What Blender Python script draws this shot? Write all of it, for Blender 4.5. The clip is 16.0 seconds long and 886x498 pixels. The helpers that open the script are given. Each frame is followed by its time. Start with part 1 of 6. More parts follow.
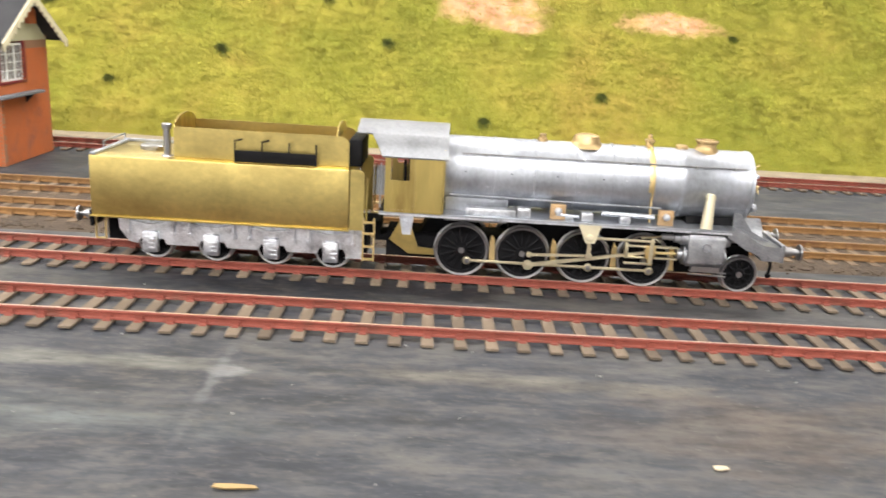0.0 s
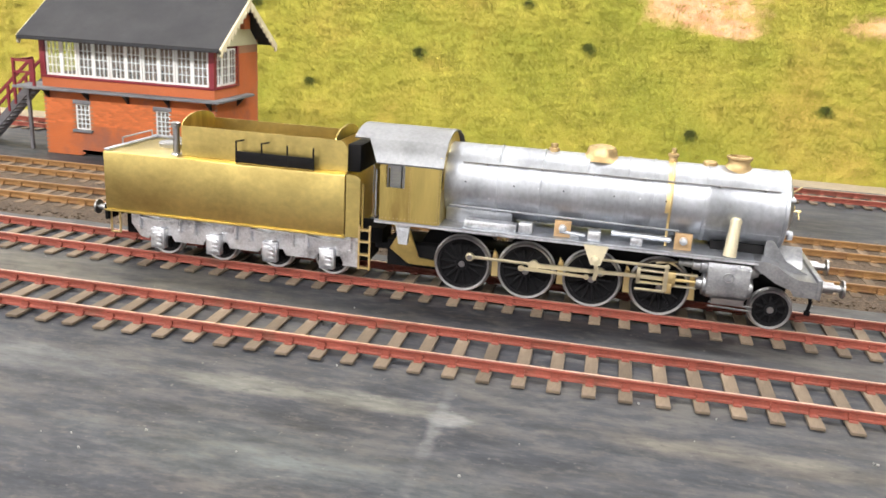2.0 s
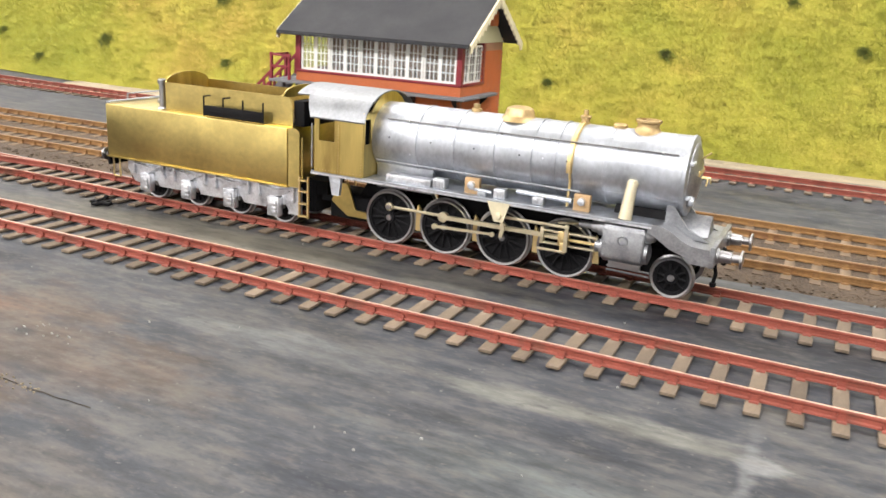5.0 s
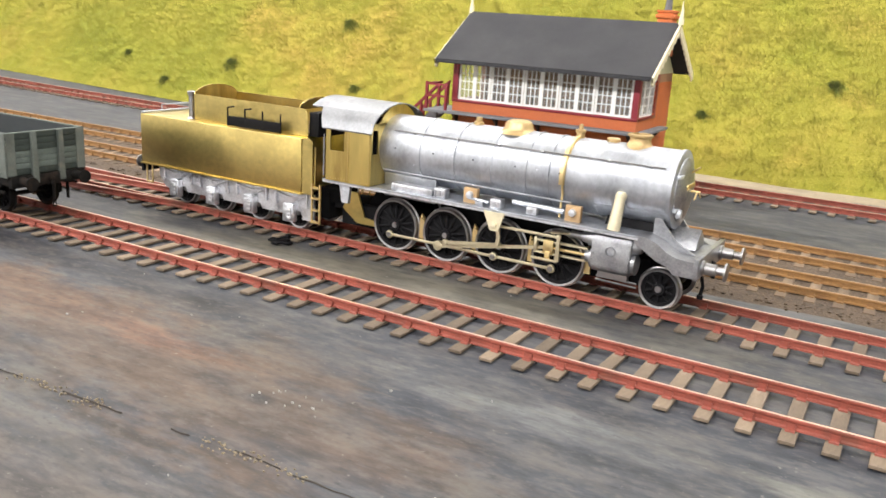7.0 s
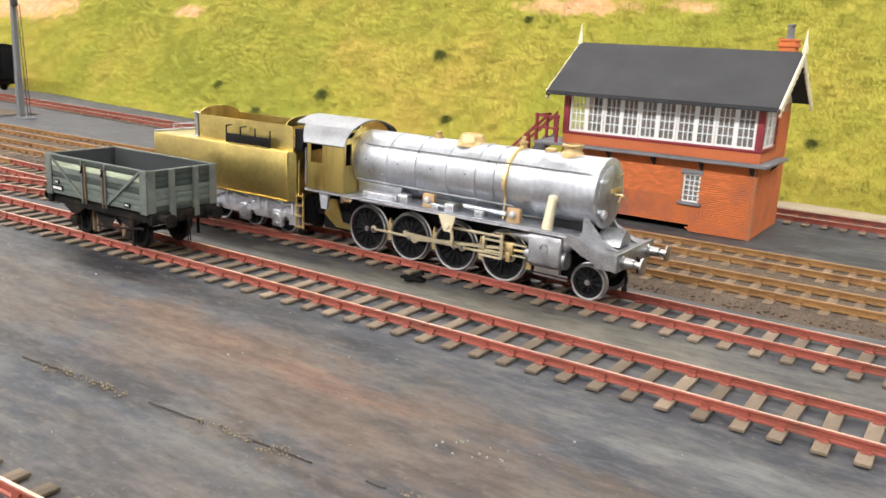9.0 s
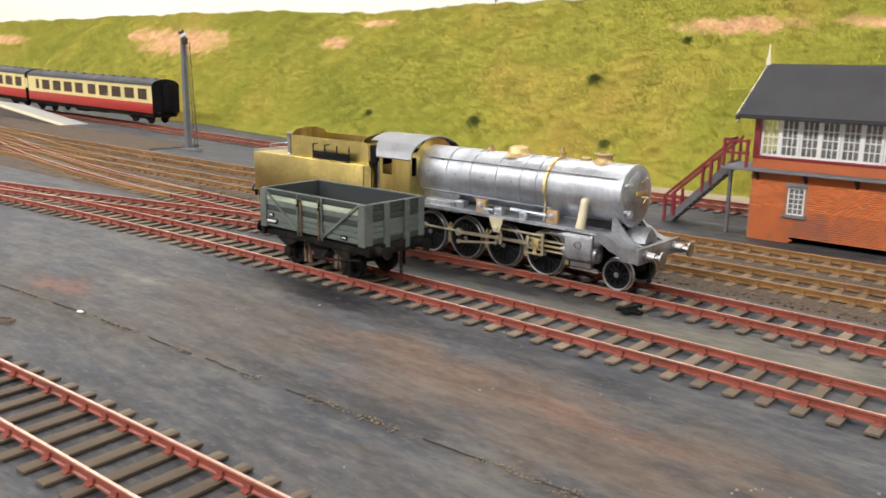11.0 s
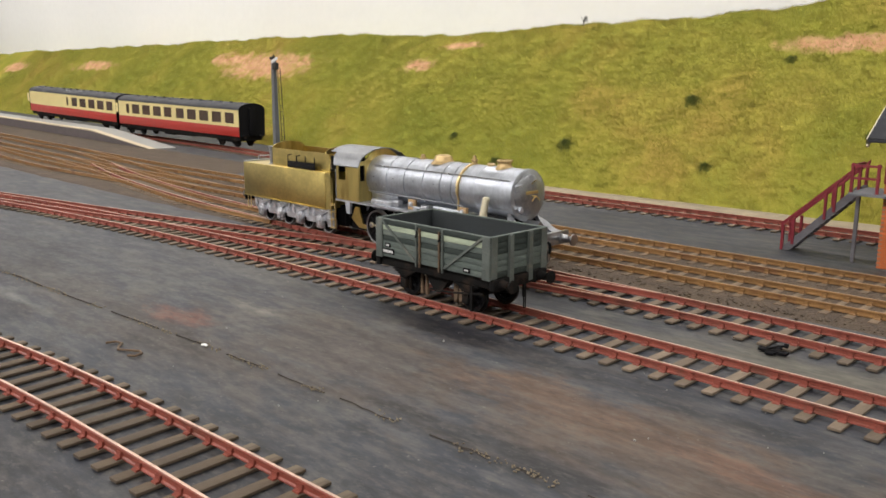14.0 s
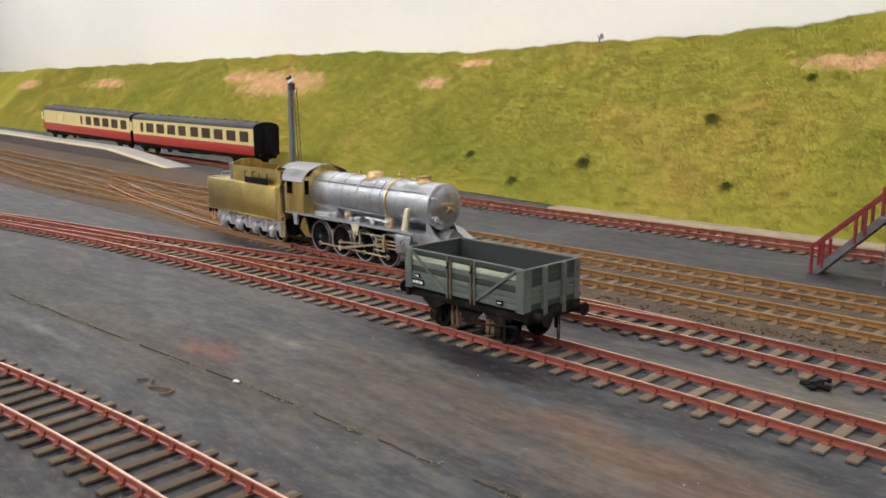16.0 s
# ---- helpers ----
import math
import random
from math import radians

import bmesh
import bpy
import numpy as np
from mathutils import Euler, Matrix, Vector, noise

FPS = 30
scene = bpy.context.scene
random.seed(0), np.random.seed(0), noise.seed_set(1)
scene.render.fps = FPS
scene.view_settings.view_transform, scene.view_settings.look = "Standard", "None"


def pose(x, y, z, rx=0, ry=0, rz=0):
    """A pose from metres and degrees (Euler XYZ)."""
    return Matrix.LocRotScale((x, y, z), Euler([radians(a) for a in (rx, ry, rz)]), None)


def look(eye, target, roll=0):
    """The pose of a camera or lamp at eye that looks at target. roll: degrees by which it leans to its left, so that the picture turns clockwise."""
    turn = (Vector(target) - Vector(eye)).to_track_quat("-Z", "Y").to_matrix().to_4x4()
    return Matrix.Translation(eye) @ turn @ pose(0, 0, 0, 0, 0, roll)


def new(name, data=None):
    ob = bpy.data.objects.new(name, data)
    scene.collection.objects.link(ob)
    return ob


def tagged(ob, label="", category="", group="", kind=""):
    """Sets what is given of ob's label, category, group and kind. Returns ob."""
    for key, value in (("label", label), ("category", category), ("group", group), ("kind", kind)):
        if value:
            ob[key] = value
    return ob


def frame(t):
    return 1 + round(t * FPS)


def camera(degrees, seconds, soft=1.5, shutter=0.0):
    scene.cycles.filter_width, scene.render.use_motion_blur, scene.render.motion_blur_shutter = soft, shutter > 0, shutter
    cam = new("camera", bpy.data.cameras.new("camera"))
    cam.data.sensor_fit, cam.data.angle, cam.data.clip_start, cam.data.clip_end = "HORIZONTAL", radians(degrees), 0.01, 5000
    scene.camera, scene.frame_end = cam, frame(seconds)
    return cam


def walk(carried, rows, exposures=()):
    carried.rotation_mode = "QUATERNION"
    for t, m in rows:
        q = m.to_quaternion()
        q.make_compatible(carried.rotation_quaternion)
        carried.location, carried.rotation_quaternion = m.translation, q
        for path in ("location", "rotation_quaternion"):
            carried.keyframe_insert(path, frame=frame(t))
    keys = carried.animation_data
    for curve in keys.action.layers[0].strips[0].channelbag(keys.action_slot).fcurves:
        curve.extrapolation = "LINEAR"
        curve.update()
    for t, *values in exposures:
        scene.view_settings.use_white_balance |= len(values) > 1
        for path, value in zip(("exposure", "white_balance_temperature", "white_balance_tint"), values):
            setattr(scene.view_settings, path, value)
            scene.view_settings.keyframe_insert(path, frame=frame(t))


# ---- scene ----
cam = camera(55.9, 16.0, soft=1.6, shutter=0.3)
PATH = [
    (0, (0.0944, -0.4058, 0.1629), (0.1016, 0.0754, 0.0271), 3.42),
    (0.5, (0.0580, -0.4004, 0.1712), (0.0329, 0.0802, 0.0355), 3.89),
    (1, (0.0556, -0.3867, 0.1657), (0.0120, 0.0915, 0.0263), 4.15),
    (1.5, (0.0544, -0.3740, 0.1703), (-0.0073, 0.1022, 0.0307), 3.72),
    (2, (0.0567, -0.3671, 0.1708), (-0.0315, 0.1036, 0.0271), 3.37),
    (2.5, (0.0636, -0.3640, 0.1687), (-0.0454, 0.1010, 0.0205), 3.52),
    (3, (0.0643, -0.3599, 0.1709), (-0.0653, 0.0992, 0.0211), 3.06),
    (3.5, (0.0508, -0.3598, 0.1725), (-0.0994, 0.0927, 0.0220), 3.14),
    (4, (0.0381, -0.3538, 0.1694), (-0.1368, 0.0923, 0.0267), 3.08),
    (4.2, (0.0361, -0.3517, 0.1625), (-0.1439, 0.0918, 0.0179), 3.04),
    (6.3, (-0.0668, -0.3321, 0.1501), (-0.2910, 0.0931, 0.0123), 3.37),
    (6.5, (-0.0746, -0.3335, 0.1497), (-0.3016, 0.0908, 0.0140), 3.33),
    (7, (-0.0958, -0.3391, 0.1529), (-0.3305, 0.0815, 0.0189), 3.52),
    (7.5, (-0.1064, -0.3442, 0.1568), (-0.3469, 0.0749, 0.0284), 3.41),
    (8, (-0.1229, -0.3507, 0.1552), (-0.3686, 0.0659, 0.0282), 3.37),
    (8.2, (-0.1309, -0.3535, 0.1533), (-0.3794, 0.0613, 0.0260), 3.29),
    (10.3, (-0.1758, -0.3735, 0.1633), (-0.4732, 0.0133, 0.0538), 1.64),
    (10.5, (-0.1866, -0.3824, 0.1624), (-0.4890, 0.0004, 0.0529), 1.53),
    (11, (-0.2063, -0.3979, 0.1611), (-0.5238, -0.0283, 0.0492), 0.81),
    (11.5, (-0.2292, -0.4015, 0.1632), (-0.5581, -0.0418, 0.0514), 0.66),
    (12, (-0.2414, -0.4018, 0.1673), (-0.5740, -0.0449, 0.0576), 0.80),
    (12.5, (-0.2572, -0.4104, 0.1654), (-0.5970, -0.0597, 0.0577), 0.63),
    (13, (-0.2529, -0.4102, 0.1671), (-0.5979, -0.0642, 0.0608), 0.50),
    (13.5, (-0.2524, -0.4118, 0.1675), (-0.5987, -0.0661, 0.0648), 0.37),
    (14, (-0.2510, -0.4105, 0.1662), (-0.5978, -0.0650, 0.0647), 0.13),
    (14.5, (-0.2543, -0.4094, 0.1685), (-0.6009, -0.0635, 0.0674), -0.01),
    (15, (-0.2582, -0.4100, 0.1725), (-0.6049, -0.0636, 0.0733), -0.04),
    (15.5, (-0.2641, -0.4132, 0.1773), (-0.6129, -0.0681, 0.0815), -0.13),
    (16, (-0.2693, -0.4155, 0.1785), (-0.6203, -0.0723, 0.0836), -0.29),
]
walk(cam, [(t, look(eye, target, roll)) for t, eye, target, roll in PATH],
     exposures=[(0.0, 0.40), (4.2, 0.40), (8.2, 0.42), (10.4, -0.03), (12.0, -0.23), (13.5, -0.51), (16.0, -0.56)])

# ---------------------------------------------------------------- light
world = bpy.data.worlds.new("world")
scene.world = world
world.use_nodes = True
world.node_tree.nodes["Background"].inputs[0].default_value = (0.9, 0.95, 1.0, 1)
world.node_tree.nodes["Background"].inputs[1].default_value = 0.05


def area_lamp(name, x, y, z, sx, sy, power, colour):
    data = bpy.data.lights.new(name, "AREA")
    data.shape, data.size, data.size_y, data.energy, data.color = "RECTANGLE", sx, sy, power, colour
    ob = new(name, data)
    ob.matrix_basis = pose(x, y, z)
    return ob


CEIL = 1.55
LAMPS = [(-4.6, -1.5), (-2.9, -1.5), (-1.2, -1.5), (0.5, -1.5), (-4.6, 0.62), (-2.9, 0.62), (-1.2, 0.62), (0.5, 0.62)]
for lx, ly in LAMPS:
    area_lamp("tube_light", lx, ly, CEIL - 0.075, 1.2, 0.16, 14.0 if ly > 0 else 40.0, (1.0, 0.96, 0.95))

# ---------------------------------------------------------------- materials


def mat(name, rough=0.6, metal=0.0):
    m = bpy.data.materials.new(name)
    m.use_nodes = True
    nt = m.node_tree
    b = nt.nodes["Principled BSDF"]
    b.inputs["Roughness"].default_value, b.inputs["Metallic"].default_value = rough, metal
    return m, nt, b


def node(nt, kind, **kw):
    n = nt.nodes.new(kind)
    for k, v in kw.items():
        n.inputs[k.replace("_", " ")].default_value = v
    return n


def coords(nt, scale=(1, 1, 1), obj=True):
    c = nt.nodes.new("ShaderNodeTexCoord")
    m = nt.nodes.new("ShaderNodeMapping")
    m.inputs["Scale"].default_value = scale
    nt.links.new(c.outputs["Object" if obj else "Generated"], m.inputs["Vector"])
    return m.outputs["Vector"]


def world_coords(nt, scale=(1, 1, 1)):
    g = nt.nodes.new("ShaderNodeNewGeometry")
    m = nt.nodes.new("ShaderNodeMapping")
    m.inputs["Scale"].default_value = scale
    nt.links.new(g.outputs["Position"], m.inputs["Vector"])
    return m.outputs["Vector"]


def noise_tex(nt, vec, scale, detail=4.0, rough=0.55):
    n = nt.nodes.new("ShaderNodeTexNoise")
    n.inputs["Scale"].default_value, n.inputs["Detail"].default_value, n.inputs["Roughness"].default_value = scale, detail, rough
    nt.links.new(vec, n.inputs["Vector"])
    return n.outputs["Fac"]


def ramp(nt, fac, stops):
    r = nt.nodes.new("ShaderNodeValToRGB")
    while len(r.color_ramp.elements) < len(stops):
        r.color_ramp.elements.new(0.5)
    for e, (p, c) in zip(r.color_ramp.elements, stops):
        e.position, e.color = p, (*c, 1) if len(c) == 3 else c
    nt.links.new(fac, r.inputs["Fac"])
    return r.outputs["Color"]


def mix(nt, fac, a, b, mode="MIX"):
    m = nt.nodes.new("ShaderNodeMix")
    m.data_type, m.blend_type = "RGBA", mode
    for sock, v in ((m.inputs[0], fac), (m.inputs[6], a), (m.inputs[7], b)):
        if isinstance(v, (float, int)):
            sock.default_value = v
        elif isinstance(v, tuple):
            sock.default_value = (*v, 1)
        else:
            nt.links.new(v, sock)
    return m.outputs[2]


def bump(nt, b, height, strength, distance):
    n = nt.nodes.new("ShaderNodeBump")
    n.inputs["Strength"].default_value, n.inputs["Distance"].default_value = strength, distance
    nt.links.new(height, n.inputs["Height"])
    nt.links.new(n.outputs["Normal"], b.inputs["Normal"])


def rand_value(nt, lo, hi):
    o = nt.nodes.new("ShaderNodeObjectInfo")
    m = nt.nodes.new("ShaderNodeMapRange")
    m.inputs["To Min"].default_value, m.inputs["To Max"].default_value = lo, hi
    nt.links.new(o.outputs["Random"], m.inputs["Value"])
    return m.outputs["Result"]


def paint(name, colour, rough=0.6, metal=0.0, vary=0.25, scale=60.0, fine=600.0, relief=0.15, grime=None, by_object=0.0, stretch=(1, 1, 1)):
    """A worn surface: colour with soft blotches, fine grain and a little relief."""
    m, nt, b = mat(name, rough, metal)
    v = coords(nt, stretch)
    big, small = noise_tex(nt, v, scale), noise_tex(nt, v, fine, 3.0)
    dark = tuple(c * (1 - vary) for c in colour)
    light = tuple(min(1, c * (1 + vary)) for c in colour)
    col = ramp(nt, big, [(0.3, dark), (0.7, light)])
    col = mix(nt, 0.35, col, ramp(nt, small, [(0.35, dark), (0.65, light)]))
    if grime:
        spots = noise_tex(nt, v, scale * 0.6, 6.0, 0.7)
        col = mix(nt, ramp(nt, spots, [(0.52, (0, 0, 0)), (0.68, (1, 1, 1))]), col, grime)
    if by_object:
        tone = nt.nodes.new("ShaderNodeHueSaturation")
        nt.links.new(rand_value(nt, 1 - by_object, 1 + by_object), tone.inputs["Value"])
        nt.links.new(col, tone.inputs["Color"])
        col = tone.outputs["Color"]
    nt.links.new(col, b.inputs["Base Color"])
    r = ramp(nt, big, [(0.3, (rough * 0.85,) * 3), (0.7, (min(1, rough * 1.15),) * 3)])
    nt.links.new(r, b.inputs["Roughness"])
    bump(nt, b, small, relief, 0.0003)
    return m


M_RAILRED = paint("rail red-brown paint", (0.24, 0.058, 0.038), 0.55, vary=0.35, scale=40, fine=900, grime=(0.15, 0.055, 0.035))
M_RAILRUST = paint("rail orange rust paint", (0.245, 0.128, 0.042), 0.65, vary=0.35, scale=40, fine=900, grime=(0.16, 0.07, 0.03))
M_RAILTOP = paint("worn rail head", (0.56, 0.39, 0.30), 0.42, 0.6, vary=0.25, scale=25, fine=500)
M_RUSTTOP = paint("rusty rail head", (0.30, 0.19, 0.105), 0.5, 0.35, vary=0.25, scale=25, fine=500)
M_SLEEPER = paint("weathered sleeper", (0.15, 0.115, 0.08), 0.85, vary=0.3, scale=120, fine=1500, relief=0.4, grime=(0.26, 0.22, 0.17), by_object=0.35, stretch=(1, 0.15, 1))
M_SLEEPER_DARK = paint("dark oiled sleeper", (0.085, 0.062, 0.040), 0.85, vary=0.3, scale=120, fine=1500, relief=0.4, grime=(0.15, 0.12, 0.085), by_object=0.25, stretch=(1, 0.15, 1))
M_SLEEPER_RUST = paint("rusty sleeper", (0.135, 0.095, 0.06), 0.85, vary=0.3, scale=120, fine=1500, relief=0.4, grime=(0.2, 0.15, 0.1), by_object=0.3)
M_BRASS = paint("bare brass sheet", (0.62, 0.495, 0.18), 0.36, 1.0, vary=0.20, scale=17, fine=260, relief=0.02, grime=(0.41, 0.32, 0.115), stretch=(1, 1, 1.3))
M_BRASSCAB = paint("streaked brass sheet", (0.62, 0.48, 0.165), 0.36, 1.0, vary=0.18, scale=75, fine=320, relief=0.02, grime=(0.40, 0.28, 0.09), stretch=(1, 1, 0.16))
# Brass coloured dark for the shade and dark reflections inside the tender bunker.
M_SHADEBRASS = paint("brown brass with shade put in", (0.17, 0.12, 0.045), 0.55, 0.8, vary=0.3, scale=40, fine=400, relief=0.05)
M_BRASSLIGHT = paint("bright brass casting", (0.72, 0.57, 0.29), 0.44, 1.0, vary=0.12, scale=60, fine=500, relief=0.03)
M_STEEL = paint("soldered nickel silver sheet", (0.42, 0.445, 0.485), 0.43, 0.85, vary=0.26, scale=55, fine=420, relief=0.14, grime=(0.27, 0.285, 0.325), stretch=(1, 0.7, 0.7))
M_WHITEMETAL = paint("cast white metal", (0.66, 0.70, 0.76), 0.45, 0.8, vary=0.28, scale=110, fine=900, relief=0.45, grime=(0.34, 0.36, 0.40))
M_ALUROOF = paint("dull aluminium sheet", (0.27, 0.28, 0.295), 0.5, 0.6, vary=0.22, scale=60, fine=500, relief=0.15, grime=(0.20, 0.20, 0.215))
M_BRIGHTCAST = paint("bright filed casting", (0.70, 0.72, 0.76), 0.36, 0.85, vary=0.28, scale=130, fine=900, relief=0.5, grime=(0.26, 0.27, 0.30))
M_DULLBRASS = paint("dull brown brass", (0.50, 0.37, 0.19), 0.5, 1.0, vary=0.2, scale=90, fine=700, relief=0.05)
M_CAST = paint("grey cast metal", (0.33, 0.34, 0.36), 0.38, 0.85, vary=0.3, scale=110, fine=900, relief=0.35, grime=(0.19, 0.20, 0.22))
M_CREAMBRASS = paint("pale etched brass", (0.70, 0.64, 0.46), 0.5, 0.5, vary=0.1, scale=60, fine=500, relief=0.05)
M_DARKMETAL = paint("chemically blackened metal", (0.007, 0.007, 0.008), 0.6, 0.0, vary=0.3, scale=90, fine=900)
M_TYRE = paint("turned steel tyre", (0.36, 0.36, 0.37), 0.34, 1.0, vary=0.1, scale=90, fine=700)
M_NICKEL = paint("nickel silver rod", (0.70, 0.64, 0.46), 0.45, 1.0, vary=0.12, scale=90, fine=700)
M_COPPER = paint("copper-clad block", (0.46, 0.31, 0.165), 0.5, 0.4, vary=0.2, scale=150, fine=900)
M_BLACK = paint("black paint", (0.007, 0.007, 0.008), 0.85, vary=0.3, scale=60, fine=900)
M_ROOF = paint("dark slate grey card", (0.026, 0.027, 0.031), 0.85, vary=0.18, scale=30, fine=700, relief=0.1)
M_WHITE = paint("white paint", (0.78, 0.78, 0.76), 0.5, vary=0.05, scale=60, fine=700)
M_CREAMPAINT = paint("cream paint", (0.76, 0.70, 0.50), 0.55, vary=0.06, scale=60, fine=700)
M_MAROON = paint("maroon paint", (0.21, 0.018, 0.03), 0.5, vary=0.15, scale=60, fine=700)
M_STONE = paint("grey stone", (0.17, 0.175, 0.19), 0.8, vary=0.2, scale=80, fine=900, relief=0.3)
M_WOODGREY = paint("grey weathered timber", (0.13, 0.125, 0.135), 0.8, vary=0.3, scale=60, fine=900, relief=0.3, stretch=(0.3, 1, 1))
M_MORTAR = paint("brick mortar", (0.36, 0.20, 0.12), 0.9, vary=0.2, scale=60, fine=900)
M_BRICK = paint("orange-red brick", (0.60, 0.165, 0.05), 0.85, vary=0.16, scale=35, fine=900, relief=0.3, by_object=0.16, grime=(0.36, 0.13, 0.075))
M_COACHRED = paint("crimson coach paint", (0.42, 0.030, 0.022), 0.4, vary=0.08, scale=30, fine=500)
M_COACHCREAM = paint("cream coach paint", (0.78, 0.66, 0.30), 0.4, vary=0.06, scale=30, fine=500)
M_COACHROOF = paint("dark grey coach roof", (0.030, 0.031, 0.037), 0.65, vary=0.15, scale=30, fine=500)
M_PLATFORM = paint("pale grey platform surface", (0.33, 0.33, 0.31), 0.9, vary=0.12, scale=20, fine=500)
M_COPING = paint("cream platform edge", (0.58, 0.49, 0.34), 0.85, vary=0.1, scale=20, fine=500)
M_PLATWALL = paint("dark brick platform wall", (0.12, 0.10, 0.10), 0.9, vary=0.3, scale=40, fine=700)
M_CONCRETE = paint("grey concrete post", (0.14, 0.15, 0.16), 0.8, vary=0.15, scale=40, fine=700)
M_PLANK = [paint("grey-green wagon plank", (0.092, 0.115, 0.102), 0.75, vary=0.38, scale=60, fine=900, relief=0.5, grime=(0.175, 0.20, 0.17), stretch=(0.25, 1, 1)),
           paint("dark green wagon plank", (0.024, 0.034, 0.029), 0.75, vary=0.35, scale=45, fine=900, relief=0.4, grime=(0.07, 0.082, 0.068), stretch=(0.25, 1, 1)),
           paint("pale green wagon plank", (0.40, 0.46, 0.33), 0.75, vary=0.22, scale=60, fine=900, relief=0.5, grime=(0.22, 0.26, 0.20), stretch=(0.25, 1, 1))]
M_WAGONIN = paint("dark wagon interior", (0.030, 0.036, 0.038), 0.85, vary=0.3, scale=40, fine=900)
M_STRAP = paint("weathered wagon ironwork", (0.095, 0.11, 0.098), 0.7, vary=0.35, scale=90, fine=900, grime=(0.17, 0.16, 0.13))
M_RUSTIRON = paint("rusty brown ironwork", (0.13, 0.085, 0.05), 0.8, vary=0.35, scale=120, fine=900)
M_SOLEBAR = paint("grimy black underframe", (0.009, 0.0085, 0.008), 0.8, vary=0.35, scale=90, fine=900, grime=(0.032, 0.022, 0.016))
for dark in (M_DARKMETAL, M_BLACK, M_SOLEBAR):
    dark.node_tree.nodes["Principled BSDF"].inputs["Specular IOR Level"].default_value = 0.12
M_WALL = paint("white painted wall", (0.88, 0.88, 0.87), 0.9, vary=0.03, scale=2.0, fine=40.0, relief=0.02)
M_FLOORING = paint("grey hall floor", (0.42, 0.40, 0.37), 0.7, vary=0.1, scale=3.0, fine=60.0, relief=0.02)
M_LAMPWHITE = paint("white lamp housing", (0.8, 0.8, 0.8), 0.5, vary=0.03)


def glass_material():
    m, nt, b = mat("window glazing", 0.06)
    b.inputs["Base Color"].default_value = (0.8, 0.84, 0.84, 1)
    b.inputs["Transmission Weight"].default_value = 0.9
    b.inputs["IOR"].default_value = 1.3
    return m


M_GLASS = glass_material()


def glow_material():
    m, nt, b = mat("tube glow", 0.5)
    b.inputs["Emission Color"].default_value = (1.0, 0.95, 0.87, 1)
    b.inputs["Emission Strength"].default_value = 6.0
    return m


M_GLOW = glow_material()


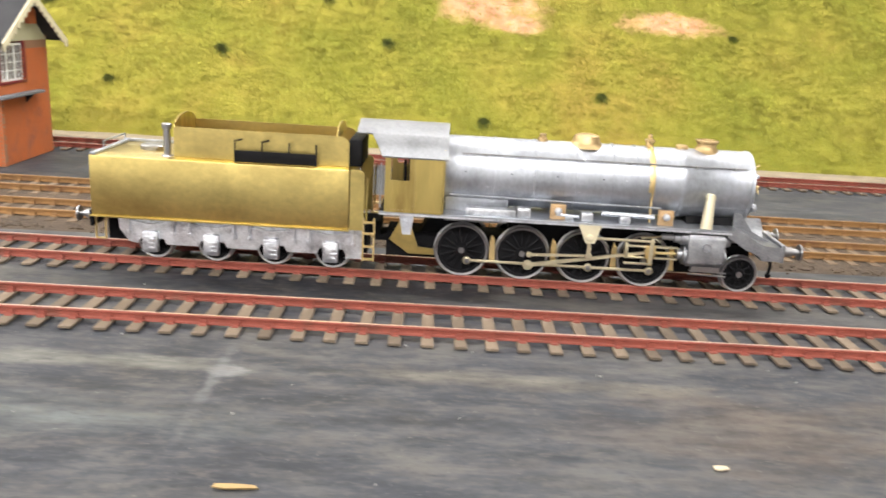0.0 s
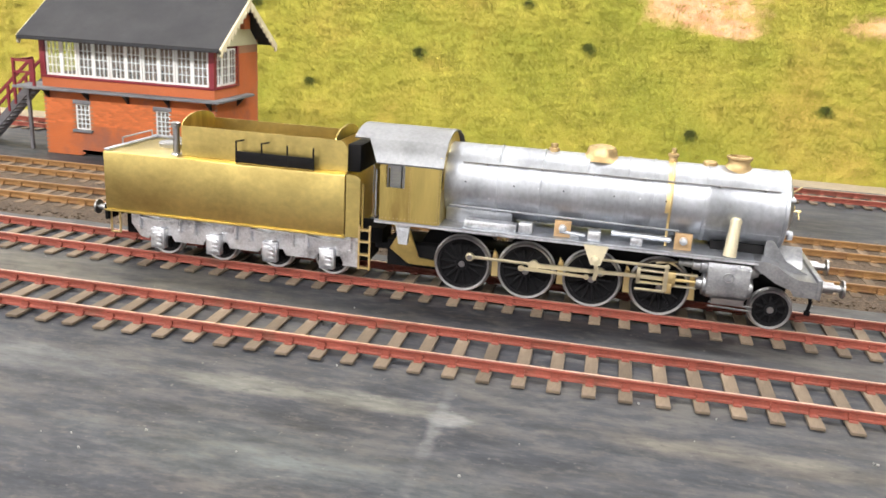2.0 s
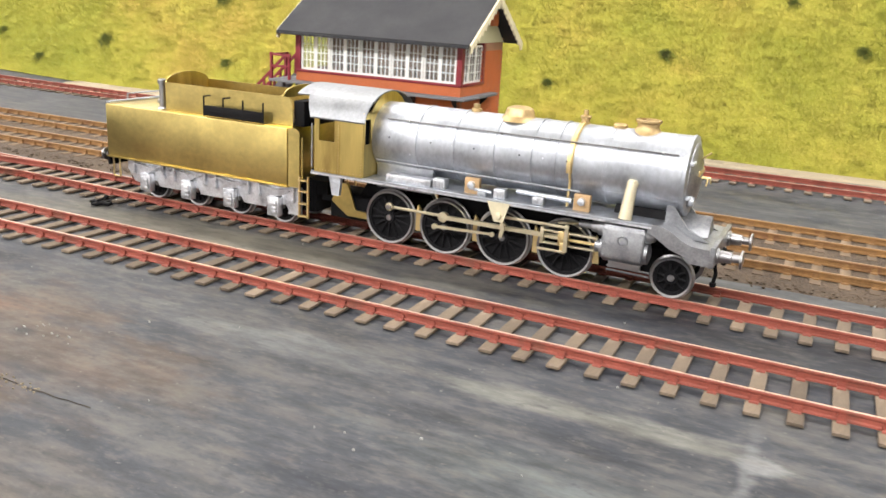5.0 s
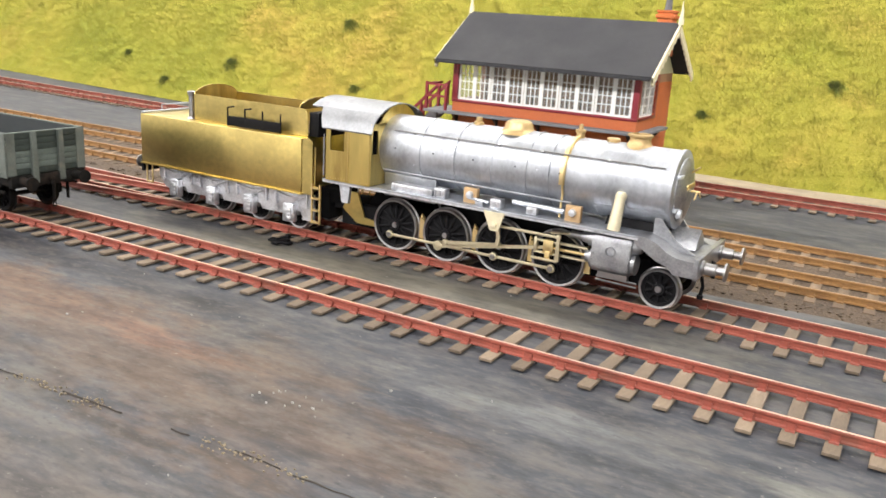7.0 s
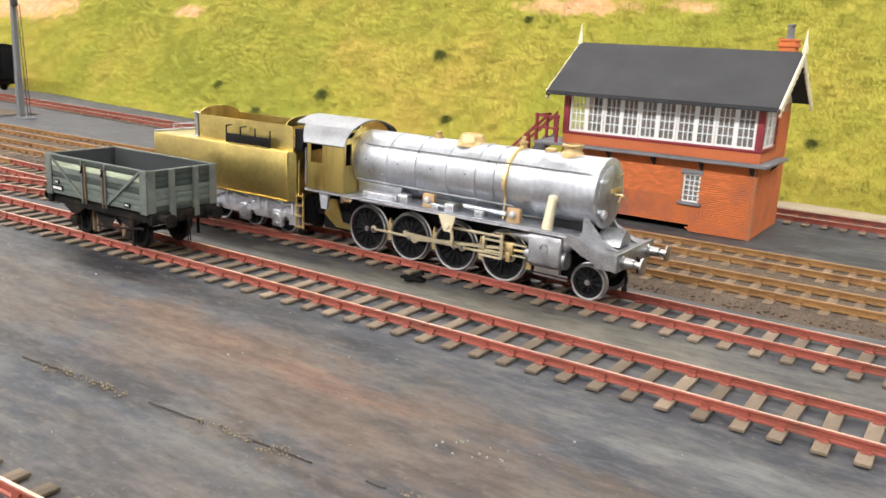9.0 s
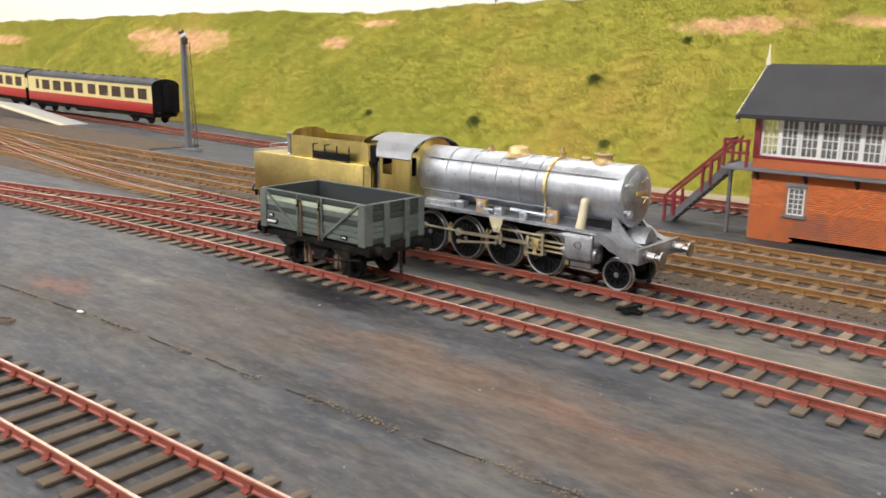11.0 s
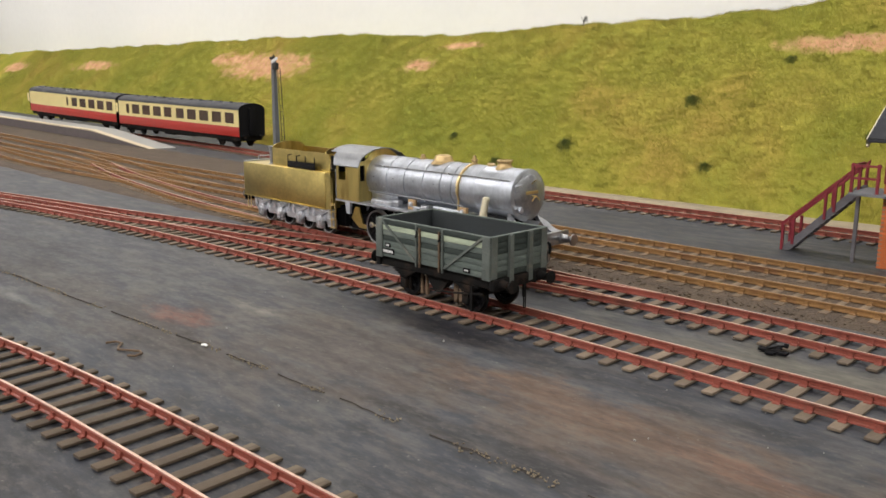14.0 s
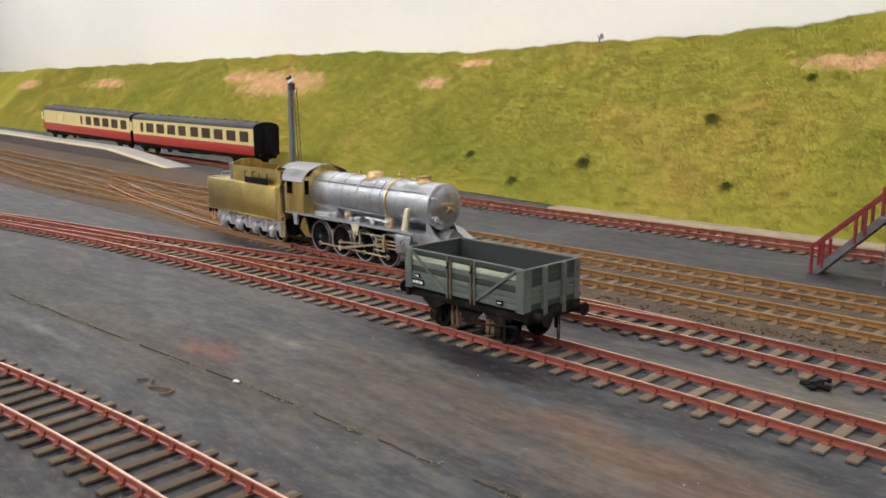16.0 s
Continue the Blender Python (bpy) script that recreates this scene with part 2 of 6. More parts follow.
STAINS_AND_SHADE = [  # x, y, half length, half width in metres, colour, strength
    (-0.80, -0.166, 0.22, 0.010, (0.040, 0.036, 0.032), 0.7), (-0.45, -0.150, 0.20, 0.010, (0.034, 0.032, 0.032), 0.7), (-0.93, -0.205, 0.10, 0.008, (0.22, 0.215, 0.20), 0.6), (-0.30, -0.20, 0.20, 0.045, (0.10, 0.082, 0.066), 0.6),
    (-0.36, 0.064, 0.26, 0.03, (0.16, 0.15, 0.115), 0.7), (0.30, 0.064, 0.25, 0.03, (0.085, 0.085, 0.085), 0.7), (-0.25, 0.155, 0.8, 0.024, (0.095, 0.10, 0.105), 0.65), (-0.05, -0.10, 0.10, 0.022, (0.12, 0.135, 0.135), 0.65),
    # Dark marks near x -0.60, y -0.03 hold paint stain and painted wagon shadow.
    (0.02, 0.066, 0.13, 0.026, (0.016, 0.019, 0.028), 0.95), (-0.60, -0.03, 0.12, 0.024, (0.016, 0.017, 0.024), 0.9), (-0.80, -0.30, 0.35, 0.05, (0.026, 0.026, 0.03), 0.85), (-0.95, -0.16, 0.16, 0.03, (0.10, 0.085, 0.068), 0.6), (-0.68, -0.075, 0.10, 0.02, (0.125, 0.12, 0.105), 0.6),
    (-1.12, -0.17, 0.30, 0.10, (0.040, 0.040, 0.045), 0.7), (-0.75, -0.17, 0.22, 0.05, (0.062, 0.052, 0.046), 0.7), (-0.45, -0.24, 0.25, 0.06, (0.040, 0.038, 0.040), 0.6), (-0.30, -0.115, 0.13, 0.05, (0.085, 0.058, 0.042), 0.7),
    (-0.42, -0.095, 0.20, 0.065, (0.105, 0.076, 0.056), 0.75), (-0.64, -0.10, 0.18, 0.075, (0.088, 0.07, 0.058), 0.7), (-0.48, -0.078, 0.11, 0.036, (0.135, 0.078, 0.048), 0.6),
    (0.25, -0.085, 0.11, 0.045, (0.105, 0.08, 0.06), 0.6), (-0.787, -0.139, 0.045, 0.016, (0.17, 0.065, 0.042), 0.8), (-0.39, -0.085, 0.06, 0.016, (0.16, 0.085, 0.055), 0.6),
    (0.04, 0.08, 0.13, 0.018, (0.014, 0.016, 0.022), 0.9), (-0.60, -0.027, 0.17, 0.017, (0.020, 0.021, 0.028), 0.85), (-0.45, -0.034, 0.11, 0.015, (0.024, 0.025, 0.032), 0.8),
    (-0.48, -0.141, 0.10, 0.011, (0.022, 0.023, 0.028), 0.85), (-0.62, -0.255, 0.30, 0.035, (0.030, 0.031, 0.036), 0.7), (-0.906, -0.225, 0.07, 0.024, (0.028, 0.028, 0.032), 0.7),
    (-0.309, -0.104, 0.010, 0.006, (0.02, 0.021, 0.027), 0.8), (-0.074, -0.047, 0.10, 0.010, (0.19, 0.19, 0.165), 0.7), (-0.20, -0.05, 0.10, 0.018, (0.135, 0.14, 0.14), 0.7),
    (0.019, 0.095, 0.05, 0.007, (0.16, 0.165, 0.165), 0.7), (-0.88, -0.03, 0.15, 0.03, (0.105, 0.102, 0.098), 0.6), (-0.77, -0.092, 0.045, 0.012, (0.21, 0.19, 0.16), 0.7),
    (-0.739, -0.243, 0.07, 0.006, (0.20, 0.20, 0.20), 0.7), (0.129, -0.048, 0.10, 0.012, (0.17, 0.155, 0.125), 0.6), (-0.955, -0.085, 0.13, 0.03, (0.095, 0.092, 0.088), 0.5),
    (0.0, -0.07, 0.004, 0.058, (0.16, 0.165, 0.17), 0.7), (0.004, -0.051, 0.010, 0.008, (0.22, 0.225, 0.225), 0.9), (-0.15, -0.075, 0.12, 0.012, (0.05, 0.053, 0.06), 0.7), (0.06, -0.09, 0.16, 0.02, (0.058, 0.062, 0.07), 0.6)]


def board_material():
    """Brush-painted baseboard: grey streaks along the tracks, brown, dark and pale stains, painted-in wagon shade, fine
    dust.
    """
    m, nt, b = mat("painted baseboard", 0.6)
    v = world_coords(nt)
    n1 = noise_tex(nt, world_coords(nt, (1.0, 2.8, 1.0)), 7.0, 8.0, 0.66)
    n2 = noise_tex(nt, world_coords(nt, (1.0, 3.2, 1.0)), 26.0, 8.0, 0.68)
    n3 = noise_tex(nt, world_coords(nt, (1.0, 1.7, 1.0)), 13.0, 8.0, 0.7)
    base = ramp(nt, n1, [(0.36, (0.013, 0.016, 0.024)), (0.46, (0.034, 0.040, 0.052)), (0.54, (0.060, 0.066, 0.077)), (0.68, (0.105, 0.103, 0.098))])
    base = mix(nt, 0.45, base, ramp(nt, n2, [(0.36, (0.011, 0.013, 0.018)), (0.5, (0.040, 0.043, 0.051)), (0.62, (0.12, 0.117, 0.11))]))
    warp = noise_tex(nt, world_coords(nt, (1.0, 2.4, 1.0)), 20.0, 8.0, 0.68)
    for x, y, rx, ry, colour, strength in STAINS_AND_SHADE:
        gap = nt.nodes.new("ShaderNodeVectorMath")
        gap.operation = "SUBTRACT"
        nt.links.new(v, gap.inputs[0])
        gap.inputs[1].default_value = (x, y, 0)
        sc = nt.nodes.new("ShaderNodeVectorMath")
        sc.operation = "MULTIPLY"
        nt.links.new(gap.outputs[0], sc.inputs[0])
        sc.inputs[1].default_value = (1 / rx, 1 / ry, 0)
        ln = nt.nodes.new("ShaderNodeVectorMath")
        ln.operation = "LENGTH"
        nt.links.new(sc.outputs[0], ln.inputs[0])
        add = nt.nodes.new("ShaderNodeMath")
        add.operation = "MULTIPLY_ADD"
        nt.links.new(warp, add.inputs[0])
        add.inputs[1].default_value = 2.6
        nt.links.new(ln.outputs["Value"], add.inputs[2])
        rng_node = nt.nodes.new("ShaderNodeMapRange")
        for key, val in (("From Min", 1.65), ("From Max", 2.3), ("To Min", strength), ("To Max", 0.0)):
            rng_node.inputs[key].default_value = val
        nt.links.new(add.outputs[0], rng_node.inputs["Value"])
        shade = tuple(c * 0.8 for c in colour)
        tone = mix(nt, 0.65, shade, ramp(nt, n2, [(0.36, tuple(c * 0.45 for c in shade)), (0.64, tuple(c * 1.75 for c in shade))]))
        base = mix(nt, rng_node.outputs["Result"], base, tone)
    n5 = noise_tex(nt, world_coords(nt, (1.0, 4.0, 1.0)), 17.0, 9.0, 0.72)
    base = mix(nt, ramp(nt, n5, [(0.50, (0, 0, 0)), (0.68, (0.4, 0.4, 0.4))]), base, (0.115, 0.102, 0.086))
    base = mix(nt, ramp(nt, n5, [(0.32, (0.4, 0.4, 0.4)), (0.46, (0, 0, 0))]), base, (0.016, 0.018, 0.024))
    scuff = ramp(nt, n3, [(0.54, (0, 0, 0)), (0.66, (0.5, 0.5, 0.5))])
    base = mix(nt, scuff, base, (0.12, 0.116, 0.105))
    n4 = noise_tex(nt, world_coords(nt, (1.0, 2.2, 1.0)), 95.0, 6.0, 0.72)
    base = mix(nt, ramp(nt, n4, [(0.52, (0, 0, 0)), (0.68, (0.45, 0.45, 0.45))]), base, (0.13, 0.122, 0.105))
    base = mix(nt, ramp(nt, n4, [(0.32, (0.5, 0.5, 0.5)), (0.45, (0, 0, 0))]), base, (0.02, 0.021, 0.026))
    dust = noise_tex(nt, v, 420.0, 2.0, 0.5)
    base = mix(nt, ramp(nt, dust, [(0.70, (0, 0, 0)), (0.78, (0.4, 0.4, 0.4))]), base, (0.25, 0.24, 0.21))
    nt.links.new(base, b.inputs["Base Color"])
    b.inputs["Specular IOR Level"].default_value = 0.32
    nt.links.new(ramp(nt, n1, [(0.3, (0.50,) * 3), (0.7, (0.75,) * 3)]), b.inputs["Roughness"])
    bump(nt, b, n2, 0.2, 0.0006)
    return m


M_BOARD = board_material()


def ballast_material():
    m, nt, b = mat("fine dirty ballast", 0.9)
    v = world_coords(nt)
    n1, n2 = noise_tex(nt, v, 30.0, 5.0), noise_tex(nt, v, 650.0, 2.0)
    c = ramp(nt, n1, [(0.3, (0.045, 0.031, 0.021)), (0.55, (0.098, 0.066, 0.041)), (0.75, (0.16, 0.112, 0.072))])
    c = mix(nt, 0.6, c, ramp(nt, n2, [(0.35, (0.026, 0.02, 0.015)), (0.6, (0.105, 0.075, 0.048)), (0.75, (0.20, 0.15, 0.10))]))
    nt.links.new(c, b.inputs["Base Color"])
    bump(nt, b, n2, 0.9, 0.0012)
    return m


M_BALLAST = ballast_material()


def bank_material():
    """Grass-covered bank with bare patches of reddish earth."""
    m, nt, b = mat("grass matting", 0.95)
    v = world_coords(nt)
    n1, n2, n3 = noise_tex(nt, v, 5.0, 5.0, 0.6), noise_tex(nt, v, 60.0, 5.0, 0.65), noise_tex(nt, v, 420.0, 2.0)
    c = ramp(nt, n1, [(0.34, (0.155, 0.185, 0.018)), (0.46, (0.25, 0.25, 0.030)), (0.56, (0.345, 0.295, 0.045)), (0.68, (0.42, 0.265, 0.060))])
    c = mix(nt, 0.35, c, ramp(nt, n2, [(0.3, (0.14, 0.165, 0.016)), (0.5, (0.26, 0.25, 0.032)), (0.72, (0.42, 0.365, 0.07))]))
    c = mix(nt, 0.2, c, ramp(nt, n3, [(0.35, (0.17, 0.18, 0.032)), (0.65, (0.33, 0.30, 0.085))]))
    total = None
    for cx, cz, rx, rz in PATCHES:
        gap = nt.nodes.new("ShaderNodeVectorMath")
        gap.operation = "SUBTRACT"
        nt.links.new(v, gap.inputs[0])
        gap.inputs[1].default_value = (cx, 0, cz)
        sc = nt.nodes.new("ShaderNodeVectorMath")
        sc.operation = "MULTIPLY"
        nt.links.new(gap.outputs[0], sc.inputs[0])
        sc.inputs[1].default_value = (1 / rx, 0, 1 / rz)
        ln = nt.nodes.new("ShaderNodeVectorMath")
        ln.operation = "LENGTH"
        nt.links.new(sc.outputs[0], ln.inputs[0])
        if total is None:
            total = ln.outputs["Value"]
        else:
            mn = nt.nodes.new("ShaderNodeMath")
            mn.operation = "MINIMUM"
            nt.links.new(total, mn.inputs[0])
            nt.links.new(ln.outputs["Value"], mn.inputs[1])
            total = mn.outputs[0]
    wob = nt.nodes.new("ShaderNodeMath")
    wob.operation = "MULTIPLY_ADD"
    nt.links.new(noise_tex(nt, v, 26.0, 5.0, 0.65), wob.inputs[0])
    wob.inputs[1].default_value = 2.2
    wob.inputs[2].default_value = -1.1
    add = nt.nodes.new("ShaderNodeMath")
    nt.links.new(total, add.inputs[0])
    nt.links.new(wob.outputs[0], add.inputs[1])
    bare = ramp(nt, add.outputs[0], [(0.45, (1, 1, 1)), (1.15, (0, 0, 0))])
    earth = ramp(nt, n2, [(0.3, (0.42, 0.21, 0.10)), (0.7, (0.68, 0.42, 0.24))])
    c = mix(nt, bare, c, earth)
    nt.links.new(c, b.inputs["Base Color"])
    b.inputs["Specular IOR Level"].default_value = 0.1
    bump(nt, b, n3, 0.3, 0.0012)
    return m


# bare earth patches: along the track, height, half sizes
PATCHES = [(0.15, 0.182, 0.085, 0.042), (0.19, 0.155, 0.05, 0.018), (0.40, 0.165, 0.07, 0.016), (-0.70, 0.21, 0.10, 0.014), (-2.25, 0.193, 0.24, 0.040), (-1.60, 0.19, 0.06, 0.018),
           (-2.45, 0.212, 0.15, 0.022), (-1.5, 0.228, 0.08, 0.01), (-3.4, 0.2, 0.2, 0.02), (-4.2, 0.2, 0.14, 0.025), (-0.52, 0.215, 0.05, 0.014)]
M_BANK = bank_material()


def soft_normal(nt, b):
    """Fine fibres shade like the slope that they cover."""
    up = nt.nodes.new("ShaderNodeCombineXYZ")
    for k, v in enumerate((0.0, -0.6, 0.8)):
        up.inputs[k].default_value = v
    nt.links.new(up.outputs[0], b.inputs["Normal"])


def blade_material():
    m, nt, b = mat("static grass fibre", 0.8)
    g = nt.nodes.new("ShaderNodeNewGeometry")
    v = world_coords(nt)
    broad = ramp(nt, noise_tex(nt, v, 5.5, 6.0, 0.62), [(0.35, (0.225, 0.255, 0.024)), (0.45, (0.375, 0.355, 0.042)), (0.55, (0.525, 0.43, 0.066)), (0.66, (0.60, 0.365, 0.085))])
    own = ramp(nt, g.outputs["Random Per Island"], [(0.0, (0.25, 0.285, 0.028)), (0.5, (0.46, 0.44, 0.055)), (1.0, (0.78, 0.68, 0.22))])
    tuft = ramp(nt, noise_tex(nt, v, 42.0, 5.0, 0.62), [(0.34, (0.22, 0.25, 0.026)), (0.5, (0.42, 0.405, 0.045)), (0.66, (0.63, 0.545, 0.10))])
    col = mix(nt, 0.38, mix(nt, 0.5, broad, tuft), own)
    nt.links.new(col, b.inputs["Base Color"])
    b.inputs["Specular IOR Level"].default_value = 0.15
    soft_normal(nt, b)
    return m


M_BLADE = blade_material()
M_BUSH = paint("dark green scrub", (0.20, 0.245, 0.03), 0.9, vary=0.3, scale=90, fine=900)
soft_normal(M_BUSH.node_tree, M_BUSH.node_tree.nodes["Principled BSDF"])
M_TWIG = paint("dark twig", (0.035, 0.03, 0.026), 0.85, vary=0.3, scale=90, fine=900)

# ---------------------------------------------------------------- mesh helpers (millimetres)
K = 0.001


def add_box(bm, x0, x1, y0, y1, z0, z1, bev=0.0):
    vs = [bm.verts.new((x * K, y * K, z * K)) for x in (x0, x1) for y in (y0, y1) for z in (z0, z1)]
    fs = [bm.faces.new([vs[i] for i in f]) for f in ((0, 1, 3, 2), (4, 6, 7, 5), (0, 4, 5, 1), (2, 3, 7, 6), (0, 2, 6, 4), (1, 5, 7, 3))]
    if bev > 0:
        edges = list({e for f in fs for e in f.edges})
        bmesh.ops.bevel(bm, geom=edges, offset=bev * K, segments=2, affect="EDGES", profile=0.5)
    return vs


def add_lathe(bm, profile, seg=24, axis="z", at=(0, 0, 0), close=True):
    """profile: (radius, height) pairs, turned round an axis through at."""
    rings = []
    for r, h in profile:
        ring = []
        for i in range(seg):
            a = 2 * math.pi * i / seg
            u, w = r * math.cos(a), r * math.sin(a)
            p = {"z": (u, w, h), "y": (u, h, w), "x": (h, u, w)}[axis]
            ring.append(bm.verts.new(((at[0] + p[0]) * K, (at[1] + p[1]) * K, (at[2] + p[2]) * K)))
        rings.append(ring)
    for a, b in zip(rings, rings[1:]):
        for i in range(seg):
            bm.faces.new((a[i], a[(i + 1) % seg], b[(i + 1) % seg], b[i]))
    if close:
        bm.faces.new(rings[0])
        bm.faces.new(rings[-1])


def add_cyl(bm, p, q, r, seg=10, r2=None):
    p, q = Vector(p), Vector(q)
    d = (q - p).normalized()
    u = d.orthogonal().normalized()
    w = d.cross(u)
    ends = []
    for c, rr in ((p, r), (q, r if r2 is None else r2)):
        ends.append([bm.verts.new((c + rr * (math.cos(2 * math.pi * i / seg) * u + math.sin(2 * math.pi * i / seg) * w)) * K) for i in range(seg)])
    for i in range(seg):
        bm.faces.new((ends[0][i], ends[0][(i + 1) % seg], ends[1][(i + 1) % seg], ends[1][i]))
    bm.faces.new(ends[0])
    bm.faces.new(ends[1])


def add_prism(bm, outline, a0, a1, axis="y"):
    """An outline (u, v) pushed along an axis: y -> (u, a, v), x -> (a, u, v), z -> (u, v, a)."""
    def place(u, v, a):
        return {"y": (u, a, v), "x": (a, u, v), "z": (u, v, a)}[axis]
    ra = [bm.verts.new(Vector(place(u, v, a0)) * K) for u, v in outline]
    rb = [bm.verts.new(Vector(place(u, v, a1)) * K) for u, v in outline]
    n = len(outline)
    for i in range(n):
        bm.faces.new((ra[i], ra[(i + 1) % n], rb[(i + 1) % n], rb[i]))
    bm.faces.new(ra)
    bm.faces.new(rb)


def add_tube(bm, pts, r, seg=8):
    for a, b in zip(pts, pts[1:]):
        add_cyl(bm, a, b, r, seg)


def finish(bm, name, material, smooth=True):
    bmesh.ops.recalc_face_normals(bm, faces=bm.faces)
    me = bpy.data.meshes.new(name)
    bm.to_mesh(me)
    bm.free()
    me.materials.append(material)
    if smooth:
        me.shade_smooth()
        me.set_sharp_from_angle(angle=radians(35))
    return me


def part(name, bm, material, parent, label="", at=None):
    ob = new(name, finish(bm, name, material))
    ob.parent = parent
    if at:
        ob.location = Vector(at) * K
    return tagged(ob, label)


def share(name, me, parent, m=None):
    ob = new(name, me)
    ob.parent = parent
    if m is not None:
        ob.matrix_basis = m
    return ob


def thing(name, label, category, group="", kind="", at=(0, 0, 0), rz=0.0):
    ob = new(name)
    ob.empty_display_size = 0.02
    ob.matrix_basis = pose(at[0] * K, at[1] * K, at[2] * K, 0, 0, rz)
    return tagged(ob, label, category, group, kind)


def solid(name, bm, material, label, category, group="", kind=""):
    return tagged(new(name, finish(bm, name, material)), label, category, group, kind)


def rise(x):
    """The ground climbs gently towards the far end of the layout (metres)."""
    d = max(0.0, -x - 1.65)
    return 0.0137 * d * d / (d + 0.12)

# ---------------------------------------------------------------- hall and baseboard
RX0, RX1, RY0, RY1, RZ0, RZ1 = -7000, 3200, -3200, 1150, -1000, CEIL * 1000


def build_hall():
    for nm, bx, material, label in (
            ("wall_north", (RX0 - 100, RX1 + 100, RY1, RY1 + 100, RZ0, RZ1), M_WALL, "plain off-white wall behind the layout"),
            ("wall_south", (RX0 - 100, RX1 + 100, RY0 - 100, RY0, RZ0, RZ1), M_WALL, "plain off-white hall wall"),
            ("wall_west", (RX0 - 100, RX0, RY0, RY1, RZ0, RZ1), M_WALL, "plain off-white hall wall"),
            ("wall_east", (RX1, RX1 + 100, RY0, RY1, RZ0, RZ1), M_WALL, "plain off-white hall wall"),
            ("floor", (RX0 - 100, RX1 + 100, RY0 - 100, RY1 + 100, RZ0 - 100, RZ0), M_FLOORING, "grey hall floor under the layout"),
            ("ceiling", (RX0 - 100, RX1 + 100, RY0 - 100, RY1 + 100, RZ1, RZ1 + 100), M_WALL, "white hall ceiling")):
        bm = bmesh.new()
        add_box(bm, *bx)
        solid(nm, bm, material, label, "wall" if "wall" in nm else nm, kind="structure")
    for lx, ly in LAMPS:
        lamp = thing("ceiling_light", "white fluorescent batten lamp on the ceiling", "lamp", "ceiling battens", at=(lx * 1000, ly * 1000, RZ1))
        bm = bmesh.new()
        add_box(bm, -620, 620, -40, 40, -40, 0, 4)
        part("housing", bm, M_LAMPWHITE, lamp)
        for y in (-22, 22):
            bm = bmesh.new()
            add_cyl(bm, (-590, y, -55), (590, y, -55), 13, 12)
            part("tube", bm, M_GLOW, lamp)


def build_board():
    """One painted board with a shallow joint across it and a worn crack along the yard."""
    xs = sorted(set([round(v, 1) for v in np.arange(-6000, 1301, 60)] + [-3.0, -1.2, 1.2, 3.0]))
    ys = sorted(set([round(v, 1) for v in np.arange(-560, 821, 30)]))
    bm = bmesh.new()
    grid = []
    for x in xs:
        row = []
        for y in ys:
            z = rise(x * K) * 1000
            z += 0.5 * noise.noise(Vector((x * 0.004, y * 0.01, 0.3)))
            row.append(bm.verts.new((x * K, y * K, z * K - 0.0006)))
        grid.append(row)
    for a, b in zip(grid, grid[1:]):
        for j in range(len(ys) - 1):
            bm.faces.new((a[j], b[j], b[j + 1], a[j + 1]))
    board = solid("ground", bm, M_BOARD, "grey-brown brush-painted railway baseboard with stains, streaks and painted wagon shade", "baseboard", kind="structure")
    bm = bmesh.new()
    add_box(bm, -6000, 1300, -580, -561, -95, 4, 2)
    add_box(bm, -6000, 1300, -560, 1100, -90, -60)
    solid("baseboard_frame", bm, M_WOODGREY, "timber frame and front edge of the baseboard", "baseboard", kind="structure")
    for x in (-5600, -3400, -1200, 1000):
        for y in (-500, 1000):
            leg = bmesh.new()
            add_box(leg, x - 25, x + 25, y - 25, y + 25, RZ0, -90)
            solid("table_leg", leg, M_WOODGREY, "square timber leg under the baseboard", "leg", "baseboard legs")
    return board


CREST = [(-6000, 260), (-4500, 268), (-3200, 270), (-2500, 273), (-2000, 268), (-1550, 254), (-1250, 262), (-1000, 260), (-830, 268), (-600, 290), (-300, 308), (100, 320), (600, 330), (1400, 330)]


def bank_foot(x):
    return 597 + 112 * min(1, max(0, (-x - 1050) / 800)) + 5 * noise.noise(Vector((x * 0.012, 3.1, 0)))


def bank_point(x, s):
    """A point on the bank, s from 0 at the foot to 1 at the crest and on to 1.35 behind it (millimetres)."""
    foot = bank_foot(x)
    h = float(np.interp(x, [c[0] for c in CREST], [c[1] for c in CREST])) + 5 * noise.noise(Vector((x * 0.02, 0.7, 0)))
    depth = h * 1.02
    y = foot + depth * s
    prof = min(s, 1.0)
    z = h * (prof ** 0.96) if s <= 1 else h - (s - 1) * 30
    if s > 0.9:
        z -= h * 0.008 * min(1, (s - 0.9) / 0.1)
    z += rise(x * K) * 1000 * (1 - prof)
    lump = noise.fractal(Vector((x * 0.007, y * 0.012, 1.7)), 1.0, 2.0, 4) * 11 + noise.noise(Vector((x * 0.03, y * 0.05, 4))) * 3.5
    return x, y - lump * 0.5 * min(1, s * 4), z + lump * 0.5 * min(1, s * 4)


def bare(x, z):
    """True over the bare earth patches."""
    wob = noise.fractal(Vector((x * 0.026, z * 0.026, 9)), 1.0, 2.0, 4) * 0.35
    return any(math.hypot((x * K - cx) / rx, (z * K - cz) / rz) + wob < 0.92 for cx, cz, rx, rz in PATCHES)


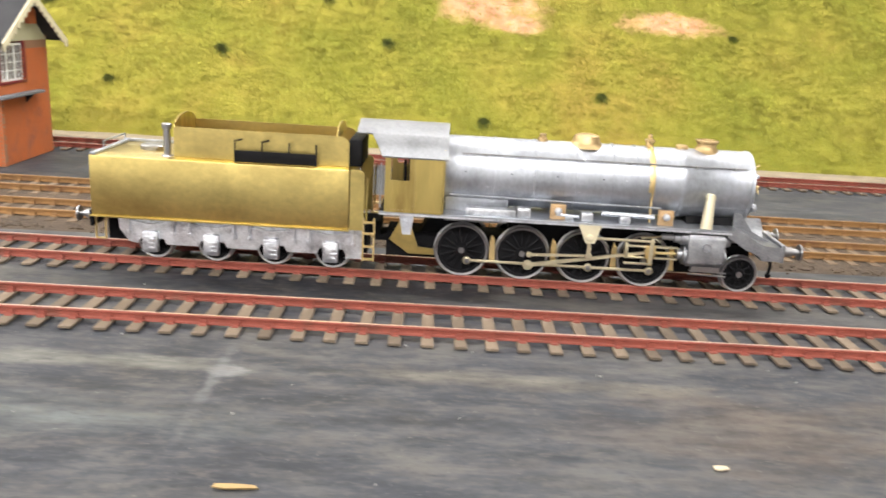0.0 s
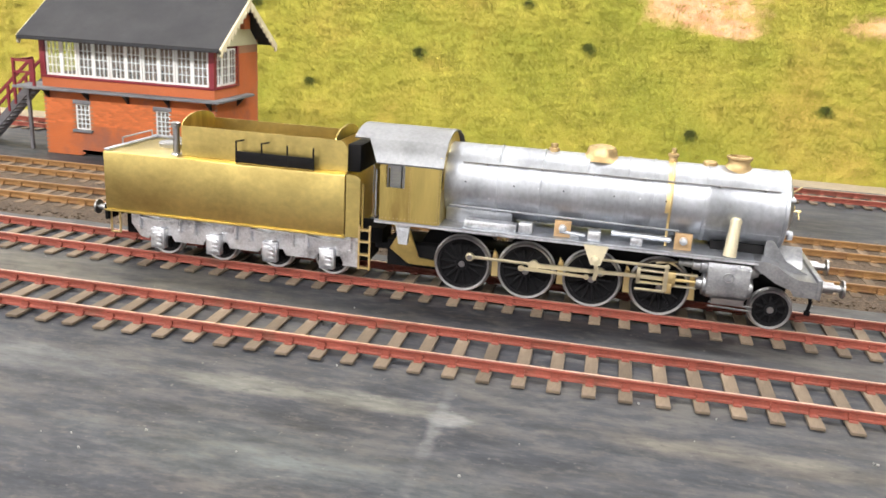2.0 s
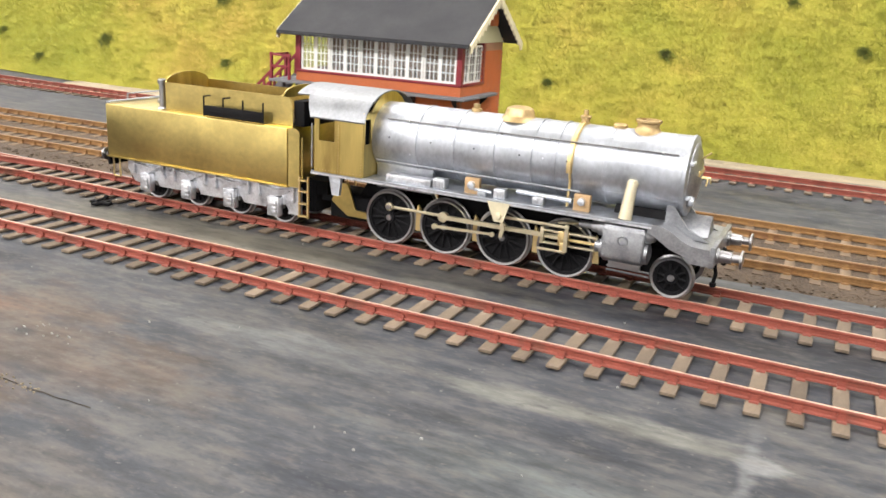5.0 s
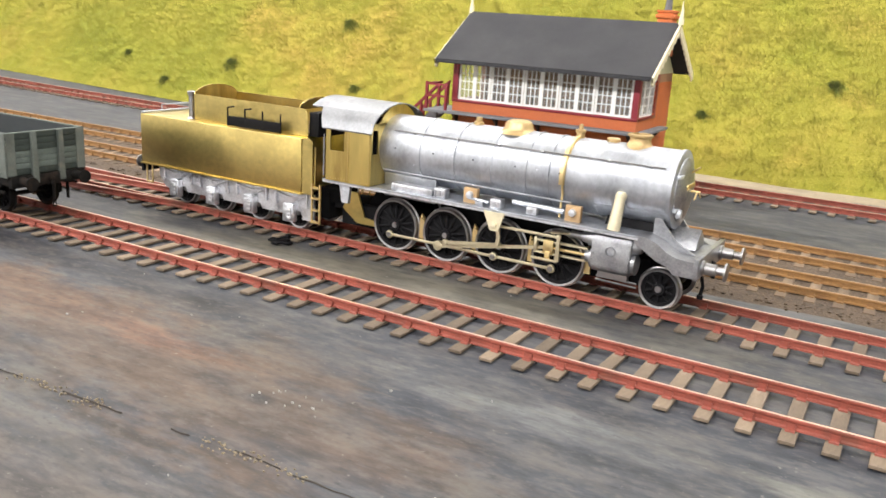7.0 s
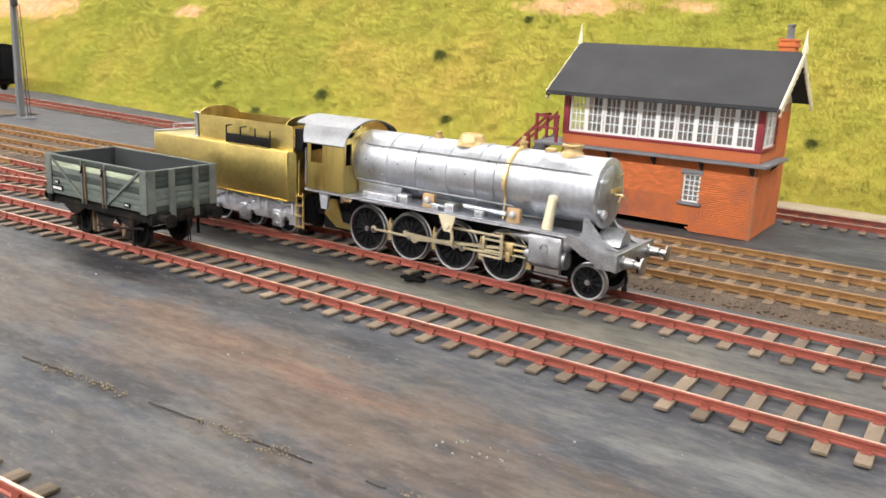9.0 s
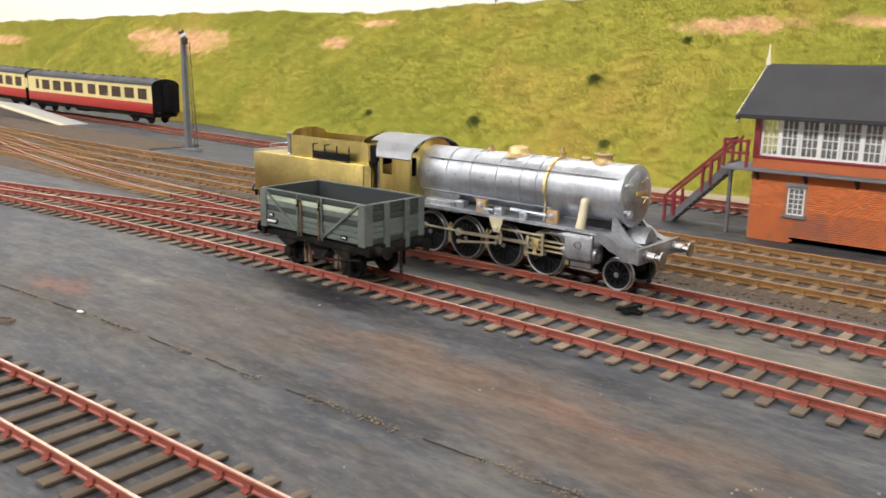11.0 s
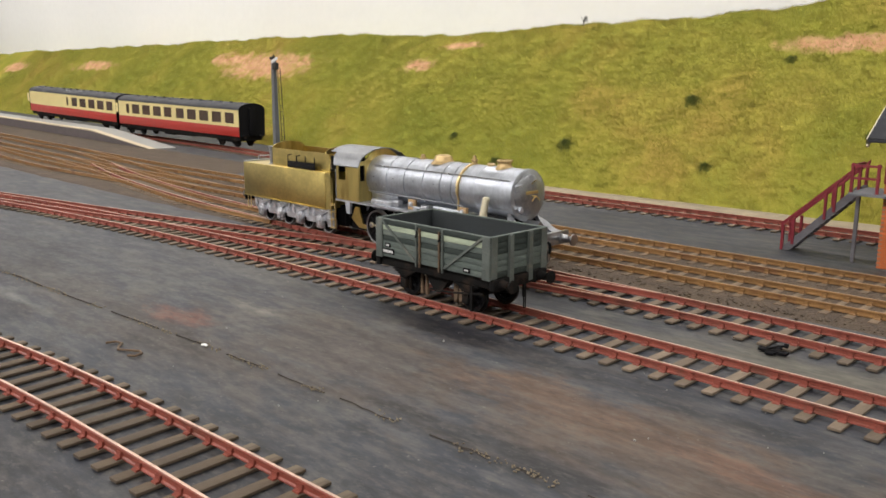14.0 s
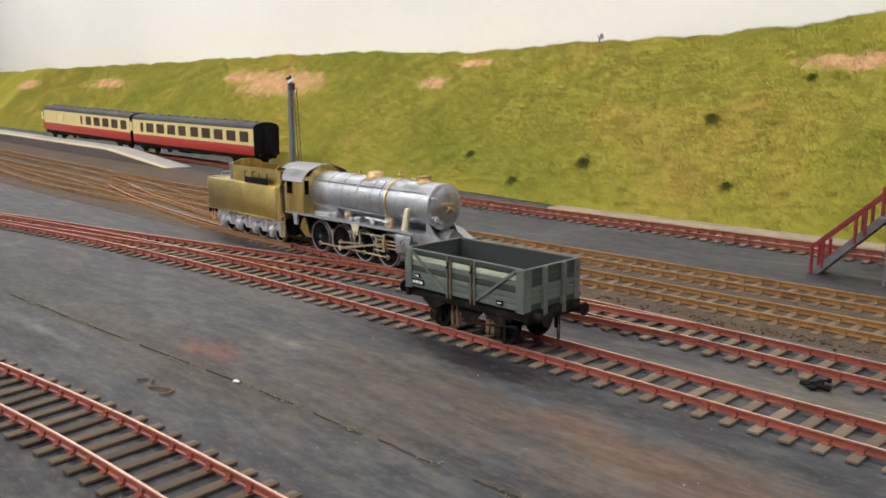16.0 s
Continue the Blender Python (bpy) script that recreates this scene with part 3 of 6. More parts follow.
def build_bank():
    xs = list(np.arange(-6000, -3000, 40)) + list(np.arange(-3000, 1301, 14))
    ss = [0, 0.03] + list(np.arange(0.06, 1.0, 0.045)) + [1.0, 1.05, 1.12, 1.35, 1.7]
    bm = bmesh.new()
    grid = [[bm.verts.new(Vector(bank_point(float(x), float(s))) * K) for s in ss] for x in xs]
    for a, b in zip(grid, grid[1:]):
        for j in range(len(ss) - 1):
            bm.faces.new((a[j], b[j], b[j + 1], a[j + 1]))
    bank = solid("grass_bank", bm, M_BANK, "steep model embankment of yellow-green static grass with bare reddish earth", "embankment", kind="structure")
    rng = random.Random(5)
    roots, tall = [], []
    while len(roots) < 120000:
        x = 1290 - 5490 * rng.random() ** 1.6
        f = rng.random() ** 0.9 * 1.06
        px, py, pz = bank_point(x, f)
        if bare(px, pz) and rng.random() < 0.72:
            continue
        clump = 0.5 + 0.9 * noise.noise(Vector((x * 0.035, f * 9, 2.0))) + 0.35 * noise.noise(Vector((x * 0.11, f * 28, 5.0)))
        roots.append((px, py, pz))
        tall.append(0.74 + 0.42 * min(1.0, max(0.0, clump)))
    # each root carries eight fine fibres that lean together
    gen = np.random.default_rng(5)
    per = 8
    base = np.repeat(np.array(roots), per, 0)
    size = np.repeat(np.array(tall), per)
    n = len(base)
    base += gen.normal(0, 1, (n, 3)) * np.array([4.5, 3.0, 0.3]) - np.array([0, 0, 0.9])
    high = gen.uniform(2.6, 6.4, n) * size
    lean = np.repeat(gen.normal(0, 0.28, (len(roots), 2)), per, 0) + gen.normal(0, 0.22, (n, 2))
    tip = base + np.stack([lean[:, 0] * high, (lean[:, 1] - 0.42) * high, high], 1)
    turn = gen.uniform(0, math.pi, n)
    half = np.stack([np.cos(turn), np.sin(turn) * 0.6, np.zeros(n)], 1) * 0.36
    verts = np.stack([base - half, base + half, tip], 1).reshape(-1, 3) * K
    me = bpy.data.meshes.new("grass")
    me.vertices.add(3 * n)
    me.vertices.foreach_set("co", verts.ravel())
    me.loops.add(3 * n)
    me.loops.foreach_set("vertex_index", np.arange(3 * n))
    me.polygons.add(n)
    me.polygons.foreach_set("loop_start", np.arange(n) * 3)
    me.update(calc_edges=True)
    me.materials.append(M_BLADE)
    tagged(new("grass", me), "yellow-green static grass fibres on the embankment", "grass", kind="stuff")
    return bank


def build_bushes():
    spots = [(-874, 129, 14), (-1049, 60, 15), (-805, 46, 11), (22, 121, 11), (-189, 102, 12), (-1180, 25, 13), (-610, 95, 10), (-430, 150, 11), (300, 70, 11), (-1330, 60, 12),
             (480, 150, 10), (-320, 60, 9), (-760, 190, 10), (150, 35, 10), (-60, 165, 9)]
    rng = random.Random(11)
    for x, z, r in spots:
        h = float(np.interp(x, [c[0] for c in CREST], [c[1] for c in CREST]))
        px, py, pz = bank_point(x, min(0.97, (z / h) ** (1 / 0.96)))
        bm = bmesh.new()
        for _ in range(520):
            a, q = rng.uniform(0, math.tau), abs(rng.gauss(0, 0.6)) * r
            p = Vector((px + math.cos(a) * q, py + math.sin(a) * q * 0.7, pz - 1.5 + math.sin(a) * q * 0.6))
            h = rng.uniform(0.45, 1.0) * r * max(0.35, 1 - q / (1.6 * r))
            side = Vector((math.cos(a * 3), math.sin(a * 3), 0)) * 0.5
            top = p + Vector((rng.gauss(0, 0.35) * h, (rng.gauss(0, 0.3) - 0.4) * h, h))
            bm.faces.new([bm.verts.new(e * K) for e in (p - side, p + side, top)])
        solid("bush", bm, M_BUSH, "small dark green scrub clump on the embankment", "bush", "scrub on the bank")


def build_twig():
    x, y, z = bank_point(-1188, 1.0)
    t = thing("bare_shrub", "tiny dark bare shrub on the crest of the embankment", "shrub", at=(x, y, z - 2))
    bm = bmesh.new()
    add_cyl(bm, (0, 0, 0), (0.5, 0, 9), 0.9, 7, 0.7)
    part("stem", bm, M_TWIG, t)
    for tip in ((8, 0, 17), (-7, 1, 19), (5, -1, 21), (10, 0, 11)):
        bm = bmesh.new()
        add_cyl(bm, (0.4, 0, 8), (tip[0] * 0.5, tip[1], 8 + (tip[2] - 8) * 0.6), 0.7, 6, 0.5)
        add_cyl(bm, (tip[0] * 0.5, tip[1], 8 + (tip[2] - 8) * 0.6), tip, 0.5, 6, 0.15)
        part("branch", bm, M_TWIG, t)
    bm = bmesh.new()
    rng = random.Random(3)
    for _ in range(70):
        p = Vector((5 + rng.gauss(0, 2), rng.gauss(0, 1), 14 + rng.gauss(0, 2)))
        n = Vector((rng.gauss(0, 1), rng.gauss(0, 1), rng.gauss(0, 1))).normalized()
        u = n.orthogonal().normalized() * 0.9
        w = n.cross(u)
        bm.faces.new([bm.verts.new((p + e) * K) for e in (u, w, -u, -w)])
    part("leaves", bm, M_TWIG, t)


# ---------------------------------------------------------------- track
RAIL_H, SLEEPER_T, GAUGE, PITCH = 4.4, 1.5, 32.0, 16.5
RAIL_TOP = 6.4
PROFILE = [(-1.25, 0), (1.25, 0), (1.2, 0.7), (0.5, 1.3), (0.5, 3.0), (1.05, 3.6), (1.05, 4.5), (0.7, 4.9), (-0.7, 4.9), (-1.05, 4.5), (-1.05, 3.6), (-0.5, 3.0), (-0.5, 1.3), (-1.2, 0.7)]


def resample(points, step):
    """Even points with headings along a smooth line through the given ones (millimetres)."""
    pts = np.array(points, float)
    if len(pts) > 2:
        d = np.r_[0, np.cumsum(np.hypot(*np.diff(pts, axis=0).T))]
        fine = np.linspace(0, d[-1], 400)
        dense = np.stack([np.interp(fine, d, pts[:, k]) for k in (0, 1)], 1)
        ker = np.ones(61) / 61
        pad = np.concatenate([dense[:1] + (dense[:1] - dense[1:2]) * np.arange(30, 0, -1)[:, None], dense, dense[-1:] + (dense[-1:] - dense[-2:-1]) * np.arange(1, 31)[:, None]])
        pts = np.stack([np.convolve(pad[:, k], ker, "valid") for k in (0, 1)], 1)
    d = np.r_[0, np.cumsum(np.hypot(*np.diff(pts, axis=0).T))]
    s = np.arange(0, d[-1], step)
    out = np.stack([np.interp(s, d, pts[:, k]) for k in (0, 1)], 1)
    t = np.gradient(out, axis=0)
    t /= np.hypot(*t.T)[:, None]
    return out, t


def sweep_rail(name, line, heads, off, side_mat, parent):
    side = np.stack([-heads[:, 1], heads[:, 0]], 1)
    verts, faces, n = [], [], len(PROFILE)
    for (x, y), (sx, sy) in zip(line, side):
        z0 = rise(x * K) * 1000 + SLEEPER_T
        for u, h in PROFILE:
            verts.append(((x + (off + u) * sx) * K, (y + (off + u) * sy) * K, (z0 + h) * K))
    for i in range(len(line) - 1):
        for j in range(n):
            a, b = i * n + j, i * n + (j + 1) % n
            faces.append((a, b, b + n, a + n))
    faces += [tuple(range(n)), tuple(range((len(line) - 1) * n, len(line) * n))]
    me = bpy.data.meshes.new(name)
    me.from_pydata(verts, [], faces)
    me.materials.append(side_mat)
    me.materials.append(M_RUSTTOP if side_mat is M_RAILRUST else M_RAILTOP)
    idx = [1 if (f < (len(line) - 1) * n and f % n == 7) else 0 for f in range(len(faces))]
    me.polygons.foreach_set("material_index", idx)
    me.update()
    ob = new(name, me)
    ob.parent = parent
    return ob


def sleeper_mesh(material, length=60.0, width=6.4):
    bm = bmesh.new()
    add_box(bm, -width / 2, width / 2, -length / 2, length / 2, 0, SLEEPER_T, 0.2)
    return finish(bm, "sleeper", material)


def chair_bm(bm, off, m=None):
    vs0 = len(bm.verts)
    add_prism(bm, [(-3.6, 0), (3.6, 0), (3.4, 0.7), (1.7, 1.0), (1.5, 3.1), (0.6, 3.2), (-0.6, 3.2), (-1.5, 3.1), (-1.7, 1.0), (-3.4, 0.7)], -1.9, 1.9, "x")


def chair_mesh(material):
    bm = bmesh.new()
    chair_bm(bm, 0)
    return finish(bm, "chair", material)


SLEEPERS = {}


def build_track(label, points, rail_mat, sleeper_mat, near=None, pitch=PITCH, z_extra=0.0, skip=None):
    """Rails and sleepers along a line; sleepers and chairs inside the stretch near=(x0, x1) are single parts, the rest joined."""
    track = thing("railway_track", label, "track", "railway tracks")
    line, heads = resample(points, 12.0)
    for off in (-GAUGE / 2 - 1.25, GAUGE / 2 + 1.25):
        sweep_rail("rail", line, heads, off, rail_mat, track)
    key = (sleeper_mat.name, rail_mat.name)
    if key not in SLEEPERS:
        SLEEPERS[key] = (sleeper_mesh(sleeper_mat), chair_mesh(rail_mat))
    s_me, c_me = SLEEPERS[key]
    pos, hd = resample(points, pitch)
    rng = random.Random(len(points) * 7 + int(points[0][1]))
    rest_s, rest_c = bmesh.new(), bmesh.new()
    for (x, y), (tx, ty) in zip(pos, hd):
        if skip and skip(x, y):
            continue
        ang = math.degrees(math.atan2(ty, tx)) + rng.gauss(0, 0.5)
        z = rise(x * K) * 1000 + z_extra
        m = pose(x * K, y * K, z * K, 0, 0, ang)
        single = near and near[0] <= x <= near[1]
        if single:
            share("sleeper", s_me, track, m)
        else:
            k = len(rest_s.verts)
            add_box(rest_s, -3.2, 3.2, -30, 30, 0, SLEEPER_T)
            rest_s.verts.ensure_lookup_table()
            bmesh.ops.transform(rest_s, matrix=m, verts=rest_s.verts[k:])
        for off in (-GAUGE / 2 - 1.25, GAUGE / 2 + 1.25):
            mc = pose(x * K, y * K, (z + SLEEPER_T) * K, 0, 0, ang) @ pose(0, off * K, 0)
            if single:
                share("chair", c_me, track, mc)
            else:
                k = len(rest_c.verts)
                add_box(rest_c, -1.9, 1.9, -2.6, 2.6, 0, 2.4)
                rest_c.verts.ensure_lookup_table()
                bmesh.ops.transform(rest_c, matrix=mc, verts=rest_c.verts[k:])
    if len(rest_s.verts):
        tagged(part("distant_sleeper", rest_s, sleeper_mat, track), kind="stuff")
        tagged(part("distant_chair", rest_c, rail_mat, track), kind="stuff")
    return track


def t1(x):
    d = max(0.0, -x - 800) * K
    return 16 - 140 * d * d


def t2(x):
    d = max(0.0, -x - 1000) * K
    return 110.5 - 0.015 * x + 150 * d * d


T2_YAW = -0.86
TURN = [(-560, t2(-560)), (-700, 108), (-850, 92), (-1060, 45), (-1250, 2), (-1450, -36), (-1700, -92)]


def strip(name, x0, x1, y0, y1, material, label, lift=0.5):
    bm = bmesh.new()
    xs = np.arange(x0, x1 + 1, 40)
    ys = np.linspace(y0, y1, 9)
    rows = []
    for x in xs:
        row = []
        for j, y in enumerate(ys):
            edge = j in (0, 8)
            wob = 5 * noise.noise(Vector((x * 0.02, y, 0))) + 2.5 * noise.noise(Vector((x * 0.09, y, 0)))
            z = rise(x * K) * 1000 + (-0.9 if edge else lift + 0.35 * noise.noise(Vector((x * 0.06, y * 0.1, 3))))
            row.append(bm.verts.new((x * K, (y + (wob if edge or j in (1, 7) else 0)) * K, z * K)))
        rows.append(row)
    for a, b in zip(rows, rows[1:]):
        for j in range(8):
            bm.faces.new((a[j], b[j], b[j + 1], a[j + 1]))
    return solid(name, bm, material, label, "ballast", kind="structure")


def build_stones():
    """Loose ballast stones lying between the running lines."""
    rng = random.Random(31)
    verts, faces = [], []
    for _ in range(17000):
        x = rng.uniform(-1500, 700)
        y = 166 + 176 * rng.random()
        r = rng.uniform(0.35, 0.85)
        z = rise(x * K) * 1000 + 0.8
        n = len(verts)
        a = rng.uniform(0, 1.6)
        for i in range(4):
            q = r * rng.uniform(0.7, 1.2)
            verts.append(((x + q * math.cos(a + i * 1.571)) * K, (y + q * math.sin(a + i * 1.571)) * K, z * K))
        verts.append(((x + rng.gauss(0, 0.2)) * K, (y + rng.gauss(0, 0.2)) * K, (z + r * rng.uniform(0.6, 1.1)) * K))
        faces.extend([(n + i, n + (i + 1) % 4, n + 4) for i in range(4)])
    me = bpy.data.meshes.new("ballast_stones")
    me.from_pydata(verts, [], faces)
    me.materials.append(M_BALLAST)
    tagged(new("ballast_stones", me), "loose brown ballast stones between the rusty tracks", "ballast", kind="stuff")


def build_tracks():
    build_stones()
    strip("ballast", -5600, 1280, 160, 345, M_BALLAST, "fine dirty brown ballast between the running lines", 0.9)
    strip("ballast", -1050, 1280, 566, 606, M_SANDY, "pale sandy strip along the foot of the bank", 1.2)
    strip("ballast", -5600, -1080, 96, 166, M_BALLAST, "fine dirty brown ballast in the throat of the yard", 0.7)
    strip("ballast", -5600, -1500, 344, 470, M_BALLAST, "fine dirty brown ballast before the platform", 0.8)
    red = "red-brown painted rails in chairs on weathered wooden sleepers"
    rust = "orange rusty rails on brown sleepers in ballast"
    xs = list(range(1250, -800, -100)) + list(range(-800, -3000, -100))
    build_track(red, [(x, t1(x)) for x in xs], M_RAILRED, M_SLEEPER, (-1330, 560))
    build_track(red, [(x, t2(x)) for x in range(1250, -1801, -50)], M_RAILRED, M_SLEEPER, (-1330, 560))
    build_track(red, TURN, M_RAILRED, M_SLEEPER, (-1330, -640), z_extra=0.05, skip=lambda x, y: x > -760 or abs(y - t1(x)) < 14)
    build_track(rust, [(1250, 215), (-900, 215), (-5400, 225)], M_RAILRUST, M_SLEEPER_RUST, (-1100, 500))
    build_track(rust, [(1250, 295), (-900, 295), (-5400, 315)], M_RAILRUST, M_SLEEPER_RUST, (-1100, 500))
    build_track(red, [(1250, 505), (-1000, 505), (-1350, 517), (-1580, 548), (-1720, 574), (-1880, 591), (-2200, 577), (-2600, 556), (-3000, 536), (-5400, 430)], M_RAILRED, M_SLEEPER, (-1300, 400))
    build_track(red, [(-330, -240), (-560, -250), (-700, -259), (-830, -276), (-1000, -305), (-1150, -338)], M_RAILRED, M_SLEEPER_DARK, (-1150, -300))
    # connections in the throat of the yard
    build_track(rust, [(-1050, t2(-1050)), (-1250, 130), (-1500, 165), (-1750, 200), (-1950, 217)], M_RAILRUST, M_SLEEPER_RUST, None, skip=lambda x, y: x > -1250 or x < -1800)
    build_track(rust, [(-1350, 215), (-1550, 230), (-1800, 270), (-2050, 300)], M_RAILRUST, M_SLEEPER_RUST, None, skip=lambda x, y: x > -1550 or x < -1900)
    build_track(rust, [(-1500, t2(-1500)), (-1900, 150), (-2400, 180), (-3200, 190)], M_RAILRUST, M_SLEEPER_RUST, None, skip=lambda x, y: x > -1750)


M_SANDY = paint("pale sandy path", (0.30, 0.25, 0.17), 0.95, vary=0.25, scale=25, fine=600, relief=0.5)

# ---------------------------------------------------------------- locomotive
DRIVERS, DR, DZ = (-53.0, -15.5, 22.0, 59.5), 16.4, 22.8
PONY_X, PONY_R = 119.5, 11.2
THROW = 7.0
BZ, BR = 70.0, 21.0


def wheel_mesh(r, spokes, tag, tyre_mat=None):
    """Tyre, and centre with rim, hub and spokes, turning about y; the outer face looks to -y."""
    tyre = bmesh.new()
    add_lathe(tyre, [(r - 1.4, -1.6), (r - 0.25, -1.9), (r, -1.6), (r + 0.05, 0.9), (r + 0.9, 1.3), (r + 0.9, 1.9), (r - 1.4, 1.9), (r - 1.4, -1.6)], 40, "y", close=False)
    centre = bmesh.new()
    add_lathe(centre, [(r - 1.4, -1.3), (r - 3.2, -1.0), (r - 3.2, 1.4), (r - 1.4, 1.6)], 40, "y", close=False)
    add_lathe(centre, [(0.01, -1.9), (3.4, -1.9), (3.8, -1.2), (3.8, 1.2), (0.01, 1.2)], 20, "y", close=False)
    add_lathe(centre, [(r - 2.2, 0.7), (0.5, 0.7)], 40, "y", close=False)
    spoke = bmesh.new()
    add_cyl(spoke, (3, -0.2, 0), (r - 2.6, -0.1, 0), 0.95, 6, 0.7)
    return finish(tyre, tag + "_tyre", tyre_mat or M_TYRE), finish(centre, tag + "_centre", M_DARKMETAL), finish(spoke, tag + "_spoke", M_DARKMETAL), spokes


def wheel(parent, name, x, y, z, meshes, flip=False, pin=None):
    hub = new(name, meshes[1])
    hub.parent = parent
    hub.matrix_basis = pose(x * K, y * K, z * K)
    t = share("tyre", meshes[0], hub, pose(0, 0, 0, 0, 0, 180) if flip else None)
    for i in range(meshes[3]):
        share("spoke", meshes[2], hub, pose(0, 0, 0, 0, 360.0 * i / meshes[3], 0))
    bm = bmesh.new()
    s = 1 if flip else -1
    add_lathe(bm, [(0.01, s * 2.6), (1.7, s * 2.6), (1.9, s * 2.2), (1.9, s * 1.0)], 14, "y")
    if pin:
        add_lathe(bm, [(0.01, s * 4.6), (1.5, s * 4.6), (1.6, s * 4.0), (1.6, s * 1.0)], 12, "y", at=(pin[0], 0, pin[1]))
    part("axle_end", bm, M_SOLEBAR if name == "wagon_wheel" else M_TYRE, hub)
    return hub


def build_locomotive():
    loco = thing("steam_locomotive", "unpainted 2-8-0 model locomotive in bare brass and grey metal, running backwards", "locomotive")
    p = lambda name, bm, material, label="", parent=None: part(name, bm, material, parent or loco, label)
    # boiler, in three courses
    bm = bmesh.new()
    add_lathe(bm, [(BR - 0.2, -66), (BR, -65), (BR, 77)], 56, "x", at=(0, 0, BZ))
    boiler = p("boiler", bm, M_STEEL, "dull grey metal boiler barrel")
    for x in (-36, -11.5, 13.5, 36, 50):
        bm = bmesh.new()
        add_lathe(bm, [(BR, -0.6), (BR + 0.5, -0.5), (BR + 0.5, 0.5), (BR, 0.6)], 56, "x", at=(x, 0, BZ), close=False)
        p("boiler_band", bm, M_STEEL, "", boiler)
    bm = bmesh.new()
    ring = [((BR + q) * math.sin(a), BZ + (BR + q) * math.cos(a)) for q, aa in ((0.45, np.linspace(-1.75, 1.75, 36)), (-0.2, np.linspace(1.75, -1.75, 36))) for a in aa]
    add_prism(bm, ring, 57.0, 60.4, "x")
    p("brass_band", bm, M_BRASSLIGHT, "yellow brass strap round the boiler", boiler)
    bm = bmesh.new()
    add_lathe(bm, [(BR + 0.2, 77), (BR + 0.45, 77.2), (BR + 0.45, 80), (BR + 0.25, 80.3), (BR + 0.25, 118), (BR + 0.7, 118.3), (BR + 0.7, 120.2), (BR - 0.6, 120.8), (0.01, 120.8)], 56, "x", at=(0, 0, BZ))
    smoke = p("smokebox", bm, M_STEEL, "riveted grey metal smokebox")
    bm = bmesh.new()
    for xx in (78.6, 119.2):
        for i in range(48):
            a = math.tau * i / 48
            add_cyl(bm, (xx, (BR + 0.2) * math.cos(a), BZ + (BR + 0.2) * math.sin(a)), (xx, (BR + 0.85) * math.cos(a), BZ + (BR + 0.85) * math.sin(a)), 0.38, 5)
    for i in range(30):
        add_cyl(bm, (81 + i * 1.28, -(BR + 0.1) * 0.86, BZ - BR * 0.52), (81 + i * 1.28, -(BR + 0.75) * 0.86, BZ - BR * 0.525), 0.36, 5)
    p("rivets", bm, M_STEEL, "", smoke)
    bm = bmesh.new()
    add_lathe(bm, [(17.6, 120.6), (17.4, 121.4), (15, 122.8), (10, 124.2), (4, 125), (0.01, 125.2)], 44, "x", at=(0, 0, BZ))
    door = p("smokebox_door", bm, M_CAST, "dished grey smokebox door")
    bm = bmesh.new()
    add_box(bm, 122.5, 125.2, -7.5, 7.5, BZ + 1.5, BZ + 4.2, 0.3)
    p("number_plate", bm, M_BRASSLIGHT, "plain brass plate", door)
    bm = bmesh.new()
    add_cyl(bm, (124.5, 0, BZ), (130, 0, BZ), 0.7, 8)
    add_cyl(bm, (128.5, 0, BZ), (128.5, -4.5, BZ - 3.5), 0.45, 6)
    add_cyl(bm, (129.5, 0, BZ), (129.5, 4.5, BZ - 3.5), 0.45, 6)
    add_cyl(bm, (124.2, 0, BZ + 10), (128.5, 0, BZ + 13.5), 0.5, 6)
    p("door_handle", bm, M_BRASSLIGHT, "brass door handles", door)
    for z in (-9, 9):
        bm = bmesh.new()
        add_box(bm, 121.0, 123.2, -17.5, 2, BZ + z - 0.9, BZ + z + 0.9, 0.3)
        p("hinge", bm, M_WHITEMETAL, "", door)
    bm = bmesh.new()
    add_lathe(bm, [(0.01, 125), (2.4, 124.9), (2.6, 122.5)], 14, "x", at=(0, -12.8, BZ - 11))
    p("door_clamp", bm, M_WHITEMETAL, "", door)
    for i in range(26):
        x, q = -58 + i * 4.6, 0.12 if i % 4 else -0.3
        if i % 3 == 1:
            bm = bmesh.new()
            add_cyl(bm, (x, -BR * math.cos(q), BZ + BR * math.sin(q)), (x, -(BR + 0.45) * math.cos(q), BZ + (BR + 0.45) * math.sin(q)), 0.5, 6)
            p("boiler_stud", bm, M_DARKMETAL if i % 2 else M_BRIGHTCAST, "", boiler)
    # fittings along the top
    for nm, x, prof, label in (("dome", 20, [(12.0, -2.4), (9.8, -0.4), (8.6, 0.8), (8.2, 3.0), (7.3, 4.6), (5.0, 5.5), (0.01, 5.8)], "low brass steam dome"),
                               ("chimney", 94, [(9.6, -2.4), (7.6, -0.4), (6.2, 1.4), (5.7, 2.6), (5.9, 4.2), (6.9, 4.9), (6.9, 6.0), (5.4, 6.3), (5.0, 3.2), (0.01, 2.8)], "short brass chimney"),
                               ("oil_cap", 79, [(3.8, -0.6), (3.8, 1.6), (3.2, 2.2), (0.01, 2.4)], "round brass cap"),
                               ("clack_valve", 59, [(2.6, -0.6), (2.2, 2.6), (3.0, 3.0), (3.0, 4.4), (1.4, 4.8), (1.2, 7.5), (0.01, 7.8)], "dark brass clack valve"),
                               ("safety_valve", -7, [(3.2, -0.6), (3.0, 1.6), (2.0, 1.9), (2.0, 4.2), (0.01, 4.5)], "small brass safety valve")):
        bm = bmesh.new()
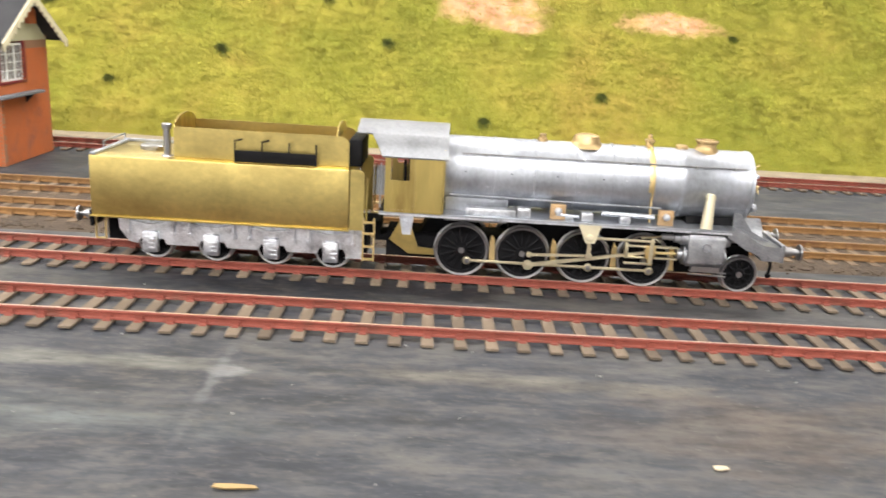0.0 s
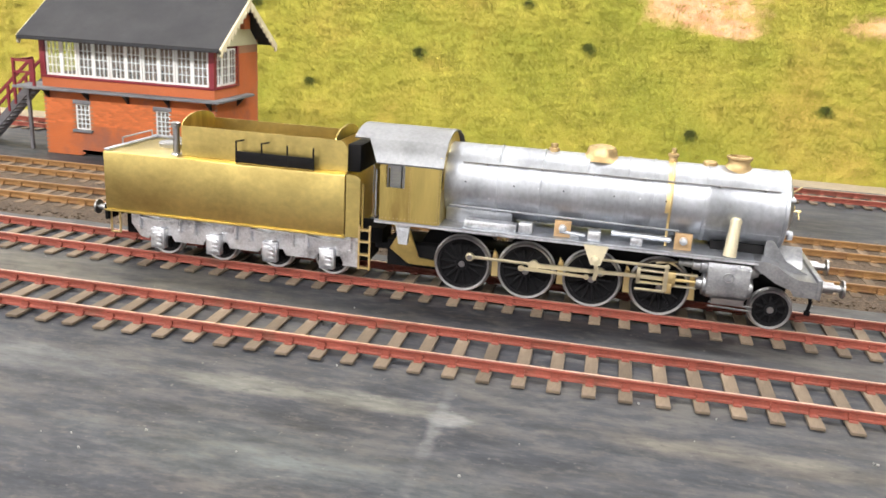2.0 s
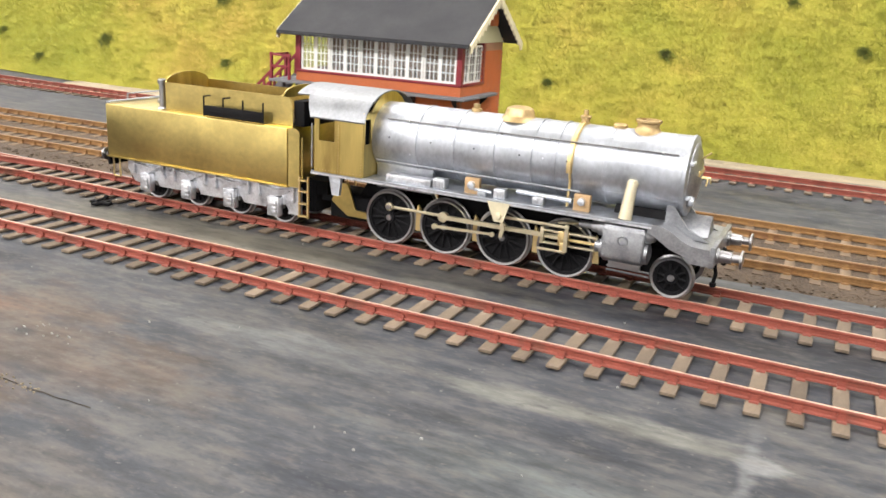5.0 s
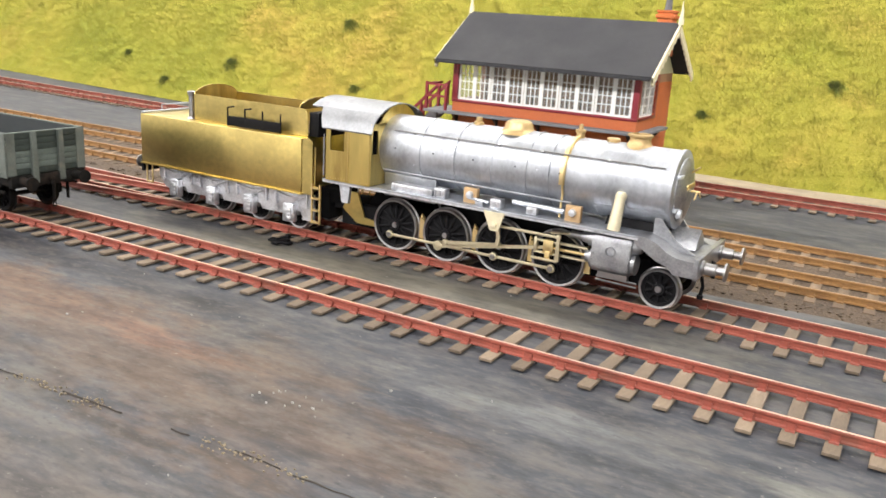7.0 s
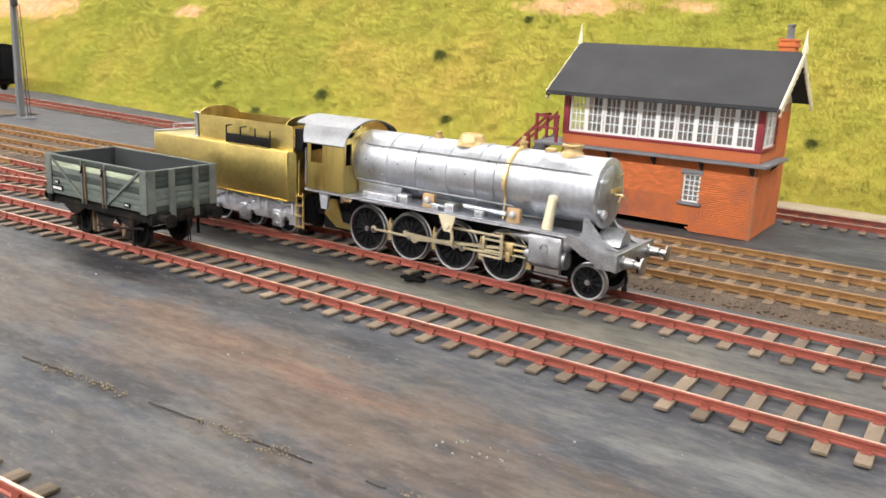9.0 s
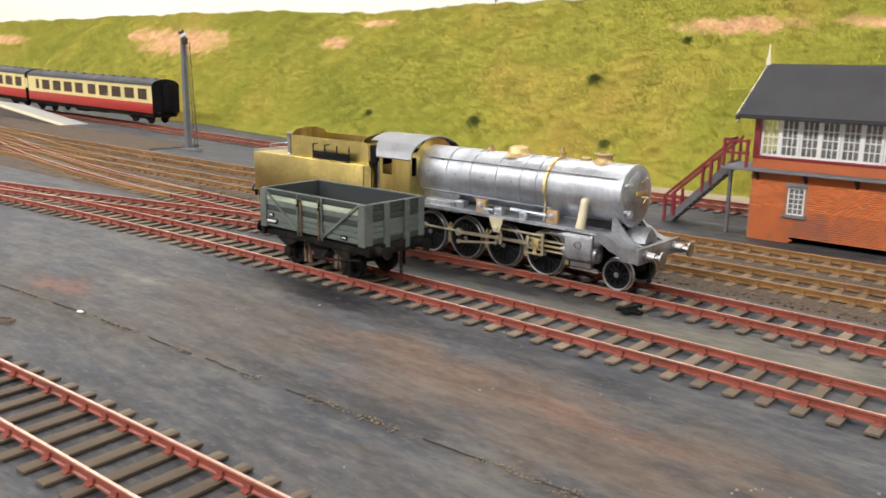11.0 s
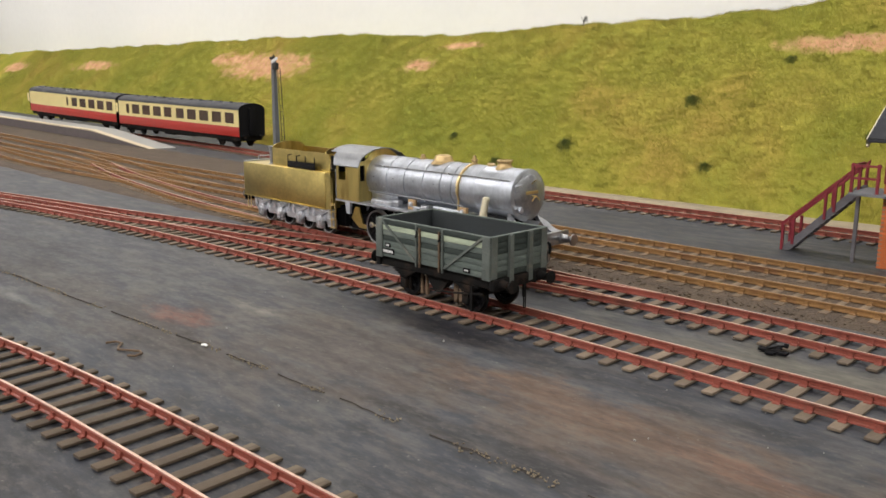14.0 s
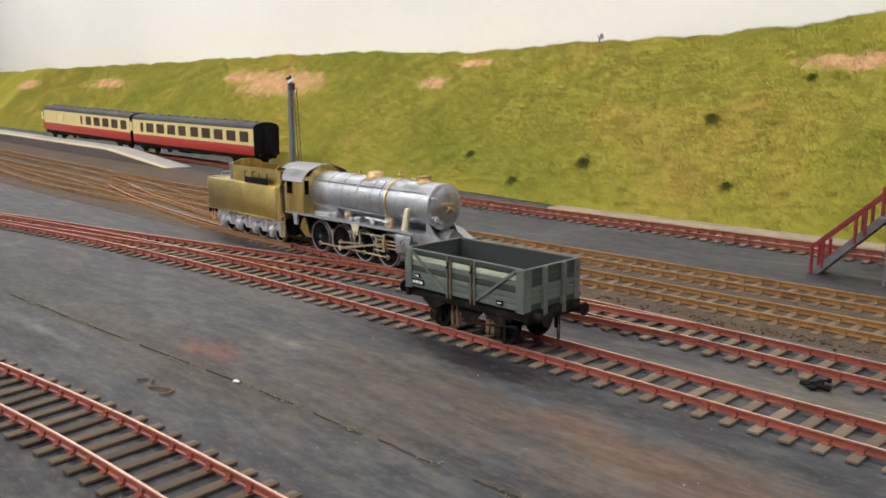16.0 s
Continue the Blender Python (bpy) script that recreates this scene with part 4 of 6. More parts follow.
        add_lathe(bm, prof, 28, "z", at=(x, 0, BZ + BR))
        p(nm, bm, M_DULLBRASS, label)
    bm = bmesh.new()
    a0 = [(59.5, -(BR + 0.9) * math.sin(a), BZ + (BR + 0.9) * math.cos(a)) for a in np.linspace(0.1, 2.0, 14)]
    add_tube(bm, a0 + [(59.5, -(BR + 0.2), 48)], 0.75, 8)
    p("feed_pipe", bm, M_BRASSLIGHT, "thin brass feed pipe")
    # handrail with knobs, lower cleading edge
    for s in (-1, 1):
        bm = bmesh.new()
        ry, rz = s * (BR + 1.6) * math.cos(0.62), BZ + (BR + 1.6) * math.sin(0.62)
        add_cyl(bm, (-56, ry, rz), (115, ry, rz), 0.42, 6)
        for x in (-42, -11, 17, 45, 84, 107):
            add_lathe(bm, [(0.01, -0.95), (0.8, -0.5), (0.8, 0.5), (0.01, 0.95)], 8, "x", at=(x, ry, rz))
            add_cyl(bm, (x, ry, rz), (x, s * BR * math.cos(0.62), BZ + BR * math.sin(0.62)), 0.5, 6)
        p("handrail", bm, M_TYRE)
        bm = bmesh.new()
        add_cyl(bm, (-62, s * 20.6, BZ - 12), (66, s * 20.9, BZ - 13), 0.6, 6)
        p("side_pipe", bm, M_STEEL)
    # firebox sides and saddle
    bm = bmesh.new()
    add_box(bm, -65, -26, -15, 15, 40, BZ - 6, 1.0)
    p("firebox", bm, M_STEEL)
    bm = bmesh.new()
    add_prism(bm, [(-15, 46), (15, 46), (11, 51), (9, 57), (-9, 57), (-11, 51)], 84, 118, "x")
    p("saddle", bm, M_DARKMETAL)
    bm = bmesh.new()
    add_box(bm, -24, 84, -11, 11, 30, 46)
    add_box(bm, -100, 112, -11.5, 11.5, 15, 31)
    p("frame", bm, M_BLACK, "black main frames")
    # ash pan and brass lower frame behind the drivers
    bm = bmesh.new()
    add_prism(bm, [(-108, 24), (-62, 24), (-62, 44), (-72, 44), (-80, 30), (-108, 27)], -10, 10, "y")
    p("ash_pan", bm, M_BLACK)
    bm = bmesh.new()
    add_prism(bm, [(-98, 26), (-92, 38), (-86, 38), (-80, 22), (-52, 20), (-52, 17.5), (-86, 17.5)], -14.2, -12.8, "y")
    p("side_sheet", bm, M_BRASS)
    # running plate with dropped front
    bm = bmesh.new()
    add_box(bm, -104, 108, -29, 29, 45.9, 47.2, 0.2)
    plate = p("running_plate", bm, M_STEEL, "bare metal running plate with deep valance")
    bm = bmesh.new()
    for s in (-1, 1):
        add_box(bm, -104, 108, s * 28.6 - 0.5, s * 28.6 + 0.5, 44.9, 46)
    p("valance", bm, M_BRIGHTCAST, "", plate)
    bm = bmesh.new()
    add_prism(bm, [(106, 47.2), (112, 47.2), (118, 45.2), (124, 41.2), (129, 39.2), (139, 38.6), (139, 30), (128, 30), (126, 33), (118, 36), (110, 41), (106, 43)], -28.6, 28.6, "y")
    p("front_drop", bm, M_CAST, "sloping cast front platform")
    bm = bmesh.new()
    add_box(bm, 138.6, 141.2, -29, 29, 29.5, 40.5, 0.4)
    beam = p("buffer_beam", bm, M_CAST, "bare metal buffer beam")
    for y in (-20, 20):
        bm = bmesh.new()
        add_lathe(bm, [(4.2, 141), (4.2, 142.4), (3.3, 142.8), (3.0, 148.5), (2.1, 148.8), (2.1, 152.4), (4.9, 152.8), (4.9, 153.9), (0.01, 154.6)], 22, "x", at=(0, y, 34.5))
        p("buffer", bm, M_TYRE, "turned steel buffer", beam)
    bm = bmesh.new()
    add_prism(bm, [(-9, 40), (9, 40), (6, 45), (0, 50), (-6, 45)], 110, 134, "x")
    p("step_plate", bm, M_CAST)
    for y in (-15, 15):
        bm = bmesh.new()
        add_prism(bm, [(112, 47), (112, 58), (115, 57), (124, 45), (136, 39), (124, 40)], y - 0.8, y + 0.8, "y")
        p("frame_gusset", bm, M_CAST)
    bm = bmesh.new()
    add_tube(bm, [(141, 2, 33), (143, 2, 32), (143.4, 2, 28), (142.5, 2, 24)], 1.2, 8)
    p("coupling_hook", bm, M_DARKMETAL)
    bm = bmesh.new()
    add_tube(bm, [(139, -11, 30), (141, -11, 22), (140.2, -11, 17)], 1.0, 8)
    add_lathe(bm, [(0.01, -1.4), (1.6, -1.2), (1.8, 1.0), (0.01, 1.4)], 10, "z", at=(140.2, -11, 16))
    p("brake_hose", bm, M_BLACK)
    # details on the plate
    for s in (-1, 1):
        bm = bmesh.new()
        add_cyl(bm, (93, s * 25.5, 47.2), (94.2, s * 22.6, 67), 3.6, 18, 2.7)
        add_lathe(bm, [(3.0, -1.6), (3.2, 0), (2.2, 1.8), (0.01, 2.2)], 14, "z", at=(94.2, s * 22.4, 66.0))
        p("steam_pipe", bm, M_CREAMBRASS, "pale brass steam pipe cover")
        for x in (3.5, 68.5):
            bm = bmesh.new()
            add_box(bm, x - 4.6, x + 4.6, s * 23 - 1.6, s * 23 + 1.6, 47.3, 56.4, 0.3)
            blk = p("mounting_block", bm, M_COPPER, "coppery block with a screw")
            bm = bmesh.new()
            add_lathe(bm, [(0.01, s * 27.2), (1.9, s * 26.8), (2.2, s * 25.4), (2.2, s * 24.4)], 14, "y", at=(x, 0, 52.6))
            p("screw", bm, M_WHITEMETAL, "", blk)
        for x, w, h in ((-17, 8, 6), (21, 7, 5.5), (44, 6.5, 4.5)):
            bm = bmesh.new()
            add_box(bm, x - w / 2, x + w / 2, s * 23 - 3, s * 23 + 3, 47.2, 47.2 + h, 0.6)
            for i in range(4):
                add_box(bm, x - w / 2 + 0.8 + i * w / 4.6, x - w / 2 + 1.5 + i * w / 4.6, s * 26, s * 26.6, 48, 46 + h)
            p("lubricator", bm, M_BRIGHTCAST, "small cast lubricator box")
        bm = bmesh.new()
        add_box(bm, -52, -22, s * 23 - 3, s * 23 + 4, 47.2, 51.5, 0.4)
        p("sandbox", bm, M_BRIGHTCAST)
        bm = bmesh.new()
        add_cyl(bm, (2, s * 24, 50.5), (16, s * 24, 49.5), 1.1, 8)
        add_cyl(bm, (30, s * 21, 52), (62, s * 21, 51.5), 1.6, 8)
        add_box(bm, 8, 13, s * 25 - 1.5, s * 25 + 1.5, 47.2, 49.6, 0.3)
        p("ejector_pipe", bm, M_STEEL)
    # cylinders
    for s in (-1, 1):
        bm = bmesh.new()
        add_prism(bm, [(s * 13, 25.5), (s * 15, 23.2), (s * 26, 23.2), (s * 29, 26), (s * 29.4, 40), (s * 28, 43.2), (s * 24, 44.6), (s * 13, 44.6)], 83, 105, "x")
        bmesh.ops.bevel(bm, geom=list(bm.edges), offset=0.5 * K, segments=2, affect="EDGES")
        cyl = p("cylinder", bm, M_CAST, "riveted cast cylinder block")
        bm = bmesh.new()
        add_lathe(bm, [(0.01, 108.4), (2.6, 108), (5.8, 107), (6.0, 105)], 22, "x", at=(0, s * 22, 29.5))
        p("cylinder_cover", bm, M_CAST, "", cyl)
        bm = bmesh.new()
        add_lathe(bm, [(0.01, 114), (0.9, 113.5), (1.1, 110), (3.0, 109.6), (4.4, 106.8), (4.4, 105)], 18, "x", at=(0, s * 22, 39.5))
        p("cylinder_cover", bm, M_CAST, "", cyl)
        bm = bmesh.new()
        add_lathe(bm, [(0.01, 67.5), (1.9, 68), (2.1, 75), (3.1, 75.5), (3.4, 79), (4.4, 79.4), (4.4, 83)], 18, "x", at=(0, s * 22, 40))
        p("cylinder_cover", bm, M_CAST, "", cyl)
        bm = bmesh.new()
        add_lathe(bm, [(0.01, 78), (3.4, 78.2), (3.6, 81), (6.0, 81.4), (6.0, 83)], 20, "x", at=(0, s * 22, 29.5))
        p("cylinder_cover", bm, M_CAST, "", cyl)
        bm = bmesh.new()
        for x in (84.4, 103.6):
            for z in (27, 30.5, 34, 37.5, 41):
                add_cyl(bm, (x, s * 29, z), (x, s * 29.9, z), 0.42, 6)
        for i in range(8):
            add_cyl(bm, (86 + i * 2.2, s * 28.6, 43), (86 + i * 2.2, s * 29.1, 43.4), 0.35, 5)
        add_lathe(bm, [(3.0, s * 29.2), (3.0, s * 30.0), (2.2, s * 30.0), (2.2, s * 29.2)], 16, "y", at=(94, 0, 36), close=False)
        p("rivets", bm, M_CAST, "", cyl)
        bm = bmesh.new()
        for z in (18.2, 20.4):
            add_cyl(bm, (86, s * 25, z), (109, s * 25, z - 0.6), 0.6, 6)
        add_box(bm, 87, 104, s * 25 - 1.5, s * 25 + 1.5, 20, 23.4)
        p("drain_pipe", bm, M_TYRE)
        # slide bars, bracket, expansion link
        bm = bmesh.new()
        add_box(bm, 48, 79, s * 22 - 1.4, s * 22 + 1.4, 32.6, 33.8, 0.2)
        add_box(bm, 48, 79, s * 22 - 1.4, s * 22 + 1.4, 25.6, 26.6, 0.2)
        add_box(bm, 46.4, 48.4, s * 22 - 1.6, s * 22 + 1.6, 25.4, 35, 0.2)
        add_cyl(bm, (56, s * 22, 38), (68, s * 22, 40), 0.7, 6)
        p("slide_bar", bm, M_NICKEL, "thin nickel slide bars")
        bm = bmesh.new()
        add_prism(bm, [(16, 46.0), (29.6, 46.0), (26.2, 35.0), (20.8, 35.0)], s * 29.8 - 0.5, s * 29.8 + 0.5, "y")
        add_lathe(bm, [(0.01, s * 32.0), (1.9, s * 31.6), (2.1, s * 30.4), (2.1, s * 29.5)], 14, "y", at=(23.2, 0, 38.5))
        link = p("link_bracket", bm, M_CREAMBRASS, "pale brass link bracket")
        bm = bmesh.new()
        add_prism(bm, [(22.4, 35.5), (24.6, 35.5), (25.6, 30), (24.6, 24.8), (22.4, 24.8), (23.2, 30)], s * 25 - 0.6, s * 25 + 0.6, "y")
        p("expansion_link", bm, M_NICKEL, "", link)
        bm = bmesh.new()
        add_box(bm, 24, 62, s * 25.4 - 0.5, s * 25.4 + 0.5, 36.4, 38.0, 0.2)
        add_lathe(bm, [(0.01, s * 26.4), (1.5, s * 26.2), (1.5, s * 24.8)], 12, "y", at=(62, 0, 37.4))
        add_prism(bm, [(61, 38), (63, 38), (63.2, 23), (60.8, 23)], s * 25.2 - 0.5, s * 25.2 + 0.5, "y")
        add_box(bm, 46, 62, s * 25 - 0.5, s * 25 + 0.5, 22.2, 23.6, 0.2)
        p("radius_rod", bm, M_NICKEL, "thin nickel valve rods")
        # brake hangers
        for x in (-34, 4, 41.5, 77):
            bm = bmesh.new()
            add_prism(bm, [(x - 1.6, 17), (x + 2.2, 17), (x + 1.4, 30), (x - 0.6, 33), (x - 1.6, 28)], s * 15.4 - 0.9, s * 15.4 + 0.9, "y")
            add_cyl(bm, (x + 0.4, s * 14, 30.5), (x + 0.4, s * 18.2, 30.5), 0.7, 6)
            p("brake_hanger", bm, M_BRASSLIGHT)
    # cab
    bm = bmesh.new()
    add_box(bm, -66.4, -65.6, -22.4, 22.4, 47.4, 86)
    for s in (-1, 1):
        for y0, y1, z0, z1 in ((22.4, 29.6, 47.4, 67), (22.4, 29.6, 82, 86), (28.2, 29.6, 67, 82)):
            add_box(bm, -66.4, -65.6, min(s * y0, s * y1), max(s * y0, s * y1), z0, z1)
    arc = [(29.4 * math.sin(a), 60.5 + 37 * math.cos(a)) for a in np.linspace(-0.75, 0.75, 15)]
    add_prism(bm, [(-24, 85)] + arc + [(24, 85)], -66.4, -65.6, "x")
    cab = p("cab_front", bm, M_BRASSCAB, "brass cab front with narrow side lookouts")
    for s in (-1, 1):
        ys = sorted((s * 29.7, s * 28.9))
        bm = bmesh.new()
        for bx in ((-101, -97.5, 47, 85), (-86.5, -66.6, 47, 85), (-97.5, -86.5, 47, 66.5), (-97.5, -86.5, 83, 85)):
            add_box(bm, bx[0], bx[1], ys[0], ys[1], bx[2], bx[3])
        add_box(bm, -84.5, -82.6, min(s * 29.7, s * 30.0), max(s * 29.7, s * 30.0), 47.5, 84.5)
        p("cab_side", bm, M_BRASSCAB, "brass cab side with open window", cab)
    bm = bmesh.new()
    arc = [(31.4 * math.sin(a) / math.sin(0.9), 85 + 12.8 * (math.cos(a) - math.cos(0.9)) / (1 - math.cos(0.9))) for a in np.linspace(-0.58, 0.58, 19)]
    add_prism(bm, arc + [(y * 0.98, z - 0.8) for y, z in reversed(arc)], -119, -64.5, "x")
    p("cab_roof", bm, M_ALUROOF, "arched bare metal cab roof", cab)
    for s in (-1, 1):
        bm = bmesh.new()
        skirt = [(22.0, 92.2), (26.0, 89.4), (29.4, 85.6), (31.6, 80.4)]
        n = len(skirt)
        rows = []
        for q in (0.25, -0.6):
            for k, (y, z) in enumerate(skirt):
                rows.append([bm.verts.new((x * K, s * (y + q * 0.6) * K, (z + q) * K)) for x in (-110 + 2.4 * k, -64.3)])
        for k in range(2 * n):
            a, c = rows[k if k < n else 3 * n - 1 - k], rows[(k + 1 if k + 1 < n else 3 * n - 2 - k) if k < 2 * n - 1 else 0]
            bm.faces.new((a[0], a[1], c[1], c[0]))
        p("roof_skirt", bm, M_ALUROOF, "curved bare metal roof side", cab)
        bm = bmesh.new()
        for z in np.arange(49, 84, 2.0):
            for x in (-83.5, -67.2):
                add_cyl(bm, (x, s * 29.6, z), (x, s * 30.1, z), 0.35, 5)
        for x in np.arange(-99, -68, 2.2):
            add_cyl(bm, (x, s * 29.6, 48.6), (x, s * 30.0, 48.6), 0.35, 5)
        p("rivets", bm, M_BRASSLIGHT, "", cab)
        bm = bmesh.new()
        add_cyl(bm, (-103.5, s * 28.5, 49), (-103.5, s * 28.5, 76), 0.5, 6)
        p("cab_handrail", bm, M_STEEL, "", cab)
    bm = bmesh.new()
    add_box(bm, -88, -67, -20, 20, 47.5, 86, 1.0)
    add_box(bm, -104, -66, -28.5, 28.5, 46.4, 47.6)
    add_cyl(bm, (-90, -12, 52), (-90, -12, 76), 1.0, 8)
    p("backhead", bm, M_DARKMETAL, "dark cab interior with backhead", cab)
    bm = bmesh.new()
    add_prism(bm, [(-92, 46), (-83, 46), (-84.5, 33), (-89.5, 33)], -27, -24.5, "y")
    p("cab_step", bm, M_WHITEMETAL, "pale cast step bracket", cab)
    # wheels and rods
    drv = wheel_mesh(DR, 14, "driver")
    pony = wheel_mesh(PONY_R, 10, "pony")
    wheels, cranks = [], []
    for x in DRIVERS:
        for s in (-1, 1):
            wheels.append((wheel(loco, "driving_wheel", x, s * 16.6, DZ, drv, s > 0, (THROW, 0)), x, s * 16.6, DZ, DR))
    for s in (-1, 1):
        wheels.append((wheel(loco, "pony_wheel", PONY_X, s * 16.6, 6.4 + PONY_R, pony, s > 0), PONY_X, s * 16.6, 6.4 + PONY_R, PONY_R))
    for x in (*DRIVERS, PONY_X):
        bm = bmesh.new()
        z = 6.4 + PONY_R if x == PONY_X else DZ
        add_cyl(bm, (x, -15, z), (x, 15, z), 2.2, 10)
        p("axle", bm, M_BLACK)
    bm = bmesh.new()
    add_box(bm, 106, 128, -8, 8, 18, 34, 1)
    p("pony_truck", bm, M_BLACK)
    rods = []
    for s in (-1, 1):
        bm = bmesh.new()
        for a, b in zip(DRIVERS, DRIVERS[1:]):
            add_box(bm, a, b, s * 19.2 - 0.5, s * 19.2 + 0.5, -0.85, 0.85, 0.2)
        for x in DRIVERS:
            add_lathe(bm, [(2.5, s * 18.4), (2.6, s * 18.7), (2.6, s * 19.8), (2.4, s * 20.1), (1.0, s * 20.4), (0.01, s * 20.5)], 16, "y", at=(x, 0, 0))
        rods.append(("coupling", p("coupling_rod", bm, M_NICKEL, "fluted nickel coupling rod"), s))
        bm = bmesh.new()
        add_prism(bm, [(0, -1.3), (75, -0.85), (75, 0.85), (0, 1.3)], s * 21.4 - 0.6, s * 21.4 + 0.6, "y")
        add_lathe(bm, [(3.0, s * 20.4), (3.1, s * 22.2), (0.01, s * 22.4)], 16, "y")
        add_lathe(bm, [(2.0, s * 20.6), (2.0, s * 22.4), (0.01, s * 22.5)], 14, "y", at=(75, 0, 0))
        rods.append(("connecting", p("connecting_rod", bm, M_NICKEL, "tapered nickel connecting rod"), s))
        bm = bmesh.new()
        add_box(bm, -3.2, 3.2, s * 22 - 1.8, s * 22 + 1.8, -3.6, 4.6, 0.4)
        add_box(bm, -1.6, 1.6, s * 23.6 - 0.5, s * 23.6 + 0.5, -8, -2, 0.2)
        add_cyl(bm, (3, s * 22, 0), (24, s * 22, 0), 0.9, 10)
        rods.append(("crosshead", p("crosshead", bm, M_BRASSLIGHT, "brass crosshead with steel piston rod"), s))
        bm = bmesh.new()
        add_prism(bm, [(0, -0.9), (37, -0.7), (37, 0.7), (0, 0.9)], s * 23.6 - 0.45, s * 23.6 + 0.45, "y")
        add_lathe(bm, [(1.7, s * 22.2), (1.7, s * 24.3), (0.01, s * 24.4)], 12, "y")
        add_lathe(bm, [(1.5, s * 22.9), (1.5, s * 24.2), (0.01, s * 24.3)], 12, "y", at=(37, 0, 0))
        rods.append(("eccentric", p("eccentric_rod", bm, M_NICKEL, "slim nickel eccentric rod"), s))
    return loco, wheels, rods


def build_tender():
    t = thing("locomotive_tender", "brass eight-wheeled tender with cast grey axlebox frames, unpainted", "tender")
    p = lambda name, bm, material, label="", parent=None: part(name, bm, material, parent or t, label)
    bm = bmesh.new()
    add_box(bm, -277, -122, -29, 29, 34, 70.8, 1.2)
    tank = p("tank", bm, M_BRASS, "plain brass tank with stained sides")
    bm = bmesh.new()
    add_box(bm, -277.6, -121.5, -29.8, 29.8, 33.2, 34.2, 0.2)
    p("footplate", bm, M_BRASS, "", tank)
    bm = bmesh.new()
    for s in (-1, 1):
        ys = sorted((s * 21.0, s * 20.4))
        add_prism(bm, [(-228, 71), (-123.5, 71), (-123.5, 85), (-126, 88.3), (-129, 89), (-228, 89)], ys[0], ys[1], "y")
    bunk = p("bunker_side", bm, M_BRASS, "raised brass bunker sides")
    for x in (-228, -131):
        bm = bmesh.new()
        arc = [(20.8 * math.cos(a), 88.5 + 6.8 * math.sin(a)) for a in np.linspace(0, math.pi, 17)]
        lo = 71 if x < -200 else 88
        add_prism(bm, [(-20.8, lo), (20.8, lo)] + arc, x - 0.4, x + 0.4, "x")
        p("bunker_end", bm, M_BRASSCAB, "arched brass bunker end", bunk)
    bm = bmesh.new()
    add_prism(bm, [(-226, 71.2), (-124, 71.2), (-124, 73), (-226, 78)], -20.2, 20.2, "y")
    p("coal_floor", bm, M_SHADEBRASS, "brown brass coal space floor, coloured dark for its shade", bunk)
    bm = bmesh.new()
    add_box(bm, -124, -116, -19, 19, 71, 87, 0.5)
    p("front_plate", bm, M_DARKMETAL, "dark bulkhead", bunk)
    bm = bmesh.new()
    add_box(bm, -191, -142, -26.6, -25.8, 71.2, 78.0, 0.1)
    for x in (-190.5, -174.5, -158.5, -142.5):
        add_cyl(bm, (x, -26.2, 71), (x, -26.2, 84), 0.55, 6)
    for x in (-190.5, -174.5):
        add_cyl(bm, (x, -26.2, 83.6), (x + 4, -24, 84.4), 0.5, 6)
    p("fire_iron_rack", bm, M_DARKMETAL, "dark fire iron rack")
    bm = bmesh.new()
    add_lathe(bm, [(3.6, 70.8), (3.2, 71.6), (2.2, 72), (2.1, 87), (2.9, 87.4), (3.0, 90), (2.2, 90.6), (0.01, 90.6)], 18, "z", at=(-233, -19, 0))
    p("vent_pipe", bm, M_TYRE, "turned steel vent pipe")
    bm = bmesh.new()
    add_lathe(bm, [(8.2, 70.8), (8.2, 73), (7.4, 73.8), (0.01, 74.2)], 26, "z", at=(-249, 4, 0))
    p("filler_lid", bm, M_TYRE, "round grey filler lid")
    bm = bmesh.new()
    add_tube(bm, [(-275, 24, 71), (-275, 24, 76), (-275, -10, 76), (-275, -10, 71)], 0.5, 6)
    add_box(bm, -276, -272.5, -28.5, 28.5, 70.8, 72.2, 0.2)
    add_box(bm, -276, -236, 26, 28.6, 70.8, 72.6, 0.2)
    p("rear_rail", bm, M_STEEL)
    for s in (-1, 1):
        bm = bmesh.new()
        add_prism(bm, [(-121.5, 34), (-113, 34), (-113, 69), (-116, 71), (-121.5, 71)], s * 28 - 0.4, s * 28 + 0.4, "y")
        add_cyl(bm, (-111.5, s * 27.4, 38), (-111.5, s * 27.4, 66), 0.6, 6)
        p("front_wing", bm, M_BRASS, "narrow brass front wing plate")
        # side frames with axleboxes and springs
        bm = bmesh.new()
        out = [(-262, 33.2), (-114, 33.2), (-114, 15), (-124, 15)]
        for x in (-132.5, -168.5, -205, -242):
            out += [(x + 9, 17), (x + 7, 20.5), (x - 7, 20.5), (x - 9, 17)]
        out += [(-256, 18), (-262, 26)]
        add_prism(bm, out, s * 24.2 - 0.9, s * 24.2 + 0.9, "y")
        fr = p("side_frame", bm, M_BRIGHTCAST, "cast grey tender side frame")
        for x in (-132.5, -168.5, -205, -242):
            bm = bmesh.new()
            add_box(bm, x - 4.6, x + 4.6, min(s * 25, s * 30), max(s * 25, s * 30), 13, 25.5, 0.7)
            add_box(bm, x - 3.2, x + 3.2, min(s * 29, s * 31.4), max(s * 29, s * 31.4), 14.5, 23.5, 0.8)
            for z in (15.6, 18.2, 20.8):
                add_box(bm, x + 0.4, x + 4.2, min(s * 31, s * 32), max(s * 31, s * 32), z, z + 1.4, 0.2)
            p("axlebox", bm, M_BRIGHTCAST, "bright cast axlebox", fr)
            bm = bmesh.new()
